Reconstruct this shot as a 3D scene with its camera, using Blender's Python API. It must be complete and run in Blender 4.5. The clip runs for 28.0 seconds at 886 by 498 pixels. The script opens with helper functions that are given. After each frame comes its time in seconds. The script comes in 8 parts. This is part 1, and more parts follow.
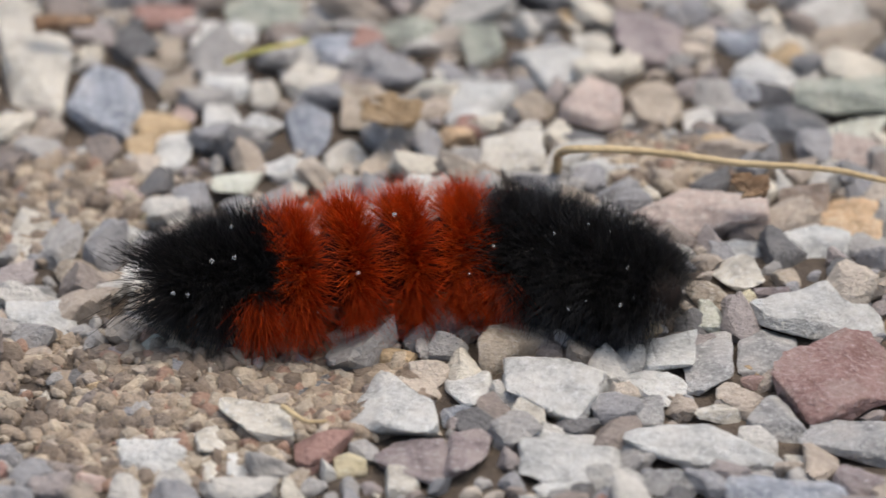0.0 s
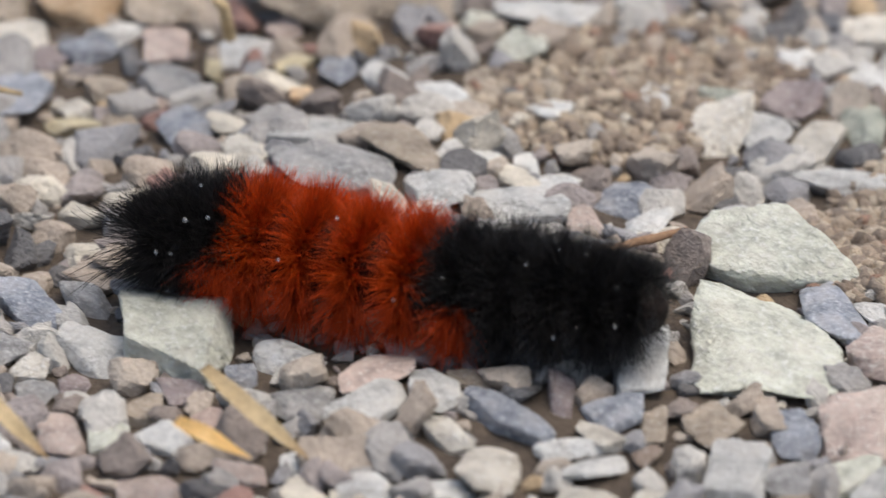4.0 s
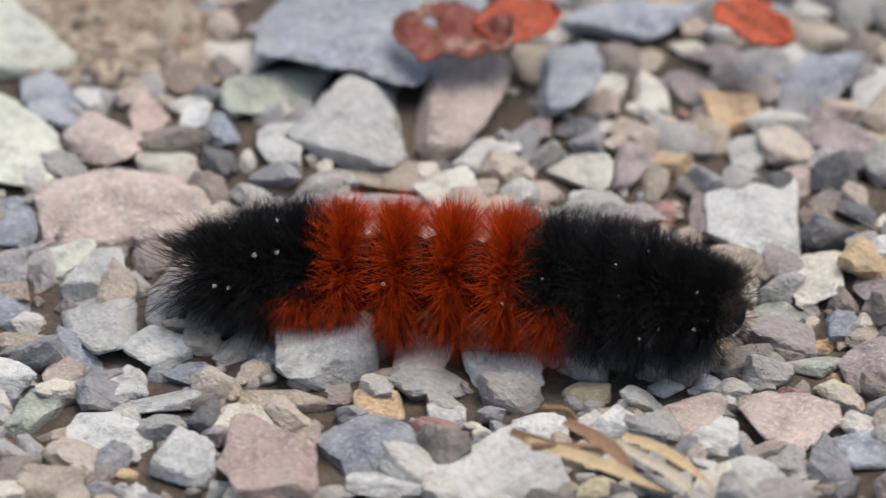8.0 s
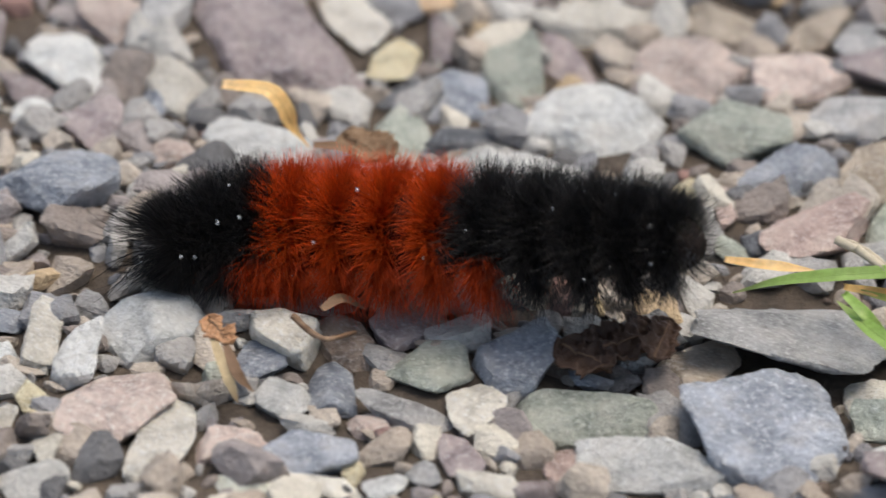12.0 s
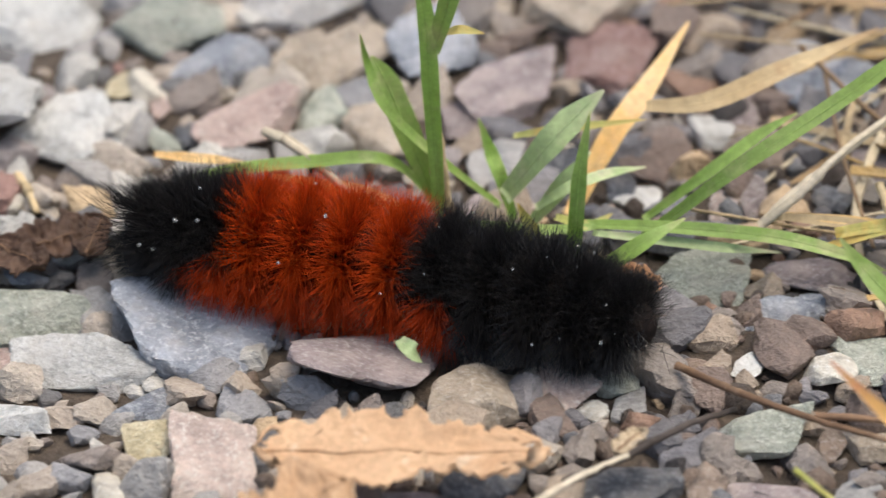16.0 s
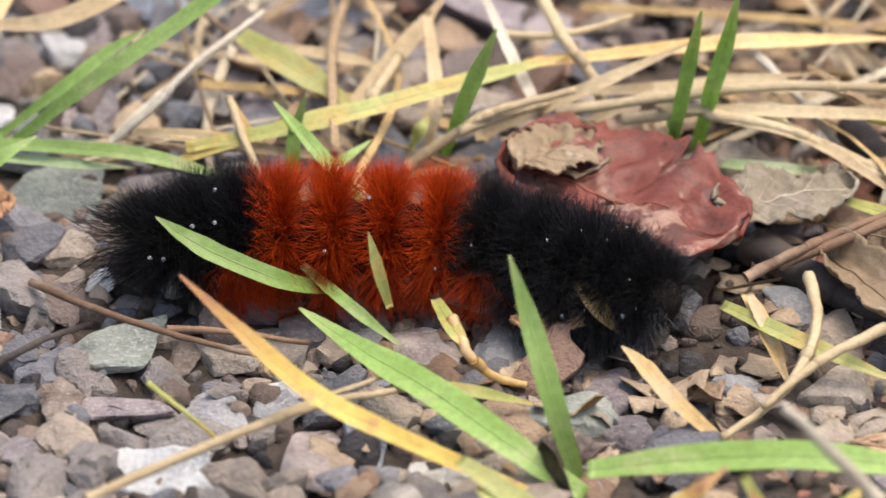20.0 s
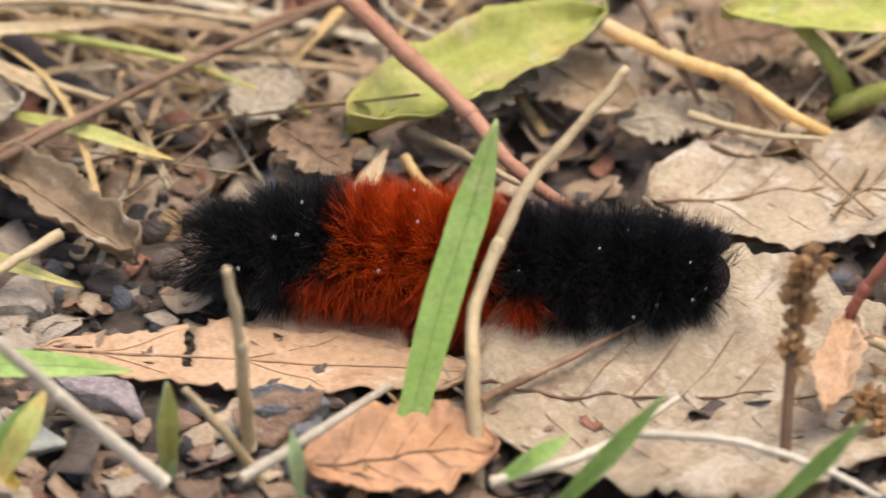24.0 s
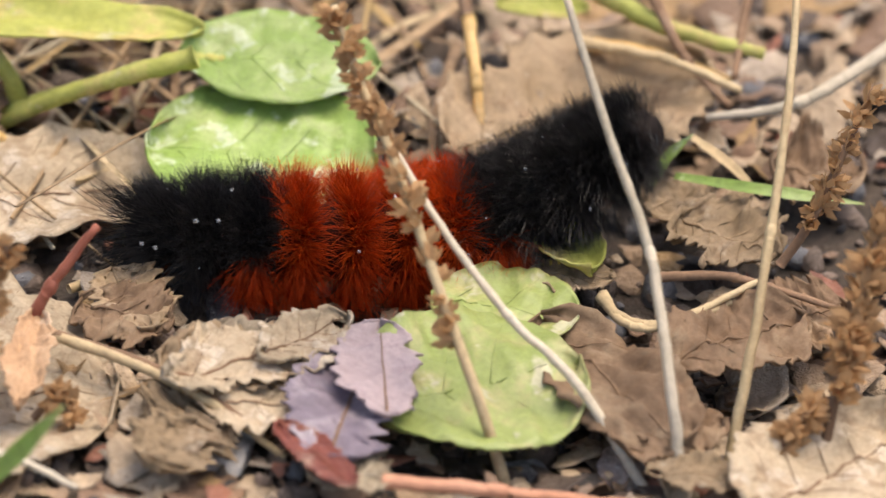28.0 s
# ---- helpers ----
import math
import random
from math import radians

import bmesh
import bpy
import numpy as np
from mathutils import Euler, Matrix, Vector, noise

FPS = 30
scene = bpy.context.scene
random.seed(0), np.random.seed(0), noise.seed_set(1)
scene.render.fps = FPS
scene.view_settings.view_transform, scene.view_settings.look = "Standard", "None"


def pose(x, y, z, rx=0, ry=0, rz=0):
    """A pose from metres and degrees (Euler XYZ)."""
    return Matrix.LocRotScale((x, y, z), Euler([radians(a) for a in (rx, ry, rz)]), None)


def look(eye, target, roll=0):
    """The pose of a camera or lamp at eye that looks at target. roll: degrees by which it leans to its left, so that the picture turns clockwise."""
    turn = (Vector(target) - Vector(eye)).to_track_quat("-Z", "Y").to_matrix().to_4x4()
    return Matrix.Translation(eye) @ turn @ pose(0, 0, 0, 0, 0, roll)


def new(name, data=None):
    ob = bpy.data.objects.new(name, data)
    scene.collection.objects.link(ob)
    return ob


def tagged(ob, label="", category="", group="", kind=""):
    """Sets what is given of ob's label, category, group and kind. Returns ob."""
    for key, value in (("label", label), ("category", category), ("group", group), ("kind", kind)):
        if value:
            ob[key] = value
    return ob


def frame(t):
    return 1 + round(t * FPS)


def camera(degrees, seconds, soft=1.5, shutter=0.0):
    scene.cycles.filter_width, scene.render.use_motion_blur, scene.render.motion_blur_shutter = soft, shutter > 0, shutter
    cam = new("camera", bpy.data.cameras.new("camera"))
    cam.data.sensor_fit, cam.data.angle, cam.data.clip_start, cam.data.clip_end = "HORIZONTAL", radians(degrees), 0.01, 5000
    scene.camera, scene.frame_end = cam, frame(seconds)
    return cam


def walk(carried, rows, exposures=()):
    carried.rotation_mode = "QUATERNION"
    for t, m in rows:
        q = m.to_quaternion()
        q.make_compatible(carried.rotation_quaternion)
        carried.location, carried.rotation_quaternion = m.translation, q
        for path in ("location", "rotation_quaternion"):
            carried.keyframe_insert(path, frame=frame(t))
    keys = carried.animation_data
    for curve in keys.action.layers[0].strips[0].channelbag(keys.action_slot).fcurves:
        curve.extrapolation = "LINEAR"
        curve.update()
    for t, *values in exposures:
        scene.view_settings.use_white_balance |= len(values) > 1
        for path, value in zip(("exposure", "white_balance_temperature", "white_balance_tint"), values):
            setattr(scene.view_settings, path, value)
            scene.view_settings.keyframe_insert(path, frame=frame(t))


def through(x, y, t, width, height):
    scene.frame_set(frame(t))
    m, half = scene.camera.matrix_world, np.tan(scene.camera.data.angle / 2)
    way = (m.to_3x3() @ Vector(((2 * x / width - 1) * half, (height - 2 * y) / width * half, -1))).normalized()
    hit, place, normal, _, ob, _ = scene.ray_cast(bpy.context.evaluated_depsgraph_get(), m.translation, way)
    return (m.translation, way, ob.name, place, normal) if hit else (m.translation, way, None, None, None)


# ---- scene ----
SOFT = 1.45
EXPOSURES = [(0, 0.46, 6850, 8), (3, 0.42, 6800, 8), (4.5, 0.42, 6800, 8), (7, 0.46, 6750, 7), (9, 0.54, 6700, 7), (11, 0.47, 6750, 6), (12.5, 0.48, 6750, 6), (14.5, 0.90, 6900, 7), (15, 0.88, 6900, 7), (16, 0.70, 6900, 7), (17, 0.71, 6900, 7), (18.5, 1.00, 6750, 9), (19.2, 1.02, 6720, 10), (20, 0.97, 6700, 10), (23, 0.90, 6900, 11), (26, 0.85, 7050, 11), (28, 0.94, 7200, 12)]
SUN_UP, SUN_TURN, SUN_WIDE = 74, 75, 45
SKY, SUN = 0.15, 1.3
cam = camera(5.0002, 28.0, soft=SOFT, shutter=0.3)
cam.data.dof.use_dof, cam.data.dof.focus_distance, cam.data.dof.aperture_fstop = True, 0.755, 29
PATH = [
    (0, (0.16355, -0.65816, 0.37447), (-0.03670, 0.19152, -0.11334), -0.756),
    (0.5, (0.16823, -0.65696, 0.37412), (-0.03063, 0.19299, -0.11377), -0.733),
    (1, (0.16698, -0.65662, 0.37465), (-0.02336, 0.19481, -0.11406), -0.596),
    (1.5, (0.16628, -0.65764, 0.37435), (-0.01389, 0.19660, -0.11331), -0.421),
    (2, (0.17344, -0.65834, 0.37380), (-0.00149, 0.19747, -0.11302), -0.561),
    (2.5, (0.17620, -0.66072, 0.37728), (0.01504, 0.19570, -0.11321), -0.377),
    (3, (0.17231, -0.66137, 0.37959), (0.03034, 0.19585, -0.11540), 0.132),
    (3.5, (0.17247, -0.66024, 0.38132), (0.04074, 0.19608, -0.11804), 0.471),
    (4, (0.17243, -0.65914, 0.38125), (0.05184, 0.19750, -0.12037), 0.764),
    (4.5, (0.17474, -0.65977, 0.38477), (0.06204, 0.19551, -0.12099), 0.591),
    (6.5, (0.19302, -0.66855, 0.39934), (0.08629, 0.17712, -0.12358), 0.257),
    (7, (0.20118, -0.67243, 0.40415), (0.10197, 0.17067, -0.12439), -0.337),
    (7.5, (0.20573, -0.67482, 0.40914), (0.11421, 0.16607, -0.12427), -0.755),
    (8, (0.20755, -0.67516, 0.41288), (0.12332, 0.16345, -0.12531), -0.826),
    (8.5, (0.20912, -0.67599, 0.41371), (0.13498, 0.16291, -0.12550), -0.641),
    (9, (0.21287, -0.67834, 0.41411), (0.14879, 0.16118, -0.12543), -0.669),
    (9.5, (0.21490, -0.67897, 0.41381), (0.16041, 0.16070, -0.12655), -0.418),
    (10, (0.21416, -0.67909, 0.41725), (0.17181, 0.15808, -0.12805), -0.221),
    (10.5, (0.20928, -0.67917, 0.41943), (0.18433, 0.15640, -0.12939), 0.103),
    (11, (0.20987, -0.67960, 0.42084), (0.19481, 0.15518, -0.12954), 0.401),
    (11.5, (0.20906, -0.68006, 0.42109), (0.20548, 0.15432, -0.13008), 0.640),
    (12, (0.21139, -0.67980, 0.42227), (0.21557, 0.15317, -0.13103), 0.810),
    (12.5, (0.21426, -0.67951, 0.42622), (0.22451, 0.15026, -0.13178), 0.648),
    (14.5, (0.22166, -0.68424, 0.42971), (0.24511, 0.14399, -0.13019), 0.202),
    (15, (0.22720, -0.68592, 0.43383), (0.24827, 0.13856, -0.13166), -0.284),
    (15.5, (0.23195, -0.68539, 0.43832), (0.25539, 0.13435, -0.13394), -0.335),
    (16, (0.23437, -0.68566, 0.44048), (0.26407, 0.13216, -0.13423), -0.234),
    (16.5, (0.23520, -0.68618, 0.44107), (0.27291, 0.13069, -0.13452), 0.018),
    (17, (0.23513, -0.68704, 0.44096), (0.27997, 0.12864, -0.13580), 0.151),
    (17.5, (0.23726, -0.68885, 0.43985), (0.28459, 0.12664, -0.13698), 0.126),
    (18, (0.23973, -0.69047, 0.44203), (0.29167, 0.12287, -0.13744), -0.008),
    (18.5, (0.24198, -0.69008, 0.44286), (0.29952, 0.12203, -0.13780), 0.135),
    (19, (0.24205, -0.69065, 0.44405), (0.30819, 0.12077, -0.13666), 0.344),
    (19.5, (0.24243, -0.69095, 0.44363), (0.31680, 0.12016, -0.13652), 0.544),
    (20, (0.24231, -0.69101, 0.44543), (0.32445, 0.11752, -0.13727), 0.641),
    (20.5, (0.24483, -0.69221, 0.44638), (0.33175, 0.11494, -0.13753), 0.707),
    (22.5, (0.25604, -0.69722, 0.44462), (0.36515, 0.10646, -0.14034), -0.100),
    (23, (0.24645, -0.70178, 0.44475), (0.37867, 0.10092, -0.13679), -1.235),
    (23.5, (0.24593, -0.70284, 0.44577), (0.39033, 0.09693, -0.13690), -1.267),
    (24, (0.24634, -0.70371, 0.44368), (0.40154, 0.09521, -0.13738), -0.849),
    (24.5, (0.24240, -0.70818, 0.43818), (0.41404, 0.09285, -0.13531), -0.502),
    (25, (0.23806, -0.71393, 0.43239), (0.42779, 0.08967, -0.13174), -0.405),
    (25.5, (0.23518, -0.70885, 0.43158), (0.44249, 0.08907, -0.13440), 0.361),
    (26, (0.23665, -0.70893, 0.43296), (0.45324, 0.08591, -0.13389), 0.855),
    (26.5, (0.23480, -0.70929, 0.43157), (0.46408, 0.08398, -0.13248), 1.078),
    (27, (0.23510, -0.70927, 0.43111), (0.47247, 0.08197, -0.13246), 1.409),
    (27.5, (0.22802, -0.70959, 0.42811), (0.48125, 0.07948, -0.13156), 2.054),
    (28, (0.22204, -0.70897, 0.42465), (0.48776, 0.07870, -0.13121), 2.894),
]
walk(cam, [(t, look(eye, target, roll)) for t, eye, target, roll in PATH], EXPOSURES)

# ---- world and light: a thin overcast, brighter from behind and above ----
world = bpy.data.worlds.new("sky")
scene.world = world
world.use_nodes = True
wn = world.node_tree
sky = wn.nodes.new("ShaderNodeTexSky")
sky.sky_type = "NISHITA"
sky.sun_disc = False
sky.sun_elevation, sky.sun_rotation = radians(SUN_UP), radians(SUN_TURN)
sky.air_density, sky.dust_density = 1.0, 4.0
wn.links.new(sky.outputs[0], wn.nodes["Background"].inputs[0])
wn.nodes["Background"].inputs[1].default_value = SKY
sun = new("sun", bpy.data.lights.new("sun", "SUN"))
sun.data.energy, sun.data.angle, sun.data.color = SUN, radians(SUN_WIDE), (1.0, 0.96, 0.9)
sa, se = radians(SUN_TURN), radians(SUN_UP)
sun.matrix_world = look((0, 0, 0), (-math.sin(sa) * math.cos(se), -math.cos(sa) * math.cos(se), -math.sin(se)))
sun.location = (0.2 + 3 * math.sin(sa) * math.cos(se), 3 * math.cos(sa) * math.cos(se), 3 * math.sin(se))

# ---- materials ----
def nodes_of(name):
    m = bpy.data.materials.new(name)
    m.use_nodes = True
    t = m.node_tree
    return m, t, t.nodes["Principled BSDF"]


def ramp(t, stops, source=None):
    r = t.nodes.new("ShaderNodeValToRGB")
    el = r.color_ramp.elements
    while len(el) < len(stops):
        el.new(0.5)
    for e, (at, c) in zip(el, stops):
        e.position, e.color = at, (*c, 1)
    if source is not None:
        t.links.new(source, r.inputs[0])
    return r


def noise_tex(t, scale, detail=4, rough=0.6, kind="Object"):
    co = t.nodes.new("ShaderNodeTexCoord")
    n = t.nodes.new("ShaderNodeTexNoise")
    n.inputs["Scale"].default_value, n.inputs["Detail"].default_value, n.inputs["Roughness"].default_value = scale, detail, rough
    t.links.new(co.outputs[kind], n.inputs["Vector"])
    return n


def mixed(t, a, b, factor, how="MIX"):
    x = t.nodes.new("ShaderNodeMix")
    x.data_type, x.blend_type = "RGBA", how
    for k, v in ((6, a), (7, b)):
        if isinstance(v, tuple):
            x.inputs[k].default_value = (*v, 1)
        else:
            t.links.new(v, x.inputs[k])
    if isinstance(factor, float):
        x.inputs[0].default_value = factor
    else:
        t.links.new(factor, x.inputs[0])
    return x.outputs[2]


def bumped(t, b, sources):
    last = None
    for height, strength, depth in sources:
        n = t.nodes.new("ShaderNodeBump")
        n.inputs["Strength"].default_value, n.inputs["Distance"].default_value = strength, depth
        t.links.new(height, n.inputs["Height"])
        if last is not None:
            t.links.new(last, n.inputs["Normal"])
        last = n.outputs[0]
    t.links.new(last, b.inputs["Normal"])


def brightened(t, colour, value, low, high):
    m = t.nodes.new("ShaderNodeMapRange")
    m.inputs[3].default_value, m.inputs[4].default_value = low, high
    t.links.new(value, m.inputs[0])
    h = t.nodes.new("ShaderNodeHueSaturation")
    t.links.new(m.outputs[0], h.inputs["Value"])
    t.links.new(colour, h.inputs["Color"])
    return h.outputs[0]


def stone_material(name, dark, light, speck, rough=0.66, veins=0.0, dust=0.4):
    """Broken rock: cloudy tone, bedding streaks, fine mineral grain, pits and a film of dust."""
    m, t, b = nodes_of(name)
    dark, light, speck = (tuple(min(0.88, max(0.01, sum(c) / 3 + (v - sum(c) / 3) * (k if max(c) - min(c) < 0.14 else 0.9))) for v in c) for c, k in ((dark, 1.5), (light, 1.5), (speck, 1.2)))
    cloud = noise_tex(t, 340, 8, 0.72)
    grain = noise_tex(t, 2100, 4, 0.75)
    base = ramp(t, ((0.34, tuple(v * 0.72 for v in dark)), (0.5, tuple((u + v) / 2 for u, v in zip(dark, light))), (0.66, tuple(min(0.86, v * 1.06) for v in light))), cloud.outputs[0]).outputs[0]
    co = t.nodes.new("ShaderNodeTexCoord")
    flat = t.nodes.new("ShaderNodeMapping")
    flat.inputs["Scale"].default_value, flat.inputs["Rotation"].default_value = (180, 320, 900), (0.3, 0.5, 0.4)
    t.links.new(co.outputs["Object"], flat.inputs[0])
    bed = t.nodes.new("ShaderNodeTexNoise")
    bed.inputs["Scale"].default_value, bed.inputs["Detail"].default_value = 1.0, 5
    t.links.new(flat.outputs[0], bed.inputs["Vector"])
    base = brightened(t, base, bed.outputs[0], 0.8 - veins, 1.2 + veins)
    fleck = ramp(t, ((0.52, (0, 0, 0)), (0.68, (0.75, 0.75, 0.75))), grain.outputs[0])
    base = mixed(t, base, speck, fleck.outputs[0])
    pits = ramp(t, ((0.26, (0.8, 0.8, 0.8)), (0.38, (0, 0, 0))), grain.outputs[0])
    base = mixed(t, base, tuple(v * 0.5 for v in dark), pits.outputs[0])
    film = noise_tex(t, 420, 5, 0.65)
    veil = ramp(t, ((0.48, (0, 0, 0)), (0.74, (dust,) * 3)), film.outputs[0])
    base = mixed(t, base, (0.40, 0.345, 0.285), veil.outputs[0])
    info = t.nodes.new("ShaderNodeObjectInfo")
    base = brightened(t, base, info.outputs["Random"], 0.82, 1.14)
    t.links.new(base, b.inputs["Base Color"])
    worn = t.nodes.new("ShaderNodeMapRange")
    worn.inputs[1].default_value, worn.inputs[2].default_value, worn.inputs[3].default_value, worn.inputs[4].default_value = 0.35, 0.65, rough + 0.12, rough - 0.22
    t.links.new(grain.outputs[0], worn.inputs[0])
    t.links.new(worn.outputs[0], b.inputs["Roughness"])
    b.inputs["Specular IOR Level"].default_value = 0.42
    bumped(t, b, ((cloud.outputs[0], 0.6, 0.0013), (bed.outputs[0], 0.3, 0.0006), (grain.outputs[0], 0.9, 0.0006)))
    return m


STONE = {
    "grey": stone_material("grey_stone", (0.308, 0.304, 0.300), (0.516, 0.508, 0.502), (0.742, 0.742, 0.726)),
    "blue": stone_material("blue_grey_stone", (0.236, 0.251, 0.282), (0.462, 0.480, 0.516), (0.780, 0.796, 0.818), 0.55, 0.12),
    "pale": stone_material("pale_grey_stone", (0.494, 0.494, 0.482), (0.739, 0.735, 0.715), (0.860, 0.860, 0.860)),
    "white": stone_material("white_quartz", (0.618, 0.605, 0.573), (0.826, 0.820, 0.801), (0.860, 0.860, 0.860), 0.45),
    "cream": stone_material("cream_stone", (0.579, 0.525, 0.433), (0.826, 0.772, 0.672), (0.860, 0.860, 0.857)),
    "tan": stone_material("tan_stone", (0.345, 0.298, 0.252), (0.544, 0.482, 0.413), (0.713, 0.667, 0.606)),
    "brown": stone_material("brown_stone", (0.157, 0.127, 0.107), (0.306, 0.252, 0.218), (0.471, 0.425, 0.395)),
    "pink": stone_material("pink_stone", (0.458, 0.381, 0.351), (0.697, 0.605, 0.558), (0.860, 0.845, 0.799)),
    "red": stone_material("red_stone", (0.265, 0.165, 0.150), (0.44, 0.285, 0.262), (0.66, 0.48, 0.45)),
    "purple": stone_material("purple_grey_stone", (0.247, 0.211, 0.211), (0.449, 0.395, 0.391), (0.665, 0.627, 0.619)),
    "orange": stone_material("orange_stone", (0.552, 0.339, 0.176), (0.791, 0.546, 0.313), (0.860, 0.767, 0.543)),
    "yellow": stone_material("yellow_stone", (0.566, 0.465, 0.260), (0.762, 0.660, 0.426), (0.860, 0.836, 0.652)),
    "green": stone_material("greenish_stone", (0.309, 0.323, 0.285), (0.516, 0.532, 0.478), (0.738, 0.754, 0.692)),
    "mint": stone_material("pale_green_stone", (0.512, 0.519, 0.458), (0.734, 0.741, 0.672), (0.860, 0.860, 0.840)),
    "salmon": stone_material("salmon_stone", (0.474, 0.319, 0.273), (0.663, 0.494, 0.432), (0.837, 0.729, 0.668)),
    "dark": stone_material("dark_slate", (0.061, 0.062, 0.068), (0.166, 0.169, 0.179), (0.352, 0.358, 0.371), 0.5),
}


def mottled_stuff(name, stops, grain_scale=2200, rough=0.7):
    m, t, b = nodes_of(name)
    geo = t.nodes.new("ShaderNodeNewGeometry")
    base = ramp(t, stops, geo.outputs["Random Per Island"])
    base.color_ramp.interpolation = "CONSTANT"
    cloud, grain = noise_tex(t, 330, 4), noise_tex(t, grain_scale, 3, 0.75)
    c = brightened(t, base.outputs[0], cloud.outputs[0], 0.55, 1.45)
    c = brightened(t, c, grain.outputs[0], 0.6, 1.4)
    t.links.new(c, b.inputs["Base Color"])
    worn = t.nodes.new("ShaderNodeMapRange")
    worn.inputs[1].default_value, worn.inputs[2].default_value, worn.inputs[3].default_value, worn.inputs[4].default_value = 0.35, 0.65, rough + 0.12, rough - 0.22
    t.links.new(grain.outputs[0], worn.inputs[0])
    t.links.new(worn.outputs[0], b.inputs["Roughness"])
    b.inputs["Specular IOR Level"].default_value = 0.42
    bumped(t, b, ((cloud.outputs[0], 0.6, 0.0006), (grain.outputs[0], 0.9, 0.0005)))
    return m


GRAVEL = mottled_stuff("mixed_gravel", ((0.000, (0.333, 0.316, 0.300)), (0.180, (0.267, 0.261, 0.267)), (0.320, (0.477, 0.456, 0.421)), (0.460, (0.377, 0.316, 0.261)),
                                        (0.600, (0.233, 0.194, 0.172)), (0.700, (0.444, 0.383, 0.321)), (0.800, (0.300, 0.261, 0.250)), (0.870, (0.133, 0.128, 0.128)),
                                        (0.920, (0.556, 0.511, 0.432)), (0.965, (0.467, 0.344, 0.211)), (0.985, (0.310, 0.184, 0.156))))
DAMP = mottled_stuff("damp_gravel", ((0.0, (0.256, 0.218, 0.192)), (0.2, (0.141, 0.134, 0.141)), (0.4, (0.346, 0.275, 0.211)), (0.55, (0.186, 0.138, 0.115)), (0.7, (0.410, 0.358, 0.301)),
                                     (0.78, (0.224, 0.211, 0.218)), (0.9, (0.474, 0.346, 0.218)), (0.95, (0.27, 0.165, 0.115))), rough=0.5)


def soil_material():
    m, t, b = nodes_of("damp_sandy_soil")
    big, mid, fine = noise_tex(t, 30, 4), noise_tex(t, 420, 6, 0.7), noise_tex(t, 2300, 4, 0.8)
    # sandy under the gravel, its colour darkened for shade between stones; dark and humous in the patch of leaf litter
    co = t.nodes.new("ShaderNodeTexCoord")
    off = t.nodes.new("ShaderNodeVectorMath")
    off.operation = "DISTANCE"
    off.inputs[1].default_value = (0.47, -0.09, 0)
    t.links.new(co.outputs["Object"], off.inputs[0])
    way = t.nodes.new("ShaderNodeMapRange")
    way.inputs[1].default_value, way.inputs[2].default_value, way.inputs[3].default_value, way.inputs[4].default_value = 0.17, 0.28, 1.0, 0.0
    t.links.new(off.outputs["Value"], way.inputs[0])
    shaded_sand = ramp(t, ((0.3, (0.05, 0.037, 0.028)), (0.7, (0.15, 0.113, 0.083))), mid.outputs[0])
    humus = ramp(t, ((0.3, (0.028, 0.021, 0.016)), (0.7, (0.12, 0.087, 0.062))), mid.outputs[0])
    c = mixed(t, shaded_sand.outputs[0], humus.outputs[0], way.outputs[0])
    c = brightened(t, c, big.outputs[0], 0.75, 1.25)
    c = brightened(t, c, fine.outputs[0], 0.6, 1.4)
    t.links.new(c, b.inputs["Base Color"])
    b.inputs["Roughness"].default_value = 0.85
    bumped(t, b, ((mid.outputs[0], 0.9, 0.0012), (fine.outputs[0], 0.8, 0.0004)))
    return m


SOIL = soil_material()


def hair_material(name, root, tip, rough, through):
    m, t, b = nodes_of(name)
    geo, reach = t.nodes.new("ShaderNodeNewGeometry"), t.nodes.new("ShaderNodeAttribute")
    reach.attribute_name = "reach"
    # light caught by the bristle ends is put into the tip colour
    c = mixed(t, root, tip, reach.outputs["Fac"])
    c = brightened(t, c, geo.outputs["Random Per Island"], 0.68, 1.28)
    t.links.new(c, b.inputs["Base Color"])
    b.inputs["Roughness"].default_value = rough
    b.inputs["Specular IOR Level"].default_value = 0.32
    if through:
        tr, mix = t.nodes.new("ShaderNodeBsdfTranslucent"), t.nodes.new("ShaderNodeMixShader")
        t.links.new(c, tr.inputs[0])
        mix.inputs[0].default_value = through
        t.links.new(b.outputs[0], mix.inputs[1])
        t.links.new(tr.outputs[0], mix.inputs[2])
        t.links.new(mix.outputs[0], t.nodes["Material Output"].inputs[0])
    return m


BLACK_HAIR = hair_material("black_bristles", (0.004, 0.004, 0.005), (0.022, 0.020, 0.020), 0.30, 0.0)
# rust tips coloured brighter for the backlight they catch, over deep red roots
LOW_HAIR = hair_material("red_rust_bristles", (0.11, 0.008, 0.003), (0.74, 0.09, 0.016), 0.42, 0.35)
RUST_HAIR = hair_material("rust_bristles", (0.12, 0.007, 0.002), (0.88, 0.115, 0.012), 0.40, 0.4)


def skin_material(name, a, b2):
    m, t, b = nodes_of(name)
    n = noise_tex(t, 900, 4)
    t.links.new(ramp(t, ((0.35, a), (0.65, b2)), n.outputs[0]).outputs[0], b.inputs["Base Color"])
    b.inputs["Roughness"].default_value, b.inputs["Specular IOR Level"].default_value = 0.7, 0.08
    bumped(t, b, ((n.outputs[0], 0.5, 0.0003),))
    return m


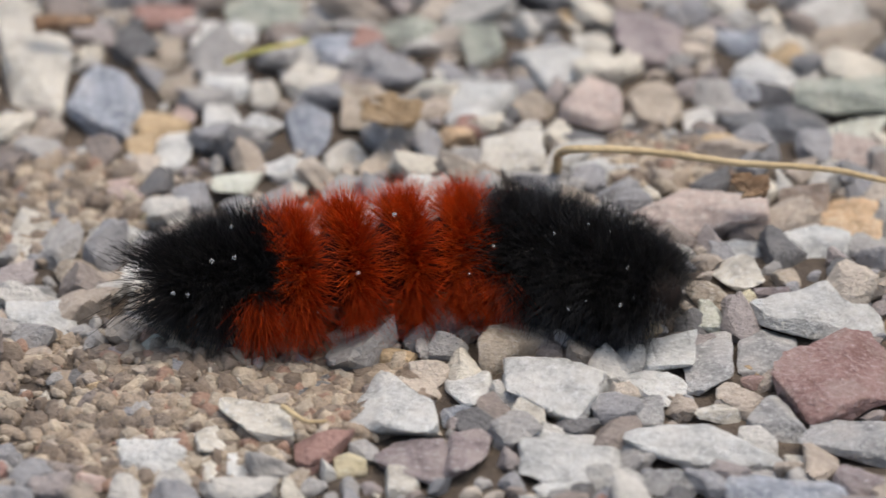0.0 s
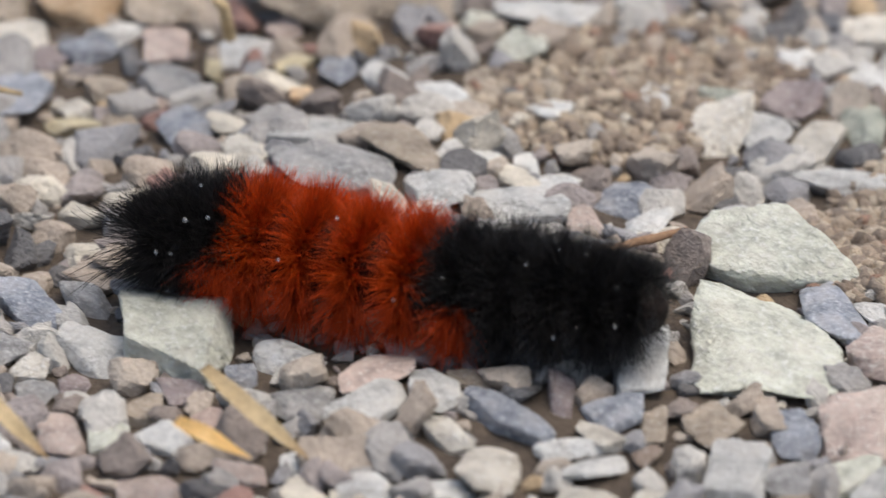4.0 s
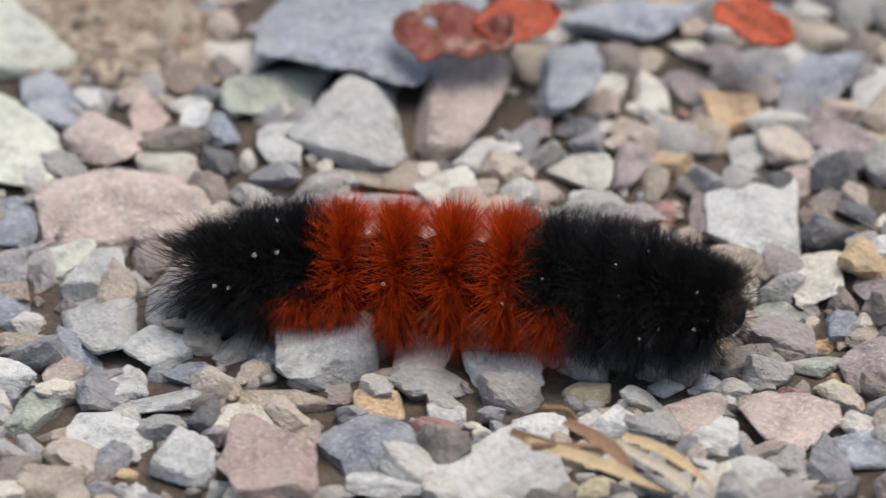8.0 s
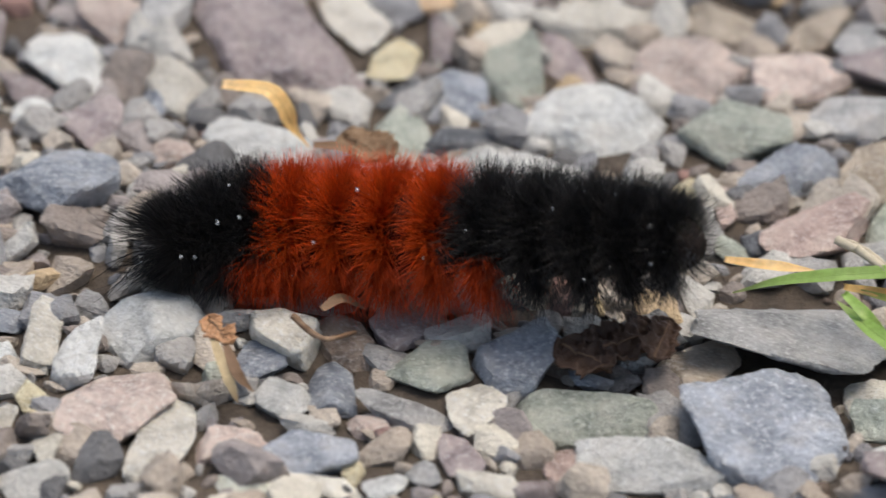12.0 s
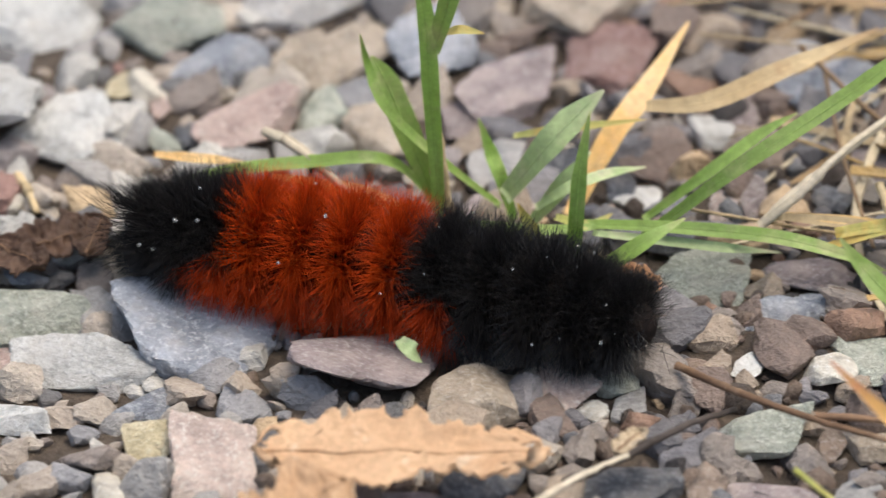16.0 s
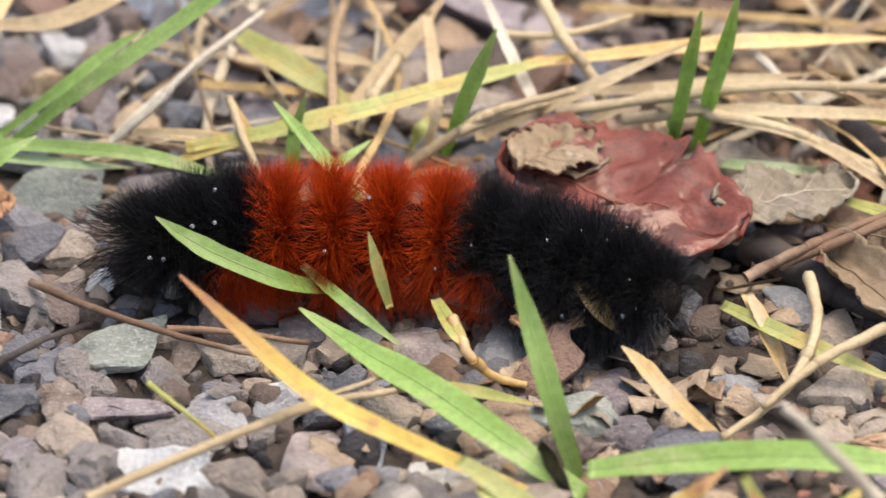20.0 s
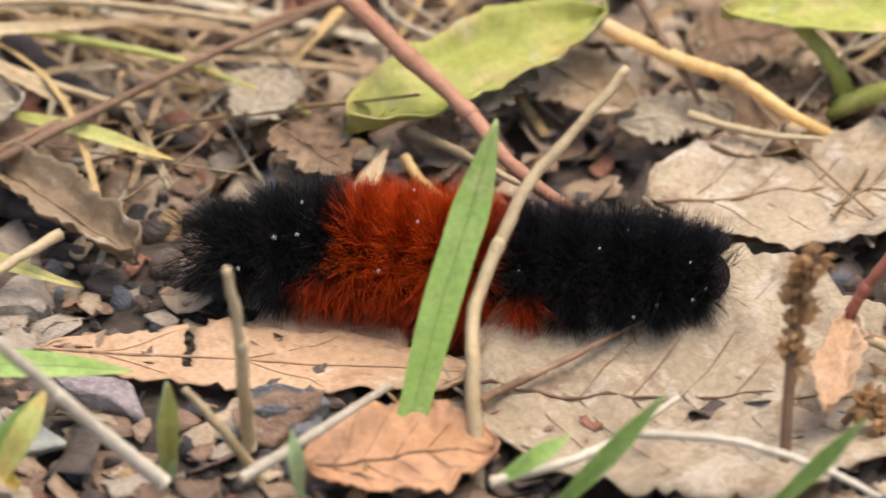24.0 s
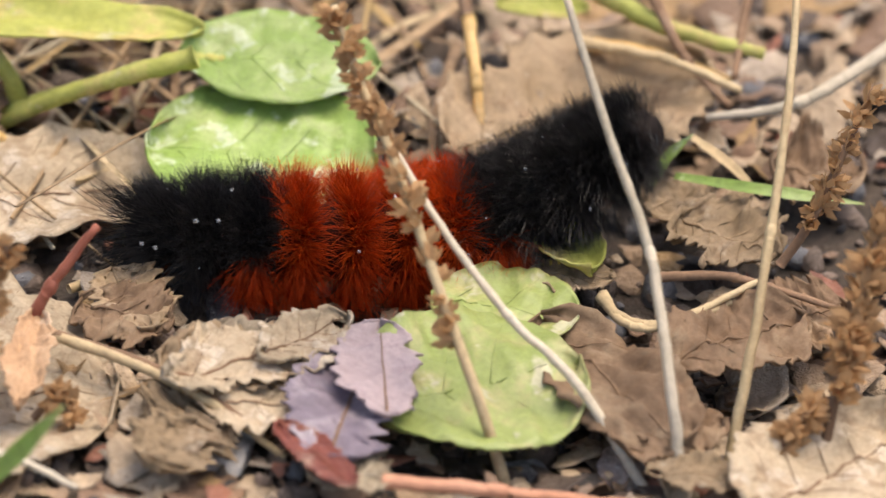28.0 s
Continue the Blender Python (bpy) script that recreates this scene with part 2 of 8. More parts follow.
DARK_SKIN = skin_material("black_skin", (0.006, 0.005, 0.005), (0.02, 0.014, 0.012))
RUST_SKIN = skin_material("dark_rust_skin", (0.012, 0.004, 0.003), (0.035, 0.008, 0.004))
HEAD_SKIN = skin_material("glossy_black_head", (0.003, 0.003, 0.004), (0.006, 0.006, 0.007))
HEAD_SKIN.node_tree.nodes["Principled BSDF"].inputs["Roughness"].default_value = 0.14
HEAD_SKIN.node_tree.nodes["Principled BSDF"].inputs["Specular IOR Level"].default_value = 0.1
FOOT_SKIN = skin_material("orange_brown_legs", (0.16, 0.05, 0.02), (0.34, 0.12, 0.04))


WATER, wt, wb = nodes_of("clear_water")
wb.inputs["Base Color"].default_value = (1, 1, 1, 1)
wb.inputs["Roughness"].default_value, wb.inputs["IOR"].default_value = 0.03, 1.33
wb.inputs["Transmission Weight"].default_value = 0.85


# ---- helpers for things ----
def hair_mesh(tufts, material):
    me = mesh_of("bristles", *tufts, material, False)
    # share of the painted tip light: root, middle, tip
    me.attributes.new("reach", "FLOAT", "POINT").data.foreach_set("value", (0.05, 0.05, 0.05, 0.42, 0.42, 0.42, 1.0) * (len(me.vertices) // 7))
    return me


def mesh_of(name, verts, faces, material, smooth=True):
    me = bpy.data.meshes.new(name)
    me.from_pydata(verts, [], faces)
    if smooth:
        me.polygons.foreach_set("use_smooth", [True] * len(me.polygons))
    me.materials.append(material)
    return me


def part(name, me, parent, label=""):
    ob = new(name, me)
    ob.parent = parent
    return tagged(ob, label)


def ico(level):
    bm = bmesh.new()
    bmesh.ops.create_icosphere(bm, subdivisions=level, radius=1.0)
    v = np.array([p.co[:] for p in bm.verts])
    f = [[q.index for q in p.verts] for p in bm.faces]
    bm.free()
    return v, f


ICO = {n: ico(n) for n in (1, 2, 3, 4, 5)}


def rock_shape(rng, level, edge, cuts=12):
    """A unit pebble: a ball cut by chance planes, with corners rounded by edge (high is sharp), then bent out of true."""
    v, f = ICO[level]
    n = rng.normal(size=(cuts, 3))
    n = n / np.linalg.norm(n, axis=1)[:, None]
    n = np.vstack([n, (0.1, 0.1, 1.0), (0, 0, -1.0), (1, 0, 0), (-1, 0, 0), (0, 1, 0), (0, -1, 0)])
    d = np.r_[rng.uniform(0.55, 0.9, cuts), 0.62, 0.9, np.full(4, 1.05)]
    c = np.maximum(v @ n.T, 0) / d
    r = (c ** edge).sum(axis=1) ** (-1 / edge)
    p = v * r[:, None]
    p[:, 0] += 0.22 * rng.normal() * p[:, 1]
    p[:, 2] *= 1 + 0.3 * rng.normal() * p[:, 0] * 0.5
    p /= np.abs(p).max(axis=0)
    return p, f


# ---- ground: one sheet out to the horizon, fine under the subject ----
def way_y(x):
    """The line along which the caterpillar crawls."""
    return -0.012 - 0.235 * max(0.0, x - 0.02) ** 1.0 * (0.75 + 0.5 * min(1, max(0, x) / 0.4))


def ground_height(x, y):
    p = Vector((x, y, 0))
    return 0.0022 * noise.noise(p * 28) + 0.0011 * noise.noise(p * 90) - 0.0016


def make_ground():
    far = [0.04 * 1.6 ** k for k in range(1, 22)]
    xs = [-0.12 - f for f in reversed(far)] + list(np.arange(-0.12, 0.5601, 0.004)) + [0.56 + f for f in far]
    ys = [-0.22 - f for f in reversed(far)] + list(np.arange(-0.22, 0.1401, 0.004)) + [0.14 + f for f in far]
    verts = [(x, y, ground_height(x, y)) for y in ys for x in xs]
    w = len(xs)
    faces = [(j * w + i, j * w + i + 1, (j + 1) * w + i + 1, (j + 1) * w + i) for j in range(len(ys) - 1) for i in range(w - 1)]
    ob = new("ground", mesh_of("ground", verts, faces, SOIL))
    return tagged(ob, "damp sandy soil under gravel and leaf litter", "ground", kind="structure")


ground = make_ground()


# ---- caterpillar ----
def bristle_tufts(rng, angles, count, reach, lean, radius, sizes=(0.7, 1.15), spread=0.5, fan=0.0012):
    """Tufts of stiff bristles round one body ring: x ahead, z up. Each bristle is a bent three-sided spine."""
    verts, faces = [], []
    for a in angles:
        out = Vector((0, math.sin(a), math.cos(a)))
        side = Vector((0, math.cos(a), -math.sin(a)))
        for _ in range(count):
            d = out + Vector((rng.normal(0, spread) + lean, 0, 0)) + side * rng.normal(0, spread * 0.7)
            d.normalize()
            root = out * radius * 0.93 + Vector((rng.normal(0, fan), 0, 0)) + side * rng.normal(0, fan * 0.7)
            size = reach * rng.uniform(*sizes)
            bend = Vector(rng.normal(0, 0.06, 3))
            mid = root + d * size * 0.55
            tip = mid + (d + bend - Vector((0, 0, 0.04))).normalized() * size * 0.45
            e1 = d.orthogonal().normalized()
            e2 = d.cross(e1)
            n = len(verts)
            for p, w in ((root, 0.000026), (mid, 0.000020)):
                for k in range(3):
                    q = p + (e1 * math.cos(k * 2.0944) + e2 * math.sin(k * 2.0944)) * w
                    verts.append(q[:])
            verts.append(tip[:])
            for k in range(3):
                j = (k + 1) % 3
                faces += [(n + k, n + j, n + 3 + j, n + 3 + k), (n + 3 + k, n + 3 + j, n + 6)]
    return verts, faces


def ring_mesh(name, rng, rx, ry, rz, material):
    v, f = ICO[3]
    p = v * (rx, ry, rz)
    p[:, 1:] *= (1 + 0.05 * np.sin(5 * np.arctan2(v[:, 1], v[:, 2])))[:, None]
    return mesh_of(name, p.tolist(), f, material)


TOP = [radians(a) for a in (-68, -40, -14, 14, 40, 68)]
LOW = [radians(a) for a in (-142, -116, -92, 92, 116, 142)]
# per ring: colour above, colour below, size, share of the way (0 tail, 1 rear seam, 2 front seam, 3 head)
RINGS = [
    ("black", "black", 0.74, 0.36), ("black", "black", 0.93, 0.64), ("black", "rust", 1.0, 0.90),
    ("rust", "rust", 1.0, 1.13), ("rust", "rust", 1.02, 1.38), ("rust", "rust", 1.02, 1.62), ("rust", "rust", 1.0, 1.86),
    ("black", "rust", 1.0, 2.09), ("black", "black", 0.99, 2.30), ("black", "black", 0.95, 2.50), ("black", "black", 0.88, 2.67), ("black", "black", 0.74, 2.82),
]
HEAD_AT = 2.83
RADIUS, REACH = 0.0031, 0.0034


def make_caterpillar():
    body = new("caterpillar")
    tagged(body, "woolly caterpillar with black ends and a rust-orange band", "caterpillar")
    rings = []
    for k, (above, below, size, _) in enumerate(RINGS):
        rng = np.random.default_rng(40 + k)
        r = RADIUS * size
        skin = RUST_SKIN if above == "rust" else DARK_SKIN
        ring = part("segment", ring_mesh("segment", rng, 0.0022 if k == 0 else 0.0028 if k > 9 else 0.0038, r * 0.96, r, skin), body)
        lean = 0.0 if k > 1 else -0.75 + 0.5 * k
        if k > 9:
            lean = 0.35
        hair = {"black": BLACK_HAIR, "rust": RUST_HAIR}
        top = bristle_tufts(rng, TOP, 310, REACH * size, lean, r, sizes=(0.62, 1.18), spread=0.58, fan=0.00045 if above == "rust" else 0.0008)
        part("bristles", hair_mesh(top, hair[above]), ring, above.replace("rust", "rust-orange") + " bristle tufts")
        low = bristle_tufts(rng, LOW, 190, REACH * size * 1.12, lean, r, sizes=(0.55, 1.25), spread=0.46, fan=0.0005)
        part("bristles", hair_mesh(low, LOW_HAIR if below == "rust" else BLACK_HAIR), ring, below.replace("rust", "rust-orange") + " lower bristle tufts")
        if k == 0:
            tail = bristle_tufts(rng, [radians(a) for a in range(-150, 181, 30)], 150, REACH * 0.95, -1.7, r * 0.72, fan=0.0016)
            part("bristles", hair_mesh(tail, BLACK_HAIR), ring, "black tail tuft swept backwards")
        # feet: true legs ahead, stumpy prolegs along the middle and the tail
        if k in (0, 3, 4, 5, 6, 8, 9, 10):
            v, f = ICO[2]
            for s in (-1, 1):
                thin = k > 7
                p = v * ((0.0004, 0.0004, 0.0011) if thin else (0.0007, 0.0006, 0.0011))
                p = p + (0.0002, s * r * 0.55, -r * 0.95)
                part("leg" if thin else "proleg", mesh_of("leg", p.tolist(), f, FOOT_SKIN), ring)
        # a few beads of water caught among the bristles
        for _ in range(int(rng.integers(2, 7 if k > 7 else 4))):
            a, s = radians(rng.uniform(-105, 30)), 0.00004 + 0.00017 * rng.random() ** 2
            out = Vector((rng.normal(0, 0.0009), -abs(math.sin(a)) * r * 1.72 if a < 0 else math.sin(a) * r * 1.72, math.cos(a) * r * 1.72))
            part("water_bead", mesh_of("water_bead", (ICO[2][0] * s + out).tolist(), ICO[2][1], WATER), ring, "tiny clear bead of water")
        rings.append(ring)
    v, f = ICO[3]
    p = v * (0.0012, 0.00115, 0.0012)
    p[:, 2] *= 1 - 0.12 * (v[:, 0] > 0.2)
    head = part("head", mesh_of("head", p.tolist(), f, HEAD_SKIN), body, "small glossy black head")
    for s in (-1, 1):
        q = ICO[2][0] * (0.0005, 0.00035, 0.0004) + (0.0012, s * 0.0006, -0.0011)
        part("mouthpart", mesh_of("mouthpart", q.tolist(), ICO[2][1], FOOT_SKIN), head, "orange-brown mouthpart")
        q = ICO[1][0] * 0.00016 + (0.0009, s * 0.0013, 0.0004)
        part("eye", mesh_of("eye", q.tolist(), ICO[1][1], HEAD_SKIN), head)
    rng = np.random.default_rng(77)
    crest = bristle_tufts(rng, [radians(a) for a in (-130, -100, -70, -40, 0, 40, 70, 100, 130)], 60, REACH * 0.75, 0.45, 0.0012)
    part("bristles", hair_mesh(crest, BLACK_HAIR), head, "sparse black bristles")
    return body, rings, head


caterpillar, rings, head = make_caterpillar()


# ---- plant matter ----
def leaf_material(name, dark, light, stain, stain_share=0.5, rough=0.6, fleck=None, through=0.25, grain=500, mesh=0.0, gloss=0.22, patch=0.62):
    """Leaf tissue: mottled along two scales, blotched with stains, a little light passing through."""
    m, t, b = nodes_of(name)
    cloud, fine, blot = noise_tex(t, 110, 5), noise_tex(t, grain * 3, 4, 0.7), noise_tex(t, 210, 5, 0.65)
    c = ramp(t, ((0.3, dark), (0.7, light)), cloud.outputs[0]).outputs[0]
    mask = ramp(t, ((stain_share, (0, 0, 0)), (min(1, stain_share + 0.14), (0.85, 0.85, 0.85))), blot.outputs[0])
    c = mixed(t, c, stain, mask.outputs[0])
    if fleck:
        spots = noise_tex(t, 300, 3, 0.6)
        mk = ramp(t, ((patch, (0, 0, 0)), (patch + 0.07, (0.85, 0.85, 0.85))), spots.outputs[0])
        c = mixed(t, c, fleck, mk.outputs[0])
    if mesh:
        # the fine net of veins that a dead leaf shows
        co = t.nodes.new("ShaderNodeTexCoord")
        bent = t.nodes.new("ShaderNodeVectorMath")
        bent.operation = "MULTIPLY_ADD"
        bent.inputs[1].default_value = (0.0012,) * 3
        t.links.new(blot.outputs[1], bent.inputs[0])
        t.links.new(co.outputs["Object"], bent.inputs[2])
        cells = t.nodes.new("ShaderNodeTexVoronoi")
        cells.feature = "DISTANCE_TO_EDGE"
        cells.inputs["Scale"].default_value = 950
        t.links.new(bent.outputs[0], cells.inputs["Vector"])
        net = ramp(t, ((0.0, (mesh,) * 3), (0.09, (0, 0, 0))), cells.outputs["Distance"])
        c = mixed(t, c, stain, net.outputs[0])
        specks = ramp(t, ((0.60, (0, 0, 0)), (0.70, (0.75, 0.75, 0.75))), noise_tex(t, 760, 4, 0.7).outputs[0])
        c = mixed(t, c, tuple(v * 0.45 for v in stain), specks.outputs[0])
    c = brightened(t, c, fine.outputs[0], 0.6, 1.4)
    # ribs along a blade and a withered tip, by the blade's own measures
    ribs, tip = t.nodes.new("ShaderNodeAttribute"), t.nodes.new("ShaderNodeAttribute")
    ribs.attribute_name, tip.attribute_name = "ribs", "tip"
    c = mixed(t, c, tuple(v * 0.55 for v in dark), ribs.outputs["Fac"])
    c = mixed(t, c, stain, tip.outputs["Fac"])
    info = t.nodes.new("ShaderNodeObjectInfo")
    c = brightened(t, c, info.outputs["Random"], 0.85, 1.15)
    t.links.new(c, b.inputs["Base Color"])
    b.inputs["Roughness"].default_value = rough
    b.inputs["Specular IOR Level"].default_value = gloss
    bumped(t, b, ((cloud.outputs[0], 0.4, 0.0008), (fine.outputs[0], 0.5, 0.0002)))
    if through:
        tr = t.nodes.new("ShaderNodeBsdfTranslucent")
        t.links.new(c, tr.inputs[0])
        mix = t.nodes.new("ShaderNodeMixShader")
        mix.inputs[0].default_value = through
        t.links.new(b.outputs[0], mix.inputs[1])
        t.links.new(tr.outputs[0], mix.inputs[2])
        t.links.new(mix.outputs[0], t.nodes["Material Output"].inputs[0])
    return m


LEAF = {
    "green": leaf_material("green_grass", (0.33, 0.50, 0.11), (0.47, 0.63, 0.21), (0.58, 0.62, 0.28), 0.55, 0.36, through=0.5, gloss=0.5),
    "pale_green": leaf_material("pale_green_grass", (0.42, 0.55, 0.24), (0.56, 0.66, 0.38), (0.62, 0.62, 0.42), 0.5, 0.4, through=0.4, gloss=0.5),
    "yellow_green": leaf_material("yellowing_grass", (0.44, 0.46, 0.12), (0.60, 0.60, 0.22), (0.66, 0.48, 0.15), 0.48, 0.4, through=0.4, gloss=0.5),
    "autumn": leaf_material("yellow_and_red_grass", (0.66, 0.44, 0.08), (0.80, 0.64, 0.18), (0.52, 0.21, 0.15), 0.56, 0.42, through=0.4, gloss=0.4),
    "orange": leaf_material("orange_dry_grass", (0.74, 0.47, 0.16), (0.86, 0.64, 0.30), (0.80, 0.60, 0.34), 0.5, 0.42, through=0.4, gloss=0.5),
    "straw": leaf_material("dry_straw", (0.42, 0.305, 0.165), (0.58, 0.455, 0.275), (0.34, 0.215, 0.115), 0.6, 0.6, None, 0.08),
    "pale_straw": leaf_material("bleached_straw", (0.48, 0.41, 0.30), (0.64, 0.56, 0.44), (0.38, 0.29, 0.20), 0.6, 0.6, None, 0.08),
    "brown": leaf_material("brown_twig", (0.13, 0.075, 0.045), (0.27, 0.165, 0.10), (0.36, 0.25, 0.17), 0.55, 0.7, None, 0.0),
    "dark": leaf_material("dark_wet_wood", (0.03, 0.024, 0.021), (0.09, 0.07, 0.06), (0.19, 0.16, 0.14), 0.58, 0.6, None, 0.0),
    "pink_stem": leaf_material("pinkish_stem", (0.386, 0.175, 0.101), (0.534, 0.276, 0.175), (0.313, 0.156, 0.101), 0.6, 0.5, None, 0.0),
    "red_stem": leaf_material("reddish_stem", (0.24, 0.075, 0.045), (0.38, 0.13, 0.085), (0.3, 0.18, 0.12), 0.6, 0.5, None, 0.0),
    "tan_leaf": leaf_material("tan_dead_leaf", (0.280, 0.196, 0.112), (0.416, 0.312, 0.204), (0.216, 0.136, 0.080), 0.56, 0.65, (0.56, 0.46, 0.34), mesh=0.2),
    "peach_leaf": leaf_material("peach_dead_leaf", (0.50, 0.31, 0.18), (0.68, 0.47, 0.30), (0.42, 0.25, 0.14), 0.56, 0.65, (0.7, 0.55, 0.4), mesh=0.2),
    "grey_leaf": leaf_material("weathered_dead_leaf", (0.311, 0.248, 0.168), (0.437, 0.370, 0.273), (0.210, 0.151, 0.105), 0.55, 0.7, (0.56, 0.48, 0.37), mesh=0.3),
    "pale_leaf": leaf_material("bleached_dead_leaf", (0.401, 0.313, 0.206), (0.590, 0.484, 0.348), (0.295, 0.201, 0.124), 0.52, 0.7, (0.60, 0.52, 0.41), mesh=0.35, patch=0.56),
    "lilac_leaf": leaf_material("lilac_grey_leaf", (0.42, 0.33, 0.34), (0.60, 0.49, 0.50), (0.33, 0.24, 0.26), 0.56, 0.4),
    "brown_leaf": leaf_material("brown_dead_leaf", (0.173, 0.104, 0.061), (0.324, 0.216, 0.133), (0.389, 0.288, 0.187), 0.55, 0.6, mesh=0.1),
    "red_leaf": leaf_material("red_brown_leaf", (0.15, 0.045, 0.035), (0.36, 0.115, 0.08), (0.11, 0.055, 0.045), 0.5, 0.3, (0.44, 0.27, 0.20), mesh=0.1, patch=0.58),
    "umber_leaf": leaf_material("rotted_brown_leaf", (0.055, 0.033, 0.024), (0.15, 0.088, 0.06), (0.24, 0.16, 0.11), 0.6, 0.5),
    "crimson_leaf": leaf_material("orange_red_leaf", (0.34, 0.06, 0.03), (0.56, 0.13, 0.06), (0.24, 0.06, 0.05), 0.56, 0.4),
    "orange_leaf": leaf_material("orange_brown_leaf", (0.50, 0.25, 0.12), (0.66, 0.39, 0.22), (0.38, 0.19, 0.11), 0.55, 0.45),
    "purple_leaf": leaf_material("purple_grey_leaf", (0.15, 0.12, 0.15), (0.30, 0.25, 0.29), (0.44, 0.38, 0.40), 0.5, 0.35),
    # the pale fleck colour paints wet glints onto the lime leaf
    "lime_leaf": leaf_material("lime_green_leaf", (0.25, 0.38, 0.08), (0.35, 0.47, 0.14), (0.42, 0.50, 0.20), 0.52, 0.3, (0.55, 0.63, 0.42), gloss=0.42, patch=0.57),
    "faded_leaf": leaf_material("faded_green_leaf", (0.32, 0.40, 0.11), (0.44, 0.50, 0.19), (0.52, 0.48, 0.22), 0.5, 0.35, (0.62, 0.60, 0.42), gloss=0.4, patch=0.6),
    "olive_leaf": leaf_material("yellow_green_leaf", (0.38, 0.40, 0.08), (0.54, 0.54, 0.17), (0.60, 0.46, 0.19), 0.52, 0.45, (0.58, 0.54, 0.33)),
}
GRASS_LABEL = {
    "green": "fresh green grass blade", "pale_green": "pale green grass blade with a torn tip", "yellow_green": "yellowing green grass blade",
    "autumn": "yellow grass blade with a reddish tip", "orange": "dry orange grass blade", "straw": "dry tan straw lying on the gravel",
    "pale_straw": "bleached pale dry grass stem", "brown": "thin brown twig on the ground", "dark": "dark wet stick on the ground",
    "pink_stem": "smooth pinkish dry plant stem", "red_stem": "short reddish-brown dry leaf stalk", "olive_leaf": "yellow-green fleshy leaf stalk", "lime_leaf": "bright green narrow leaf blade",
}


def smooth_line(points, steps):
    """Points of a smooth curve through the given ones."""
    p = [Vector(q) for q in points]
    p = [p[0] * 2 - p[1], *p, p[-1] * 2 - p[-2]]
    out = []
    for i in range(1, len(p) - 2):
        a, b, c, d = p[i - 1:i + 3]
        for k in range(steps):
            u = k / steps
            out.append(0.5 * (2 * b + (c - a) * u + (2 * a - 5 * b + 4 * c - d) * u * u + (3 * b - a - 3 * c + d) * u ** 3))
    return out + [p[-2]]


def metres(points):
    return [Vector(q) / 1000 for q in points]


def swept(line, section, sizes):
    """Verts and faces of a section (pairs across, up) carried along a line."""
    verts, faces, k = [], [], len(section)
    for i, p in enumerate(line):
        d = (line[min(i + 1, len(line) - 1)] - line[max(i - 1, 0)]).normalized()
        side = d.cross(Vector((0, -0.5, 0.87)))
        side = side.normalized() if side.length > 0.05 else Vector((1, 0, 0))
        up = side.cross(d)
        for a, b in section:
            verts.append((p + side * a * sizes[i][0] + up * b * sizes[i][1])[:])
    for i in range(len(line) - 1):
        for j in range(k):
            faces.append((i * k + j, i * k + (j + 1) % k, (i + 1) * k + (j + 1) % k, (i + 1) * k + j))
    faces += [tuple(range(k)), tuple(range((len(line) - 1) * k, len(line) * k))]
    return verts, faces


FOLDED = ((-1, 0.34), (-0.72, 0.20), (-0.45, 0.04), (-0.2, -0.12), (0, -0.3), (0.2, -0.12), (0.45, 0.04), (0.72, 0.20), (1, 0.34), (0.5, 0.24), (0, -0.04), (-0.5, 0.24))
RIB_TONE = (0.0, 0.4, 0.05, 0.3, 0.6, 0.3, 0.05, 0.4, 0.0, 0.1, 0.5, 0.1)
ROUND = tuple((math.cos(k * math.pi / 3), math.sin(k * math.pi / 3)) for k in range(6))
THINGS = [0]


def blade(kind, width, *points):
    """A grass blade from its foot to its tip: folded along the middle, tapering."""
    THINGS[0] += 1
    line = smooth_line(metres(points), 9)
    n = len(line) - 1
    sizes = []
    for i in range(n + 1):
        s = i / n
        w = width * 0.84 / 2000 * (0.62 + 0.38 * min(1, s * 3)) * min(1, (1.02 - s) * 2.6) ** 0.8
        w *= 1 + 0.06 * noise.noise(Vector((s * 9, THINGS[0] * 3.1, 0)))
        sizes.append((w, w * 0.36 + 0.00006))
    me = mesh_of("grass_blade", *swept(line, FOLDED, sizes), LEAF[kind])
    k = len(FOLDED)
    me.attributes.new("ribs", "FLOAT", "POINT").data.foreach_set("value", [0.14 * RIB_TONE[i % k] for i in range(len(line) * k)])
    rims = [e.vertices[0] % k == e.vertices[1] % k and e.vertices[0] % k in (0, 8) for e in me.edges]
    me.attributes.new("sharp_edge", "BOOLEAN", "EDGE").data.foreach_set("value", rims)
    wither = 0.9 if kind == "autumn" else 0.35 + 0.6 * abs(noise.noise(Vector((THINGS[0] * 5.7, 1, 2))))
    me.attributes.new("tip", "FLOAT", "POINT").data.foreach_set("value", [max(0.0, (i // k / n - 1 + wither * 0.5) / (wither * 0.5)) * 0.8 for i in range(len(line) * k)])
    ob = new("grass_blade", me)
    if width > 1.25:
        rib = [line[i] for i in range(0, n, 2)]
        part("midrib", mesh_of("midrib", *swept(rib, ROUND, [(sizes[2 * i][0] * 0.06, sizes[2 * i][1] * 0.10) for i in range(len(rib))]), LEAF[kind]), ob)
    return tagged(ob, GRASS_LABEL[kind], "grass", "grass blades")


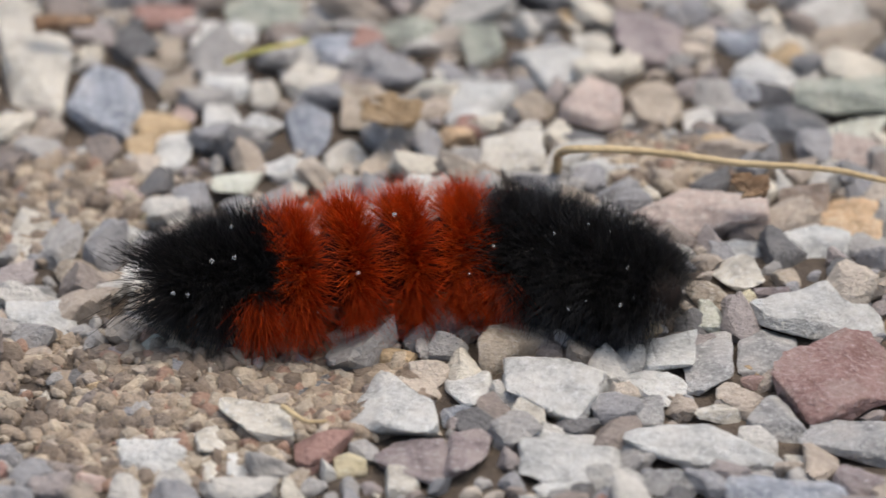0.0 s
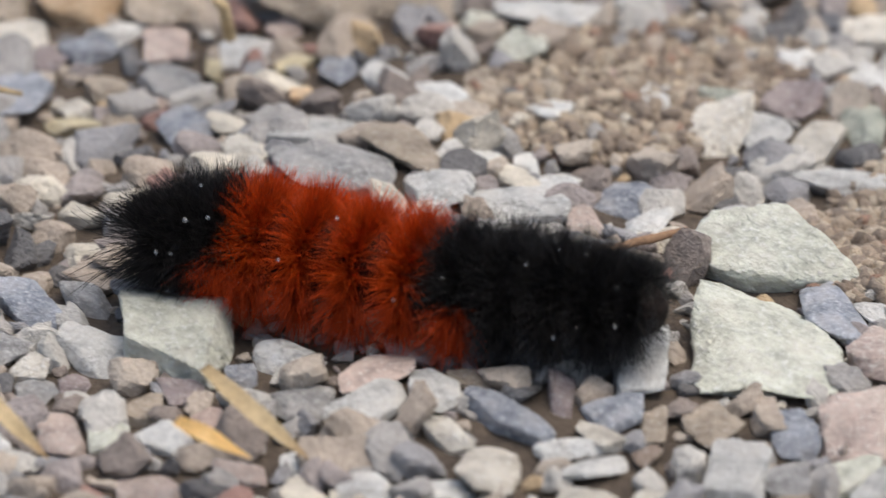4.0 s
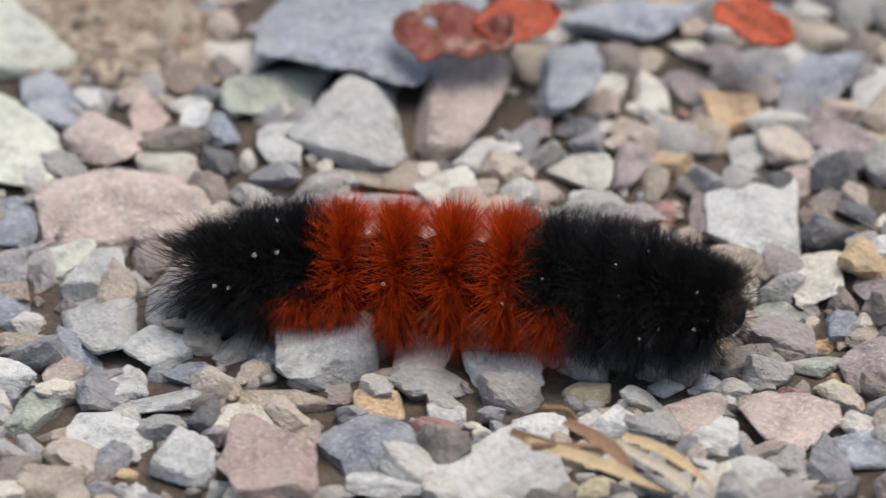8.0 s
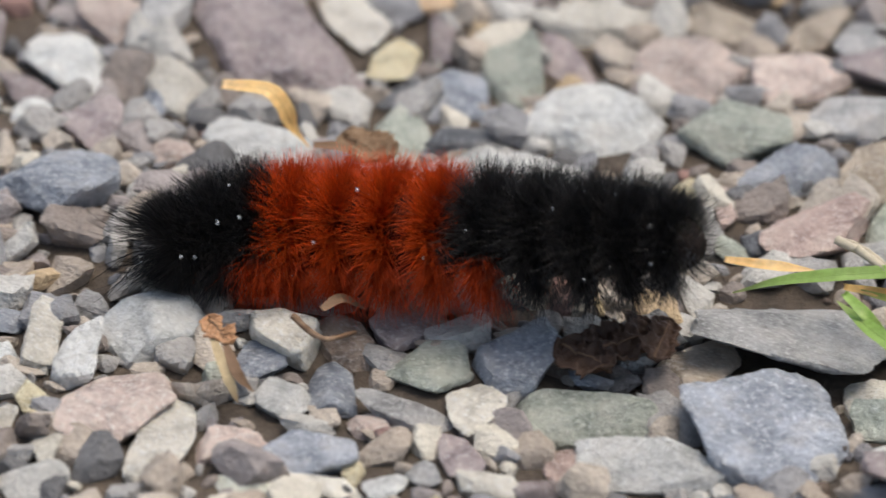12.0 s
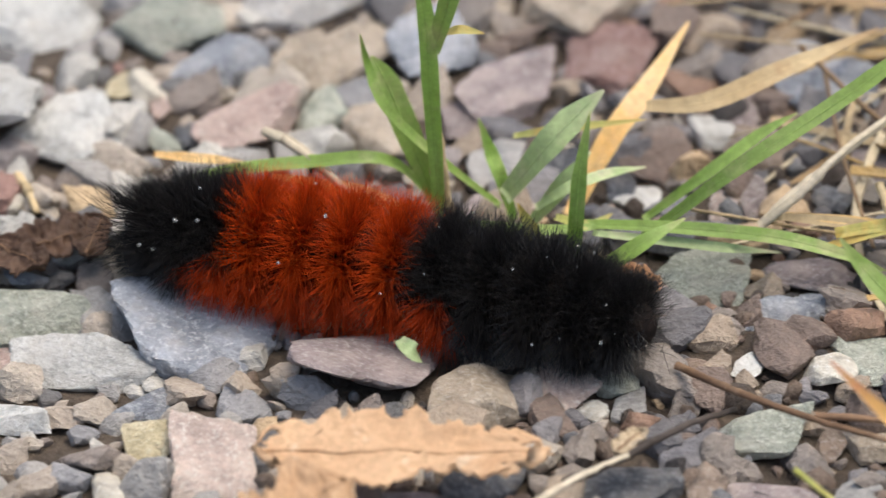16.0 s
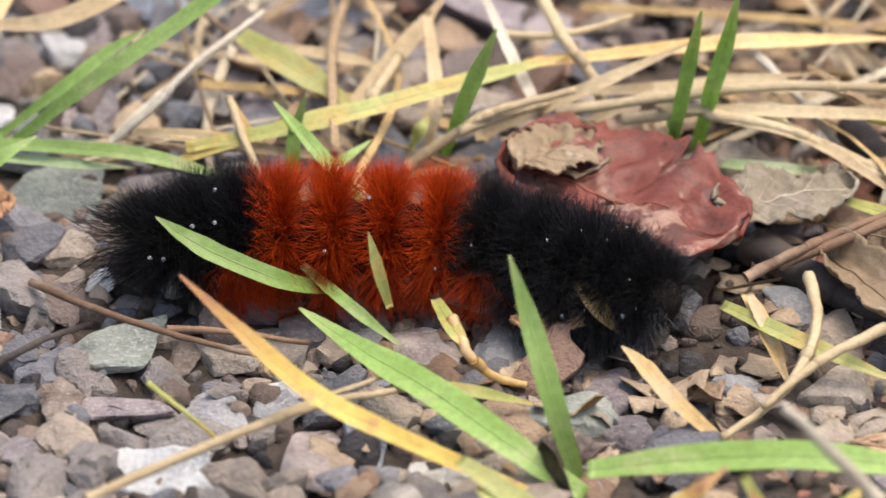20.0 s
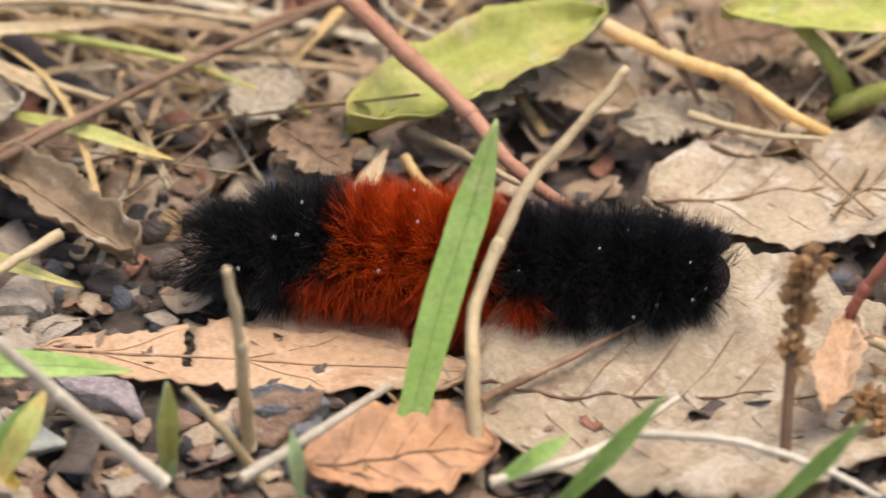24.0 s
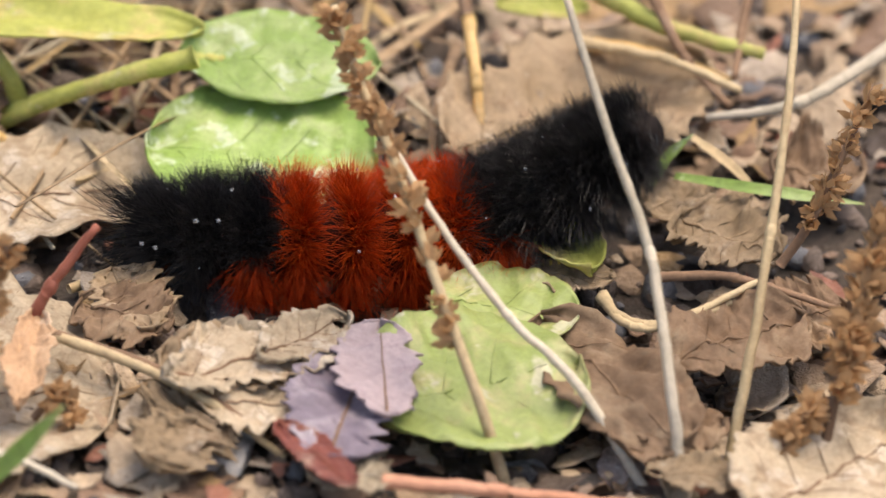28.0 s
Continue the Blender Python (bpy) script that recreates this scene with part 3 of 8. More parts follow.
def stalk(kind, width, *points, name="straw", group="straws", taper=0.6):
    """A round stem, twig or straw, slightly knobbly."""
    THINGS[0] += 1
    line = smooth_line(metres(points), 9)
    n = len(line) - 1
    for i, p in enumerate(line):
        q = Vector((i * 0.55, THINGS[0] * 2.7, 0))
        p += Vector((noise.noise(q), noise.noise(q + Vector((9, 0, 0))), noise.noise(q + Vector((0, 9, 0))))) * width / 9000
    sizes = []
    for i in range(n + 1):
        s = i / n
        w = width / 2000 * (1 - (1 - taper) * s) * (1 + 0.16 * noise.noise(Vector((i * 0.8, THINGS[0] * 1.3, 5))))
        sizes.append((w, w * 0.9))
    ob = new(name, mesh_of(name, *swept(line, ROUND, sizes), LEAF[kind]))
    if width > 0.75 and n > 12 and kind != "olive_leaf":
        k = n // 2
        d = (line[k + 1] - line[k - 1]).normalized() * width / 1600
        w = sizes[k][0]
        ring = [line[k] + d * q for q in (-1, -0.5, 0, 0.5, 1)]
        part("node", mesh_of("node", *swept(ring, ROUND, [(w * q, w * q) for q in (0.95, 1.08, 1.2, 1.1, 0.95)]), LEAF[kind]), ob)
    return tagged(ob, GRASS_LABEL[kind], name.replace("_", " "), group)


LEAF_LABEL = {
    "tan_leaf": "dry tan dead leaf with dark veins", "peach_leaf": "dry peach-tan dead leaf with torn edges", "grey_leaf": "weathered grey-tan dead leaf, ragged at the edge",
    "brown_leaf": "crumpled brown dead leaf", "red_leaf": "red-brown fallen leaf with small holes", "orange_leaf": "orange-brown fallen leaf scrap",
    "umber_leaf": "dark brown rotted leaf scrap", "crimson_leaf": "orange-red fallen leaf scrap on the gravel", "pale_leaf": "large bleached tan dead leaf with dark specks", "lilac_leaf": "lilac-grey decaying leaf scrap on litter",
    "purple_leaf": "purplish-grey decaying leaf with a ragged edge", "lime_leaf": "bright lime-green broad leaf with glints painted as pale flecks",
    "faded_leaf": "round faded green leaf lying on litter", "olive_leaf": "long yellow-green leaf with brown edges",
}


def leaf(kind, x, y, z, length, width, turn, tilt=0, roll=0, tooth=0.12, holes=0.0, curl=0.12, tip=0.8, veins=4, wave=1.0, torn=0.0):
    """A leaf, millimetres: a curved sheet along its midrib, with raised veins. tilt lifts its far side, roll its right end."""
    THINGS[0] += 1
    seed = THINGS[0] * 7.31
    L, W = length / 2000, width / 2000
    veins = min(veins, 2) if kind == "peach_leaf" else veins
    nu, nv = (46, 18) if torn else (34, 14)

    def surface(u, v):
        q = Vector((u * 1.6, v * 1.2, seed))
        lift = curl * W * v * v * 1.2 + wave * 0.16 * W * noise.noise(q * 1.3) + wave * 0.08 * W * noise.noise(q * 3.7) + wave * 0.035 * W * noise.noise(q * 9)
        shape = max(0.0, 1 - abs(u) ** 2.2) ** tip
        edge = 1 + tooth * (noise.noise(Vector((u * 9, seed, 1 if v > 0 else 7))) + 0.7 * noise.noise(Vector((u * 25, seed, 2 if v > 0 else 9))))
        edge += torn * (0.75 * noise.noise(Vector((u * 1.7, seed, 4 if v > 0 else 11))) + 0.38 * noise.noise(Vector((u * 7, seed, 5 if v > 0 else 13))) + 0.3 * noise.noise(Vector((u * 19, seed, 6 if v > 0 else 15))))
        return Vector((u * L * (1 + 0.16 * torn * noise.noise(Vector((v * 5, seed, 3)))), v * W * shape * edge, lift - 0.10 * L * curl * u * u))

    verts = [surface(-1 + 2 * i / nu, -1 + 2 * j / nv)[:] for i in range(nu + 1) for j in range(nv + 1)]
    faces = []
    for i in range(nu):
        for j in range(nv):
            u, v = -1 + (2 * i + 1) / nu, -1 + (2 * j + 1) / nv
            worn = noise.noise(Vector((u * L * 480, v * W * 480, seed))) + 0.45 * torn * max(abs(v), abs(u)) ** 3
            if holes and worn > 0.72 - holes:
                continue
            a = i * (nv + 1) + j
            faces.append((a, a + nv + 1, a + nv + 2, a + 1))
    ob = new("leaf")
    tagged(ob, LEAF_LABEL[kind], "leaf", "leaves on the ground")
    lamina = part("lamina", mesh_of("lamina", verts, faces, LEAF[kind]), ob)
    thick = lamina.modifiers.new("thickness", "SOLIDIFY")
    thick.thickness, thick.offset = 0.00016, -1
    fleshy = kind in ("lime_leaf", "faded_leaf", "olive_leaf")
    rib = [surface(-1 + 2 * k / 20, 0) + Vector((0, 0, -0.00004 if fleshy else 0.00005)) for k in range(20)]
    w = 0.00015 if width > 6 else 0.0001
    if fleshy:
        w *= 0.7
    part("midrib", mesh_of("midrib", *swept(rib, ROUND, [(w * (1.1 - 0.8 * k / 20),) * 2 for k in range(20)]), RIBS[kind]), ob)
    for k in range(veins):
        for s in (-1, 1):
            u0 = -0.75 + 1.35 * k / max(1, veins)
            line = [surface(min(0.97, u0 + 0.42 * f), s * 0.86 * f) + Vector((0, 0, 0.00007)) for f in (0, 0.25, 0.5, 0.75, 1)]
            part("vein", mesh_of("vein", *swept(line, ROUND[::2], [(w * 0.42 * (1 - 0.16 * q),) * 2 for q in range(5)]), RIBS[kind]), ob)
    ob.matrix_world = pose(x / 1000, y / 1000, z / 1000, 0, 0, turn) @ pose(0, 0, 0, 0, -roll, 0) @ pose(0, 0, 0, tilt, 0, 0)
    return ob


DRY_RIB, PALE_RIB, GREEN_RIB = LEAF["brown"], LEAF["pale_straw"], LEAF["faded_leaf"]
RIBS = {k: DRY_RIB for k in LEAF}
RIBS.update({"tan_leaf": LEAF["tan_leaf"], "peach_leaf": LEAF["peach_leaf"], "brown_leaf": LEAF["brown_leaf"]})
RIBS.update({"lime_leaf": LEAF["lime_leaf"], "faded_leaf": LEAF["faded_leaf"], "olive_leaf": LEAF["olive_leaf"], "red_leaf": LEAF["red_stem"], "purple_leaf": LEAF["brown"], "grey_leaf": PALE_RIB})


def seed_spike(kind, width, count, *points, size=1.0):
    """A dry flower stalk with husks set along its upper part."""
    ob = new("seed_stem")
    tagged(ob, "dry brown seed stem set with small papery husks", "plant stem", "seed stems")
    line = smooth_line(metres(points), 9)
    n = len(line) - 1
    part("stem", mesh_of("stem", *swept(line, ROUND, [(width / 2000 * (1 - 0.4 * i / n),) * 2 for i in range(n + 1)]), LEAF[kind]), ob)
    rng = np.random.default_rng(int(THINGS[0]) + 9)
    THINGS[0] += 1
    for k in range(count):
        s = 0.35 + 0.65 * (k + rng.random()) / count
        p = line[min(n, int(s * n))]
        q = new("husk", HUSKS[int(rng.integers(len(HUSKS)))])
        q.parent = ob
        d = (Vector(rng.normal(0, 1, 3)).normalized() + (line[-1] - line[0]).normalized() * 0.6).normalized()
        q.matrix_local = Matrix.Translation(p + d * width / 2600) @ d.to_track_quat("Z", "Y").to_matrix().to_4x4() @ Matrix.Diagonal((*([size * rng.uniform(0.7, 1.3)] * 3), 1))
    return ob


def husk_mesh(seed):
    rng = np.random.default_rng(seed)
    verts, faces = [], []
    for k in range(4):
        a = k * 1.571 + rng.uniform(-0.3, 0.3)
        o, w = Vector((math.cos(a), math.sin(a), 0)), Vector((-math.sin(a), math.cos(a), 0))
        n = len(verts)
        spread = rng.uniform(0.25, 0.7)
        for h, r, half in ((0, 0.0001, 0.00012), (0.00055, 0.0004 * spread + 0.00018, 0.00036), (0.0011, 0.0009 * spread, 0.00006)):
            verts += [(o * r + w * half + Vector((0, 0, h)))[:], (o * (r + 0.00008) + Vector((0, 0, h)))[:], (o * r - w * half + Vector((0, 0, h)))[:]]
        for i in (0, 3):
            faces += [(n + i, n + i + 1, n + i + 4, n + i + 3), (n + i + 1, n + i + 2, n + i + 5, n + i + 4)]
    return mesh_of("husk", verts, faces, HUSK_SKIN)


HUSK_SKIN = leaf_material("papery_husk", (0.44, 0.26, 0.12), (0.66, 0.44, 0.25), (0.72, 0.58, 0.42), 0.5, 0.6, None, 0.5)
HUSKS = [husk_mesh(k) for k in range(4)]


# ---- stones ----
PLACED = []
STONE_LABEL = {
    "grey": "rough mid-grey crushed stone lying in the gravel", "blue": "blue-grey slate stone with pale flecks in the gravel",
    "pale": "pale grey angular stone lying in the gravel", "white": "whitish quartz stone among the gravel", "cream": "cream-coloured stone lying in the gravel",
    "tan": "tan sandstone pebble lying in the gravel", "brown": "dark brown stone half sunk in soil", "pink": "pinkish-grey speckled stone lying in the gravel",
    "red": "dull red stone lying in the gravel", "purple": "purplish-grey stone lying in the gravel", "orange": "orange-tan stone among grey gravel",
    "yellow": "yellowish pebble lying in the gravel", "green": "greenish-grey stone lying in the gravel", "dark": "dark slate stone lying in the gravel",
    "mint": "large pale green-grey stone in the gravel", "salmon": "salmon-pink stone lying in the gravel",
}


SMALL = {}
SPLIT = 5.452e-06


def stone(x, y, a, b, c, turn, kind, shape):
    """A gravel stone, millimetres: place, half length, half depth, half height, its turn in degrees and which of the broken shapes. Small ones join the pebbles."""
    x, y, a, b, c = (v / 1000 for v in (x, y, a, b, c))
    rng = np.random.default_rng(shape)
    sharp, cuts = rng.uniform(13, 60), int(rng.integers(5, 11))
    p, f = rock_shape(rng, 4 if a < 0.0055 else 5, sharp, cuts)
    p = p * (a, b, c)
    r = min(a, 0.004)
    bumps = [0.10 * noise.noise(v * (1.1 / r)) + 0.05 * noise.noise(v * (2.9 / r)) + 0.034 * noise.noise(v * (6.5 / r)) + 0.02 * noise.noise(v * (14 / r)) for v in map(Vector, p.tolist())]
    p = p * (1 + np.array(bumps))[:, None]
    m = Matrix.Translation((x, y, ground_height(x, y) + c * 0.42)) @ pose(0, 0, 0, rng.normal(0, 7), rng.normal(0, 7), turn)
    PLACED.append((x, y, (a + b) / 2))
    if a * b < SPLIT:
        SMALL.setdefault(kind, []).append((p @ np.array(m.to_3x3()).T + np.array(m.translation), f))
        return None
    ob = new("stone", mesh_of("stone", p.tolist(), f, STONE[kind], False))
    ob.matrix_world = m
    return tagged(ob, STONE_LABEL[kind], "stone", "gravel stones")


def join_pebbles():
    for kind, some in SMALL.items():
        verts, faces, n = [], [], 0
        for p, f in some:
            verts += p.tolist()
            faces += [[i + n for i in q] for q in f]
            n += len(p)
        ob = new(kind + "_pebbles", mesh_of("pebbles", verts, faces, STONE[kind], False))
        tagged(ob, STONE_LABEL[kind].replace("stone lying in", "pebbles in").replace("large ", ""), "pebbles", kind="stuff")


stone(-31.7, 23.6, 3.5, 3.8, 1.8, 13, "cream", 14)
stone(-27.3, 15.3, 3.7, 6.9, 1.8, 15, "cream", 28)
stone(-21.3, 13.7, 6.5, 3.4, 1.7, 104, "blue", 55)
stone(-24.1, 26.6, 1.6, 2.4, 0.8, 14, "tan", 46)
stone(-18.8, 22.1, 2.9, 1.2, 0.8, 284, "tan", 62)
stone(-16.5, 25.7, 2.3, 1.7, 0.8, 284, "white", 86)
stone(-14.4, 27.7, 1.8, 1.4, 0.8, 104, "pale", 18)
stone(-13.3, 31.4, 2.5, 3.0, 1.2, 104, "green", 18)
stone(-13.7, 19.8, 2.3, 1.9, 1.0, 104, "pale", 74)
stone(-12.1, 13.8, 3.1, 1.8, 0.9, 284, "white", 45)
stone(-14.7, 8.9, 1.9, 3.6, 0.9, 194, "pale", 42)
stone(-15.7, 14.4, 1.1, 2.1, 0.8, 194, "salmon", 82)
stone(-17.1, 17.4, 1.9, 1.7, 0.8, 194, "tan", 60)
stone(-21.6, -0.3, 2.5, 1.5, 0.8, 255, "dark", 51)
stone(-17.0, 1.6, 2.1, 1.5, 0.8, 164, "salmon", 82)
stone(-14.3, -1.8, 0.4, 0.6, 0.8, 74, "yellow", 23)
stone(-23.0, -6.0, 2.3, 4.1, 1.1, 15, "cream", 36)
stone(-17.3, -10.7, 2.3, 1.7, 0.8, 255, "tan", 6)
stone(-16.3, -4.5, 2.5, 2.2, 1.1, 164, "pale", 49)
stone(-13.2, -11.3, 1.1, 1.8, 0.8, 194, "pale", 76)
stone(-17.9, -19.7, 3.0, 2.6, 1.3, 195, "pale", 81)
stone(-20.0, -14.2, 1.9, 1.4, 0.8, 165, "grey", 51)
stone(-8.5, 33.0, 1.6, 1.9, 0.8, 73, "pale", 85)
stone(-6.0, 26.1, 3.5, 2.2, 1.1, 14, "blue", 11)
stone(-0.9, 30.1, 2.8, 1.9, 1.0, 43, "green", 34)
stone(-6.8, 20.1, 2.8, 2.3, 1.1, 73, "cream", 4)
stone(-1.3, 15.4, 3.6, 1.9, 0.9, 283, "tan", 33)
stone(-0.1, 25.1, 1.6, 1.1, 0.8, 133, "tan", 14)
stone(2.6, 21.1, 2.2, 1.2, 0.8, 283, "mint", 77)
stone(-9.0, 13.0, 1.9, 1.6, 0.8, 14, "pale", 85)
stone(-9.9, 18.1, 2.1, 1.2, 0.8, 284, "cream", 60)
stone(-5.1, 12.1, 3.6, 2.0, 1.0, 103, "blue", 84)
stone(-1.8, 8.7, 2.4, 1.7, 0.8, 43, "cream", 19)
stone(2.0, 8.3, 3.3, 2.0, 1.0, 283, "tan", 38)
stone(5.6, 4.7, 1.5, 1.4, 0.8, 313, "pale", 6)
stone(-5.4, 6.5, 2.4, 1.5, 0.8, 224, "pale", 63)
stone(-4.2, 3.8, 1.3, 1.4, 0.8, 193, "cream", 30)
stone(-8.7, 4.3, 3.0, 1.8, 0.9, 44, "mint", 8)
stone(-8.6, -22.8, 1.7, 1.7, 0.8, 44, "mint", 12)
stone(2.5, -32.7, 4.3, 2.7, 1.3, 314, "cream", 37)
stone(-4.1, -39.7, 2.9, 2.8, 1.4, 194, "pale", 81)
stone(-1.0, -34.7, 3.2, 1.9, 1.0, 74, "cream", 8)
stone(-0.0, -38.9, 0.9, 2.2, 0.8, 194, "cream", 76)
stone(2.0, -37.9, 1.1, 2.1, 0.8, 14, "pale", 2)
stone(6.3, -39.3, 0.9, 1.5, 0.8, 344, "tan", 64)
stone(9.8, -36.2, 1.4, 1.2, 0.8, 103, "yellow", 18)
stone(-8.5, -42.8, 1.8, 1.4, 0.8, 345, "salmon", 31)
stone(4.6, -24.9, 2.5, 1.4, 0.8, 224, "dark", 19)
stone(5.3, 28.3, 2.9, 2.2, 1.1, 283, "green", 86)
stone(7.1, 19.4, 5.0, 2.9, 1.5, 283, "pale", 89)
stone(6.9, 11.8, 1.4, 2.0, 0.9, 13, "orange", 57)
stone(8.9, 35.4, 3.2, 2.1, 1.1, 13, "dark", 41)
stone(11.9, -29.0, 4.2, 3.9, 2.0, 253, "pale", 19)
stone(14.1, -39.0, 1.4, 2.0, 0.8, 193, "cream", 32)
stone(14.4, -35.7, 3.6, 2.8, 1.4, 283, "purple", 51)
stone(12.3, 24.6, 4.1, 2.3, 1.2, 312, "white", 18)
stone(14.3, 28.0, 2.0, 2.3, 1.0, 42, "cream", 51)
stone(18.3, 29.4, 5.2, 2.7, 1.4, 282, "purple", 76)
stone(11.2, 18.6, 2.0, 1.8, 0.9, 43, "tan", 42)
stone(15.9, 18.5, 3.0, 2.9, 1.4, 162, "pink", 32)
stone(20.5, 20.6, 3.2, 3.4, 1.6, 162, "tan", 14)
stone(24.2, 20.2, 1.5, 2.4, 0.8, 192, "white", 71)
stone(21.5, 15.7, 2.3, 1.5, 0.8, 162, "grey", 63)
stone(25.0, 31.1, 3.1, 1.6, 0.8, 161, "blue", 48)
stone(28.5, 32.9, 2.2, 1.8, 0.9, 311, "cream", 2)
stone(27.9, 27.5, 3.0, 2.3, 1.2, 341, "white", 31)
stone(26.4, 25.5, 2.0, 1.6, 0.8, 101, "blue", 18)
stone(11.5, 10.8, 3.9, 2.4, 1.2, 103, "cream", 56)
stone(20.7, 9.7, 1.7, 4.3, 0.8, 102, "pale", 74)
stone(27.5, 4.0, 3.5, 5.2, 1.8, 282, "pink", 64)
stone(29.0, -16.4, 2.5, 2.3, 1.1, 192, "pale", 62)
stone(28.7, -20.7, 3.2, 1.9, 0.9, 162, "white", 74)
stone(29.5, -24.7, 1.3, 1.8, 0.8, 192, "grey", 0)
stone(17.4, -18.7, 2.2, 3.9, 1.9, 312, "tan", 27)
stone(22.6, -23.2, 5.5, 4.1, 2.0, 282, "pale", 36)
stone(21.2, -27.3, 2.7, 2.0, 1.0, 252, "cream", 35)
stone(26.0, -32.8, 4.4, 3.6, 1.8, 12, "pale", 2)
stone(16.0, -24.8, 2.9, 1.8, 0.9, 283, "pale", 44)
stone(16.5, -28.0, 1.4, 1.7, 0.8, 103, "blue", 18)
stone(17.9, -33.9, 2.2, 3.9, 1.1, 13, "purple", 3)
stone(26.2, -36.1, 1.4, 2.5, 0.8, 132, "pale", 65)
stone(22.9, 38.3, 2.1, 2.1, 1.1, 13, "cream", 9)
stone(33.4, 34.0, 3.0, 4.2, 1.5, 191, "tan", 87)
stone(30.2, 21.0, 2.5, 4.3, 1.2, 101, "dark", 85)
stone(34.5, 25.6, 3.1, 3.6, 1.6, 101, "green", 56)
stone(35.7, 21.6, 3.1, 1.7, 0.8, 191, "mint", 30)
stone(36.3, 18.8, 2.1, 1.7, 0.9, 161, "pink", 0)
stone(35.0, 9.5, 3.6, 2.3, 1.2, 41, "brown", 55)
stone(38.7, 7.5, 4.7, 2.6, 1.3, 281, "orange", 51)
stone(36.2, 2.7, 2.3, 3.2, 1.2, 281, "pale", 20)
stone(31.4, 0.8, 1.5, 2.0, 0.8, 281, "pale", 20)
stone(32.6, -4.6, 2.0, 2.5, 1.0, 252, "cream", 87)
stone(33.3, -8.7, 1.3, 2.5, 0.8, 11, "yellow", 12)
stone(31.7, -10.7, 1.2, 1.8, 0.8, 191, "mint", 40)
stone(30.7, -7.7, 1.7, 1.6, 0.8, 252, "tan", 6)
stone(35.7, -4.0, 1.4, 1.5, 0.8, 71, "tan", 8)
stone(35.5, -6.5, 1.1, 1.5, 0.8, 281, "purple", 74)
stone(39.4, -9.1, 4.7, 3.2, 1.6, 221, "pale", 81)
stone(36.3, -13.3, 3.2, 2.2, 1.1, 101, "grey", 18)
stone(32.5, -16.7, 4.0, 2.0, 1.0, 102, "grey", 0)
stone(34.5, -23.2, 0.9, 1.7, 0.8, 281, "cream", 20)
stone(39.2, -23.3, 3.4, 2.2, 1.1, 131, "grey", 72)
stone(36.3, -18.2, 0.5, 1.0, 0.8, 281, "red", 20)
stone(34.7, -29.0, 3.1, 6.0, 1.5, 101, "pale", 16)
stone(33.6, -35.1, 2.1, 1.5, 0.8, 192, "grey", 41)
stone(41.7, -28.4, 1.6, 1.2, 0.8, 191, "cream", 22)
stone(42.0, -17.9, 5.9, 4.1, 2.1, 221, "red", 76)
stone(40.7, 26.6, 3.5, 2.1, 1.1, 220, "tan", 63)
stone(47.0, 28.6, 5.5, 3.2, 1.6, 220, "orange", 63)
stone(43.2, 31.2, 1.3, 1.3, 0.8, 100, "orange", 20)
stone(42.8, 22.6, 3.9, 2.7, 1.3, 221, "cream", 4)
stone(45.2, 19.8, 2.7, 1.9, 0.9, 250, "purple", 4)
stone(48.6, 21.5, 1.7, 2.5, 0.9, 100, "blue", 85)
stone(44.3, 13.5, 3.2, 4.0, 1.6, 191, "blue", 51)
stone(49.3, 13.1, 1.8, 1.2, 0.8, 40, "cream", 62)
stone(46.7, -24.8, 3.2, 5.8, 1.6, 101, "grey", 51)
stone(47.1, -31.7, 2.8, 1.8, 0.9, 161, "purple", 81)
stone(42.6, -35.0, 5.2, 2.7, 1.4, 11, "blue", 2)
stone(40.3, -41.7, 2.5, 2.1, 1.1, 191, "pale", 32)
stone(49.4, 10.2, 2.3, 1.7, 0.9, 9, "yellow", 57)
stone(53.0, 29.4, 4.9, 2.8, 1.4, 100, "tan", 56)
stone(50.3, 24.1, 1.8, 2.2, 0.9, 100, "white", 38)
stone(54.2, 24.3, 3.3, 1.8, 0.9, 100, "pink", 18)
stone(51.9, 20.1, 1.9, 0.8, 0.8, 280, "dark", 24)
stone(50.7, 16.1, 2.7, 2.0, 1.0, 100, "tan", 3)
stone(55.4, 18.8, 4.0, 2.6, 1.3, 310, "grey", 6)
stone(58.7, 20.9, 0.8, 1.6, 0.8, 9, "yellow", 62)
stone(53.0, 10.6, 1.7, 2.5, 0.8, 250, "tan", 87)
stone(55.1, 15.8, 1.4, 1.6, 0.8, 250, "pink", 87)
stone(57.8, 9.5, 2.7, 2.4, 1.2, 40, "blue", 42)
stone(50.8, -18.1, 3.3, 2.8, 1.4, 190, "blue", 53)
stone(54.9, -15.6, 2.8, 2.7, 1.4, 190, "grey", 22)
stone(63.1, -22.5, 7.8, 3.9, 3.3, 280, "mint", 74)
stone(57.3, -24.0, 4.0, 2.3, 1.2, 160, "pale", 81)
stone(52.6, -26.4, 1.8, 1.9, 0.9, 190, "cream", 30)
stone(53.7, -29.5, 1.7, 2.2, 0.8, 10, "grey", 87)
stone(56.3, -28.1, 1.3, 1.9, 0.8, 10, "purple", 87)
stone(51.3, -38.4, 2.3, 2.7, 1.1, 11, "pale", 20)
stone(57.0, -36.9, 2.0, 3.8, 1.0, 190, "pink", 85)
stone(59.4, -32.3, 1.6, 1.3, 0.8, 220, "grey", 76)
stone(62.2, -32.1, 2.4, 1.4, 0.8, 280, "tan", 40)
stone(60.3, -37.2, 1.8, 1.6, 0.8, 190, "mint", 76)
stone(64.3, -36.2, 2.0, 2.3, 1.0, 250, "pale", 73)
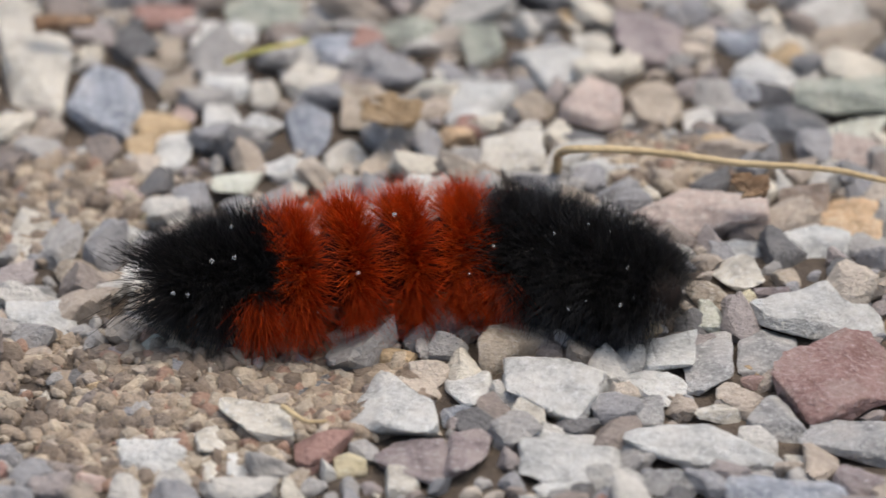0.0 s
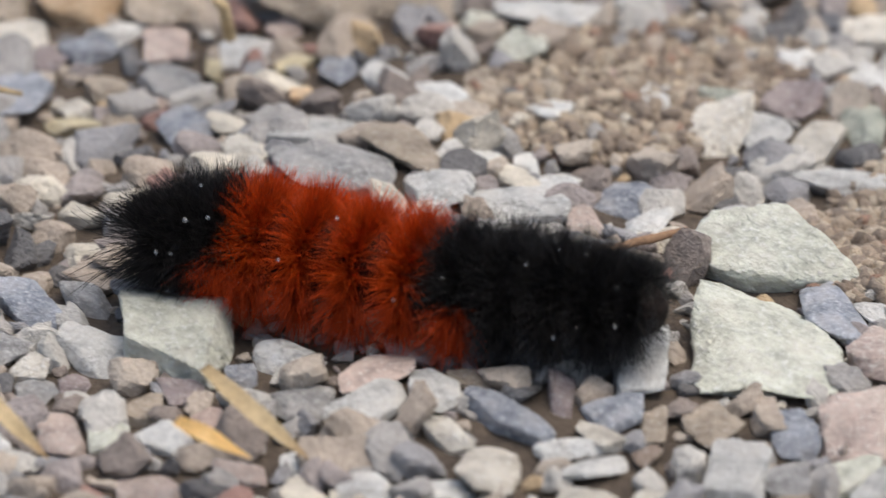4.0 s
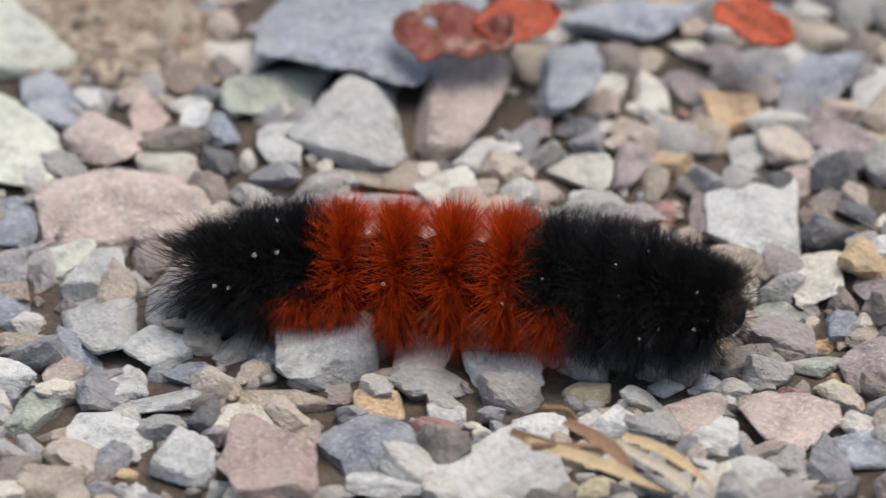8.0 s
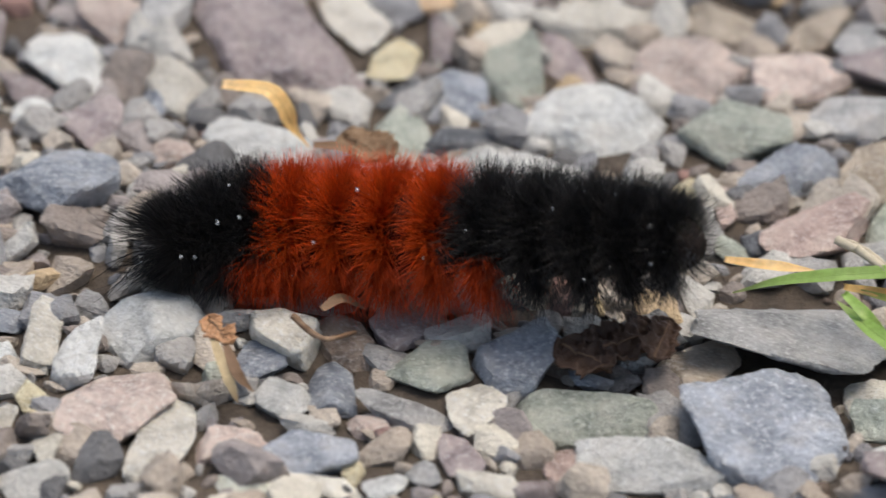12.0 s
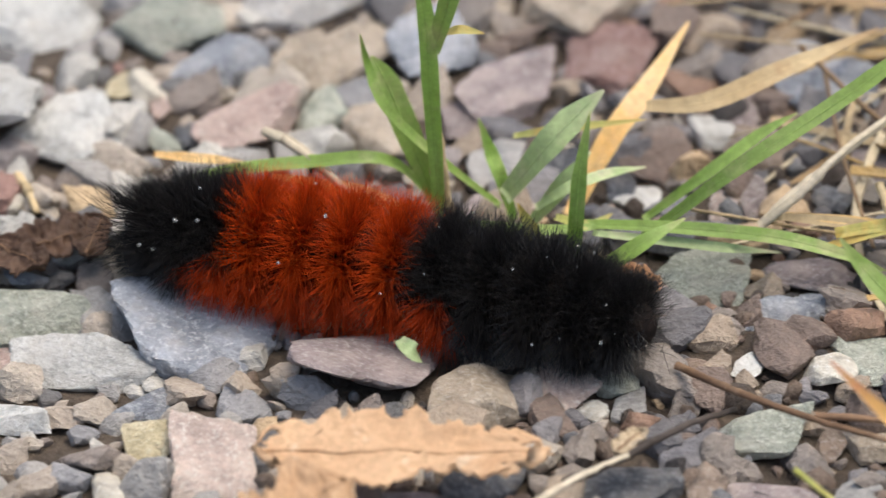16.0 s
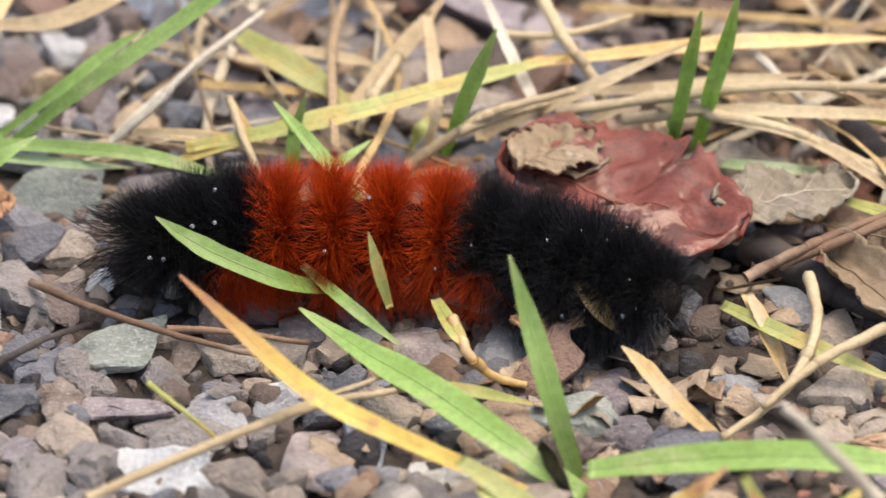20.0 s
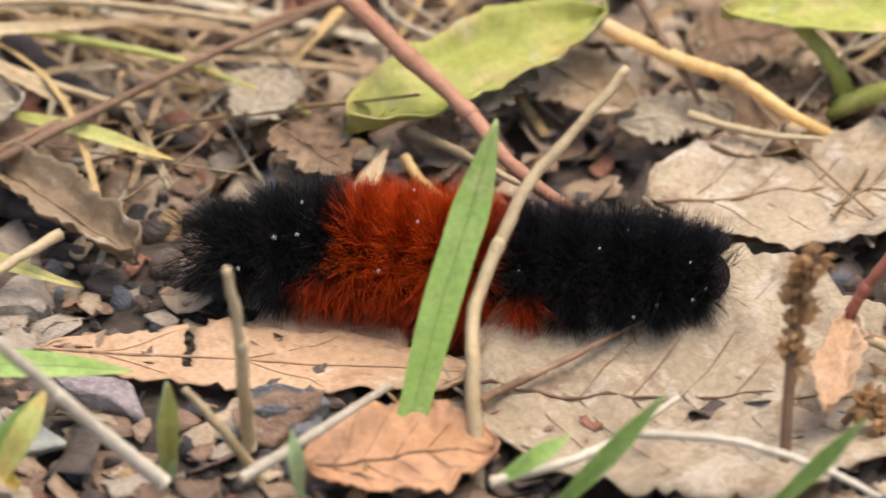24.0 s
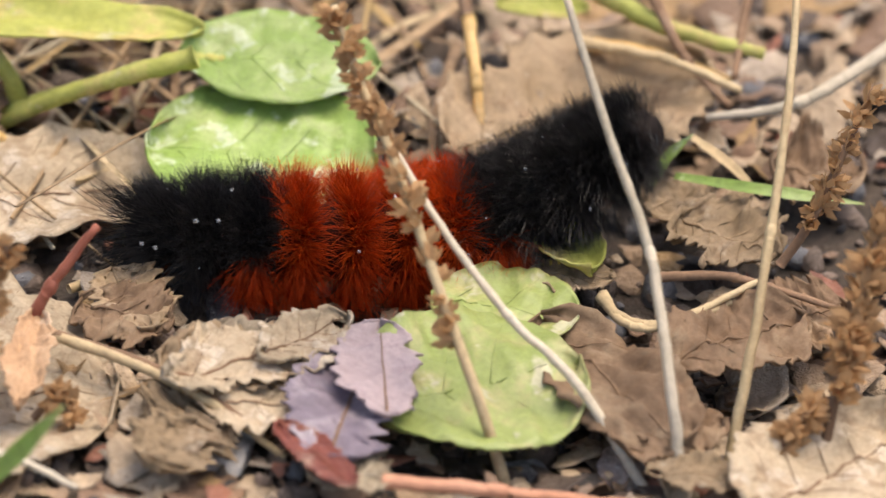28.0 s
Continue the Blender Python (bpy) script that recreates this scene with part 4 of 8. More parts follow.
stone(67.1, -33.0, 2.2, 1.3, 0.8, 280, "salmon", 51)
stone(64.9, -29.5, 1.6, 2.1, 0.8, 280, "purple", 86)
stone(67.0, 32.6, 9.1, 5.3, 2.7, 189, "tan", 44)
stone(62.9, 26.7, 1.5, 1.1, 0.8, 219, "pink", 60)
stone(68.5, 19.4, 2.4, 1.6, 0.8, 69, "blue", 42)
stone(65.2, 21.2, 1.6, 1.8, 0.8, 99, "yellow", 14)
stone(60.8, 23.7, 2.1, 2.2, 1.1, 99, "pale", 18)
stone(61.4, 17.3, 2.1, 1.9, 1.0, 189, "tan", 76)
stone(66.3, 16.3, 1.3, 1.0, 0.8, 99, "orange", 62)
stone(63.6, 5.3, 3.0, 1.7, 0.9, 279, "cream", 52)
stone(68.2, 8.9, 3.6, 1.9, 1.0, 9, "pale", 39)
stone(68.8, -26.7, 2.0, 1.7, 0.8, 40, "blue", 55)
stone(65.0, -43.1, 2.9, 1.8, 0.9, 10, "pink", 78)
stone(75.6, 34.6, 2.5, 2.4, 1.2, 278, "white", 6)
stone(78.1, 28.7, 2.9, 1.5, 0.8, 278, "mint", 4)
stone(83.8, 30.4, 2.6, 4.7, 1.3, 278, "pale", 36)
stone(82.0, 24.7, 3.1, 2.1, 1.1, 278, "mint", 64)
stone(72.2, 19.4, 1.9, 1.6, 0.8, 129, "pale", 44)
stone(77.2, 16.0, 2.3, 1.8, 0.9, 188, "pale", 41)
stone(80.2, 19.3, 2.7, 1.8, 0.9, 98, "tan", 18)
stone(84.9, 18.9, 2.7, 1.5, 0.8, 68, "tan", 57)
stone(86.2, 15.5, 2.6, 1.8, 0.9, 218, "pale", 19)
stone(89.3, 21.7, 1.3, 1.0, 0.8, 68, "salmon", 51)
stone(71.0, 2.8, 5.3, 4.3, 2.2, 129, "grey", 51)
stone(75.5, 6.7, 4.6, 2.4, 1.2, 159, "tan", 83)
stone(80.8, 6.5, 2.6, 1.8, 0.9, 338, "white", 2)
stone(79.0, 1.5, 2.3, 3.0, 1.1, 98, "pale", 84)
stone(84.9, 1.1, 2.2, 4.0, 1.1, 98, "pale", 76)
stone(85.0, 7.2, 1.2, 1.4, 0.8, 38, "pale", 11)
stone(87.5, 5.7, 2.5, 1.4, 0.8, 188, "pale", 51)
stone(84.8, -5.4, 2.1, 3.1, 1.0, 188, "white", 41)
stone(88.5, -19.8, 4.8, 2.5, 1.3, 98, "blue", 84)
stone(87.6, -8.7, 1.2, 1.3, 0.8, 278, "pale", 51)
stone(71.0, -23.3, 2.9, 1.8, 1.6, 159, "white", 49)
stone(73.2, -30.4, 3.0, 2.4, 1.2, 339, "grey", 64)
stone(78.4, -31.2, 4.3, 2.7, 1.4, 39, "pale", 12)
stone(78.6, -26.4, 4.2, 2.3, 1.2, 219, "pink", 51)
stone(83.2, -28.7, 3.2, 1.9, 0.9, 279, "pale", 52)
stone(85.7, -25.5, 1.3, 2.1, 0.8, 278, "tan", 6)
stone(89.3, -27.2, 2.3, 1.6, 0.8, 38, "dark", 3)
stone(89.2, -31.4, 2.6, 4.2, 1.3, 248, "blue", 15)
stone(84.7, -34.3, 2.3, 1.7, 0.9, 188, "cream", 53)
stone(80.4, -41.7, 2.4, 2.1, 1.1, 9, "pale", 78)
stone(86.2, -41.7, 2.6, 1.8, 0.9, 8, "pale", 78)
stone(88.3, -38.0, 2.9, 4.6, 1.4, 8, "cream", 45)
stone(71.6, -43.4, 1.1, 3.0, 0.8, 279, "cream", 63)
stone(75.0, -37.9, 2.9, 1.6, 0.8, 39, "pale", 55)
stone(70.2, -39.5, 2.4, 1.4, 0.8, 9, "pink", 46)
stone(76.0, -42.3, 1.3, 1.3, 0.8, 219, "blue", 4)
stone(89.6, -50.7, 3.6, 2.0, 1.0, 9, "pale", 34)
stone(85.2, -56.9, 3.1, 2.4, 1.2, 99, "cream", 12)
stone(89.0, -55.6, 2.1, 3.4, 1.1, 69, "blue", 85)
stone(73.9, 39.5, 2.1, 1.4, 0.9, 9, "red", 14)
stone(79.4, 37.2, 2.7, 2.8, 1.4, 9, "pink", 21)
stone(80.8, -22.8, 2.2, 1.9, 1.0, 9, "purple", 88)
stone(90.5, 33.5, 1.6, 2.5, 0.8, 97, "pale", 5)
stone(92.8, 19.8, 3.2, 1.6, 0.8, 97, "pale", 18)
stone(90.6, -0.1, 1.6, 3.0, 0.8, 188, "pink", 40)
stone(93.6, 4.6, 2.7, 2.3, 1.1, 67, "blue", 18)
stone(95.0, 0.3, 1.6, 2.8, 0.8, 337, "pale", 64)
stone(90.3, -9.6, 2.2, 3.9, 1.1, 8, "green", 12)
stone(94.3, -13.4, 3.7, 6.6, 1.9, 187, "green", 51)
stone(93.2, -21.9, 2.6, 2.9, 1.3, 218, "pale", 43)
stone(97.1, -22.1, 2.5, 4.4, 1.3, 187, "pale", 62)
stone(92.6, -27.9, 1.3, 3.4, 0.8, 8, "purple", 28)
stone(96.9, -28.8, 2.8, 2.2, 1.1, 218, "blue", 73)
stone(96.1, -32.6, 1.6, 2.2, 0.8, 248, "cream", 36)
stone(94.2, -34.1, 1.4, 2.7, 0.8, 128, "pale", 65)
stone(99.4, -30.7, 1.2, 2.4, 0.8, 188, "tan", 62)
stone(109.1, 32.9, 3.7, 2.0, 1.0, 186, "cream", 75)
stone(103.2, 28.1, 2.8, 1.6, 0.8, 127, "white", 74)
stone(104.2, 21.1, 3.0, 2.1, 1.0, 247, "purple", 41)
stone(108.4, 26.5, 1.6, 2.4, 0.8, 6, "pale", 13)
stone(98.7, 15.0, 3.0, 2.8, 1.4, 187, "cream", 43)
stone(102.0, 16.2, 2.6, 2.8, 1.3, 217, "pale", 51)
stone(106.6, 16.1, 4.6, 2.4, 1.2, 97, "cream", 14)
stone(106.1, -5.3, 6.8, 4.3, 2.1, 157, "mint", 29)
stone(106.5, -19.5, 9.7, 5.4, 1.9, 277, "mint", 9)
stone(110.0, -29.9, 1.9, 2.8, 0.9, 187, "blue", 41)
stone(103.6, -29.9, 2.4, 2.0, 1.0, 127, "tan", 0)
stone(106.6, -35.8, 2.7, 3.9, 1.4, 7, "pale", 33)
stone(109.9, -35.1, 2.8, 1.7, 0.9, 97, "grey", 56)
stone(100.8, -39.9, 1.9, 1.6, 0.8, 37, "cream", 11)
stone(103.5, -38.8, 0.8, 1.0, 0.8, 187, "pale", 6)
stone(95.7, -36.6, 3.8, 1.6, 0.8, 38, "pale", 45)
stone(95.8, -40.4, 3.1, 1.9, 1.0, 38, "cream", 38)
stone(99.4, -34.0, 1.8, 1.2, 0.8, 247, "brown", 51)
stone(96.2, -53.2, 3.7, 7.0, 1.9, 8, "mint", 20)
stone(101.7, -50.5, 3.0, 1.7, 0.8, 98, "cream", 18)
stone(105.9, -52.2, 2.8, 2.6, 1.3, 158, "grey", 7)
stone(109.8, -52.8, 3.1, 1.6, 0.8, 8, "cream", 71)
stone(106.4, -40.6, 3.2, 1.9, 0.9, 278, "pale", 87)
stone(107.5, -46.6, 1.9, 1.5, 0.8, 38, "tan", 89)
stone(101.9, 3.2, 3.3, 1.7, 0.9, 8, "pale", 20)
stone(99.0, 20.0, 2.4, 1.7, 0.9, 8, "green", 49)
stone(102.8, -60.5, 5.7, 2.5, 1.3, 7, "blue", 84)
stone(114.4, 30.6, 4.5, 2.6, 1.3, 96, "blue", 56)
stone(110.9, 25.7, 2.1, 1.6, 0.8, 216, "pale", 0)
stone(115.2, 22.6, 3.6, 3.1, 1.5, 126, "salmon", 85)
stone(110.0, 18.8, 2.3, 3.4, 1.2, 36, "green", 65)
stone(110.0, 9.1, 2.2, 5.0, 1.1, 96, "pale", 15)
stone(115.5, 12.6, 3.6, 2.2, 1.1, 246, "green", 51)
stone(118.3, 18.1, 2.1, 1.3, 0.8, 216, "yellow", 75)
stone(119.3, 0.0, 2.6, 1.9, 0.9, 306, "tan", 71)
stone(110.8, -12.6, 2.8, 4.2, 1.4, 186, "blue", 83)
stone(116.0, -19.3, 3.4, 4.0, 1.7, 6, "pink", 1)
stone(118.3, -15.1, 1.9, 3.5, 1.0, 186, "salmon", 82)
stone(113.5, -11.7, 1.5, 1.7, 0.8, 246, "pale", 51)
stone(117.0, -12.0, 1.6, 1.1, 0.8, 216, "pink", 4)
stone(121.5, -14.4, 1.8, 1.5, 0.8, 276, "cream", 51)
stone(120.9, -21.9, 2.7, 1.5, 0.8, 186, "cream", 81)
stone(117.8, -26.6, 4.8, 6.3, 2.4, 96, "pink", 18)
stone(114.7, -32.7, 3.1, 2.2, 1.1, 216, "mint", 73)
stone(117.2, -34.7, 2.9, 2.9, 1.4, 96, "pale", 5)
stone(123.4, -34.7, 2.3, 1.6, 0.8, 96, "pink", 53)
stone(110.5, -38.1, 2.5, 1.6, 0.8, 337, "tan", 72)
stone(111.3, -49.1, 2.7, 1.7, 0.9, 128, "pale", 39)
stone(110.6, -40.0, 2.6, 1.8, 0.9, 278, "blue", 6)
stone(112.6, -43.9, 2.5, 1.3, 0.8, 188, "tan", 42)
stone(124.3, 14.2, 2.0, 2.9, 1.0, 96, "cream", 85)
stone(122.7, 4.7, 3.6, 2.0, 1.0, 277, "pink", 60)
stone(128.3, -9.7, 6.2, 3.6, 1.8, 36, "green", 8)
stone(124.7, -4.8, 3.3, 2.4, 1.2, 306, "cream", 19)
stone(120.8, -9.5, 2.2, 1.8, 0.9, 157, "brown", 0)
stone(129.0, -17.7, 1.9, 3.6, 1.0, 186, "pale", 44)
stone(124.5, -17.7, 1.5, 2.5, 0.8, 7, "blue", 20)
stone(122.3, -15.3, 1.4, 2.4, 0.8, 187, "pale", 51)
stone(128.9, -44.5, 1.7, 2.6, 0.8, 126, "cream", 66)
stone(117.9, -42.4, 4.7, 2.9, 1.5, 277, "pale", 44)
stone(117.1, -45.9, 2.6, 1.9, 0.9, 277, "blue", 21)
stone(122.2, -44.7, 2.6, 2.6, 1.3, 217, "pale", 44)
stone(125.3, -48.5, 1.8, 1.8, 0.9, 277, "blue", 51)
stone(120.9, -48.8, 1.6, 2.8, 0.8, 7, "pale", 59)
stone(124.1, -52.6, 4.3, 1.6, 0.8, 7, "pale", 84)
stone(117.0, -65.0, 2.1, 2.5, 1.0, 277, "tan", 33)
stone(119.7, -56.4, 3.6, 2.8, 1.4, 127, "pale", 18)
stone(126.3, -60.7, 3.0, 2.8, 1.4, 157, "pale", 32)
stone(129.6, -63.4, 1.4, 1.1, 0.8, 36, "cream", 38)
stone(114.5, -53.9, 2.3, 2.7, 1.2, 6, "green", 70)
stone(130.2, 13.0, 4.0, 5.0, 2.0, 96, "cream", 53)
stone(134.6, 3.4, 16.3, 9.7, 2.7, 96, "blue", 88)
stone(135.5, -16.4, 4.8, 4.4, 2.2, 156, "pale", 40)
stone(141.8, -10.4, 4.5, 8.1, 2.3, 5, "pink", 36)
stone(136.8, -21.6, 2.3, 3.9, 1.1, 276, "tan", 51)
stone(137.1, -25.7, 1.8, 3.5, 0.9, 96, "grey", 3)
stone(144.4, -17.1, 2.6, 2.7, 1.3, 305, "white", 64)
stone(143.1, -23.8, 2.6, 2.3, 1.2, 125, "cream", 40)
stone(139.9, -29.2, 3.2, 1.7, 0.9, 156, "tan", 5)
stone(144.4, -31.9, 3.8, 2.0, 1.0, 35, "pale", 55)
stone(135.7, -46.8, 3.3, 3.6, 2.8, 96, "pale", 40)
stone(131.1, -46.0, 1.4, 1.4, 0.8, 306, "blue", 46)
stone(132.9, -51.8, 1.9, 3.7, 1.0, 276, "tan", 63)
stone(143.0, -44.2, 2.8, 3.6, 1.4, 185, "pink", 73)
stone(147.0, -43.5, 4.4, 1.7, 0.8, 95, "pink", 29)
stone(140.9, -35.0, 1.6, 1.3, 0.8, 65, "red", 30)
stone(133.8, -61.2, 4.9, 4.6, 2.3, 186, "salmon", 7)
stone(140.5, -56.9, 4.1, 2.9, 1.4, 36, "blue", 78)
stone(141.4, -62.3, 1.9, 2.7, 1.0, 95, "pale", 56)
stone(147.2, -1.8, 1.9, 3.8, 1.0, 185, "tan", 52)
stone(149.0, -21.1, 2.2, 1.6, 0.8, 335, "pink", 6)
stone(148.6, -12.4, 1.5, 2.1, 0.8, 155, "purple", 82)
stone(148.8, -46.0, 2.2, 3.3, 1.1, 65, "pale", 85)
stone(149.1, -61.6, 5.3, 3.3, 1.7, 215, "white", 60)
stone(145.1, -52.2, 1.7, 1.4, 0.8, 275, "pale", 56)
stone(144.7, -36.5, 2.2, 2.6, 1.2, 7, "purple", 52)
stone(140.3, -51.1, 2.3, 1.6, 0.9, 6, "orange", 62)
stone(154.4, 4.1, 3.3, 5.5, 1.7, 94, "blue", 88)
stone(150.2, -5.2, 3.3, 6.2, 1.7, 5, "blue", 3)
stone(153.0, -5.6, 2.4, 2.0, 1.0, 64, "cream", 76)
stone(155.9, -0.6, 1.8, 2.1, 0.9, 184, "tan", 51)
stone(156.7, -5.4, 1.7, 3.4, 0.9, 4, "cream", 66)
stone(159.5, -4.5, 4.0, 2.2, 1.1, 334, "purple", 22)
stone(163.5, -7.8, 2.3, 2.8, 1.1, 274, "orange", 86)
stone(161.0, 0.1, 2.0, 2.1, 1.0, 274, "purple", 51)
stone(164.8, -1.2, 3.6, 2.4, 1.2, 244, "grey", 51)
stone(169.0, -3.9, 3.6, 3.2, 1.6, 154, "blue", 43)
stone(165.2, -13.6, 2.0, 3.2, 1.0, 184, "pale", 87)
stone(165.8, -23.4, 5.5, 3.5, 1.7, 94, "pale", 52)
stone(162.6, -22.3, 1.8, 2.9, 0.9, 184, "purple", 7)
stone(169.0, -16.7, 2.4, 1.7, 0.8, 303, "pink", 47)
stone(161.3, -10.6, 3.0, 1.9, 0.9, 94, "tan", 18)
stone(152.3, -18.3, 2.9, 2.6, 1.3, 274, "cream", 51)
stone(155.7, -16.5, 2.1, 3.3, 1.0, 4, "purple", 36)
stone(158.1, -18.7, 2.4, 1.3, 0.8, 274, "tan", 69)
stone(155.4, -11.1, 1.9, 1.3, 0.8, 64, "tan", 62)
stone(157.7, -11.1, 1.3, 1.1, 0.8, 154, "orange", 43)
stone(151.7, -11.8, 2.0, 1.6, 0.8, 185, "dark", 51)
stone(153.3, -21.3, 1.2, 1.6, 0.8, 94, "pale", 18)
stone(168.5, -35.5, 2.5, 1.8, 0.9, 64, "green", 18)
stone(166.0, -32.7, 1.6, 1.2, 0.8, 244, "cream", 15)
stone(163.2, -50.8, 2.8, 3.0, 1.4, 4, "pink", 12)
stone(164.8, -53.8, 2.1, 2.5, 1.0, 4, "pale", 39)
stone(168.7, -60.4, 3.7, 2.0, 1.0, 184, "pale", 6)
stone(158.1, -53.0, 2.3, 2.1, 1.1, 335, "pale", 31)
stone(154.8, -47.3, 2.0, 1.5, 0.8, 185, "yellow", 49)
stone(152.1, -52.7, 1.9, 2.0, 0.9, 95, "pale", 76)
stone(157.1, -61.9, 1.7, 1.6, 0.8, 184, "yellow", 51)
stone(159.5, -62.0, 1.7, 1.4, 0.8, 244, "cream", 72)
stone(160.8, -46.5, 1.1, 1.1, 0.8, 124, "pale", 62)
stone(164.1, -45.9, 0.9, 1.3, 0.8, 274, "pale", 87)
stone(161.8, -68.8, 2.7, 4.3, 1.3, 274, "blue", 86)
stone(153.3, -70.3, 2.2, 2.5, 1.1, 95, "pale", 56)
stone(156.7, -69.2, 2.0, 1.0, 0.8, 274, "cream", 2)
stone(168.3, -67.0, 2.0, 3.0, 1.0, 4, "pale", 71)
stone(168.8, 3.9, 3.2, 2.9, 1.5, 6, "tan", 53)
stone(151.7, -33.2, 4.8, 6.2, 2.5, 7, "mint", 63)
stone(157.5, -32.4, 3.0, 3.6, 1.6, 7, "blue", 70)
stone(173.7, 2.7, 1.7, 2.0, 0.9, 273, "cream", 64)
stone(174.5, -4.8, 2.2, 3.5, 1.1, 3, "white", 78)
stone(171.9, -10.8, 4.4, 2.8, 1.4, 303, "purple", 12)
stone(174.8, -11.5, 2.5, 1.6, 0.8, 303, "yellow", 37)
stone(170.9, -23.3, 1.7, 2.2, 0.8, 184, "brown", 83)
stone(173.9, -22.1, 1.3, 2.5, 0.8, 63, "dark", 61)
stone(171.2, -31.3, 3.4, 2.1, 1.0, 94, "cream", 0)
stone(175.5, -33.0, 3.2, 1.5, 0.8, 273, "purple", 51)
stone(176.2, -28.1, 1.8, 1.5, 0.8, 303, "pale", 7)
stone(172.1, -39.3, 0.8, 1.1, 0.8, 64, "orange", 23)
stone(175.9, -43.1, 3.2, 2.4, 1.2, 93, "purple", 85)
stone(171.7, -41.9, 2.3, 1.6, 0.8, 34, "green", 53)
stone(173.2, -45.7, 1.4, 1.2, 0.8, 124, "yellow", 62)
stone(170.0, -51.0, 4.1, 4.2, 2.1, 244, "pink", 51)
stone(175.9, -51.5, 1.8, 1.6, 0.8, 303, "cream", 12)
stone(175.5, -55.0, 3.1, 2.3, 1.1, 333, "blue", 64)
stone(177.8, -66.8, 5.2, 3.6, 1.8, 93, "pink", 30)
stone(172.4, -66.5, 2.8, 4.5, 1.4, 184, "pale", 7)
stone(181.9, -66.7, 1.3, 1.8, 0.8, 333, "cream", 64)
stone(178.8, -11.1, 4.8, 2.8, 1.4, 123, "purple", 22)
stone(174.3, -3.4, 1.9, 1.6, 0.8, 3, "cream", 38)
stone(179.9, -4.2, 2.5, 3.2, 1.2, 93, "yellow", 18)
stone(188.4, -4.2, 5.1, 3.2, 1.6, 212, "purple", 4)
stone(188.8, -10.6, 3.9, 2.8, 1.4, 93, "pink", 64)
stone(185.6, -17.6, 4.8, 3.4, 1.7, 152, "pale", 83)
stone(183.0, -21.2, 2.2, 2.0, 1.0, 303, "purple", 21)
stone(183.5, -24.6, 2.3, 1.6, 0.8, 183, "white", 6)
stone(188.4, -26.9, 2.8, 2.5, 1.3, 122, "purple", 40)
stone(187.3, -58.7, 2.1, 3.4, 1.8, 182, "white", 30)
stone(185.0, -55.9, 1.9, 3.7, 1.6, 3, "cream", 80)
stone(184.2, -63.6, 1.6, 2.1, 0.8, 183, "yellow", 82)
stone(173.7, -37.0, 1.5, 2.3, 0.9, 1, "blue", 86)
stone(181.4, -53.0, 2.3, 2.0, 1.0, 1, "blue", 45)
stone(181.4, -57.8, 2.0, 1.8, 0.9, 1, "pale", 52)
stone(179.4, -60.0, 3.0, 2.7, 1.4, 1, "purple", 73)
stone(185.3, -36.6, 5.1, 4.3, 2.2, 0, "blue", 29)
stone(195.0, -3.5, 2.6, 1.7, 0.8, 332, "salmon", 18)
stone(192.5, -10.0, 3.2, 5.1, 1.6, 2, "grey", 15)
stone(201.9, -3.5, 1.6, 2.9, 0.8, 242, "blue", 43)
stone(208.2, -1.1, 2.2, 4.6, 1.1, 271, "pale", 44)
stone(202.5, -13.4, 6.5, 8.3, 2.7, 211, "purple", 6)
stone(208.5, -4.0, 1.6, 2.2, 0.8, 271, "tan", 87)
stone(207.5, -9.4, 3.8, 2.1, 1.0, 121, "cream", 0)
stone(193.3, -20.5, 4.0, 3.2, 1.6, 332, "cream", 38)
stone(192.8, -22.8, 1.8, 3.4, 0.9, 2, "blue", 65)
stone(194.0, -30.1, 2.0, 1.6, 0.8, 32, "pink", 18)
stone(196.5, -35.8, 1.9, 2.3, 1.0, 272, "purple", 12)
stone(200.7, -30.5, 5.6, 3.3, 1.7, 331, "pale", 34)
stone(203.5, -38.2, 2.7, 1.8, 0.9, 271, "pink", 41)
stone(202.2, -42.9, 1.7, 2.3, 0.9, 271, "white", 0)
stone(208.6, -36.2, 2.1, 3.8, 1.1, 181, "grey", 53)
stone(204.6, -49.4, 2.7, 4.2, 1.4, 61, "grey", 85)
stone(209.7, -43.3, 2.1, 1.3, 0.8, 331, "green", 19)
stone(203.1, -55.4, 3.7, 2.8, 2.4, 271, "cream", 36)
stone(201.2, -57.9, 2.3, 1.9, 1.0, 91, "blue", 0)
stone(208.0, -55.1, 2.6, 2.9, 1.3, 211, "brown", 6)
stone(206.9, -60.3, 4.1, 2.1, 1.1, 91, "blue", 49)
stone(193.6, -54.0, 4.5, 2.9, 2.4, 32, "pale", 18)
stone(190.5, -64.8, 6.3, 4.0, 2.0, 242, "pink", 85)
stone(202.8, -63.7, 2.6, 2.2, 1.1, 61, "pale", 42)
stone(208.8, -65.7, 1.6, 1.4, 0.8, 301, "pink", 42)
stone(197.9, -59.8, 1.2, 2.2, 0.8, 2, "green", 85)
stone(204.4, -70.2, 3.2, 3.8, 1.6, 271, "blue", 64)
stone(200.7, -74.6, 1.4, 2.5, 0.8, 271, "mint", 19)
stone(205.6, -74.4, 1.8, 3.1, 0.9, 91, "cream", 12)
stone(208.0, -72.7, 1.1, 1.2, 0.8, 181, "yellow", 63)
stone(194.3, -68.4, 2.9, 5.3, 1.4, 1, "cream", 75)
stone(199.0, -68.9, 2.3, 2.9, 1.1, 271, "pink", 79)
stone(210.8, -14.5, 2.3, 3.2, 1.1, 181, "yellow", 51)
stone(214.3, -5.5, 2.1, 1.9, 0.9, 181, "orange", 7)
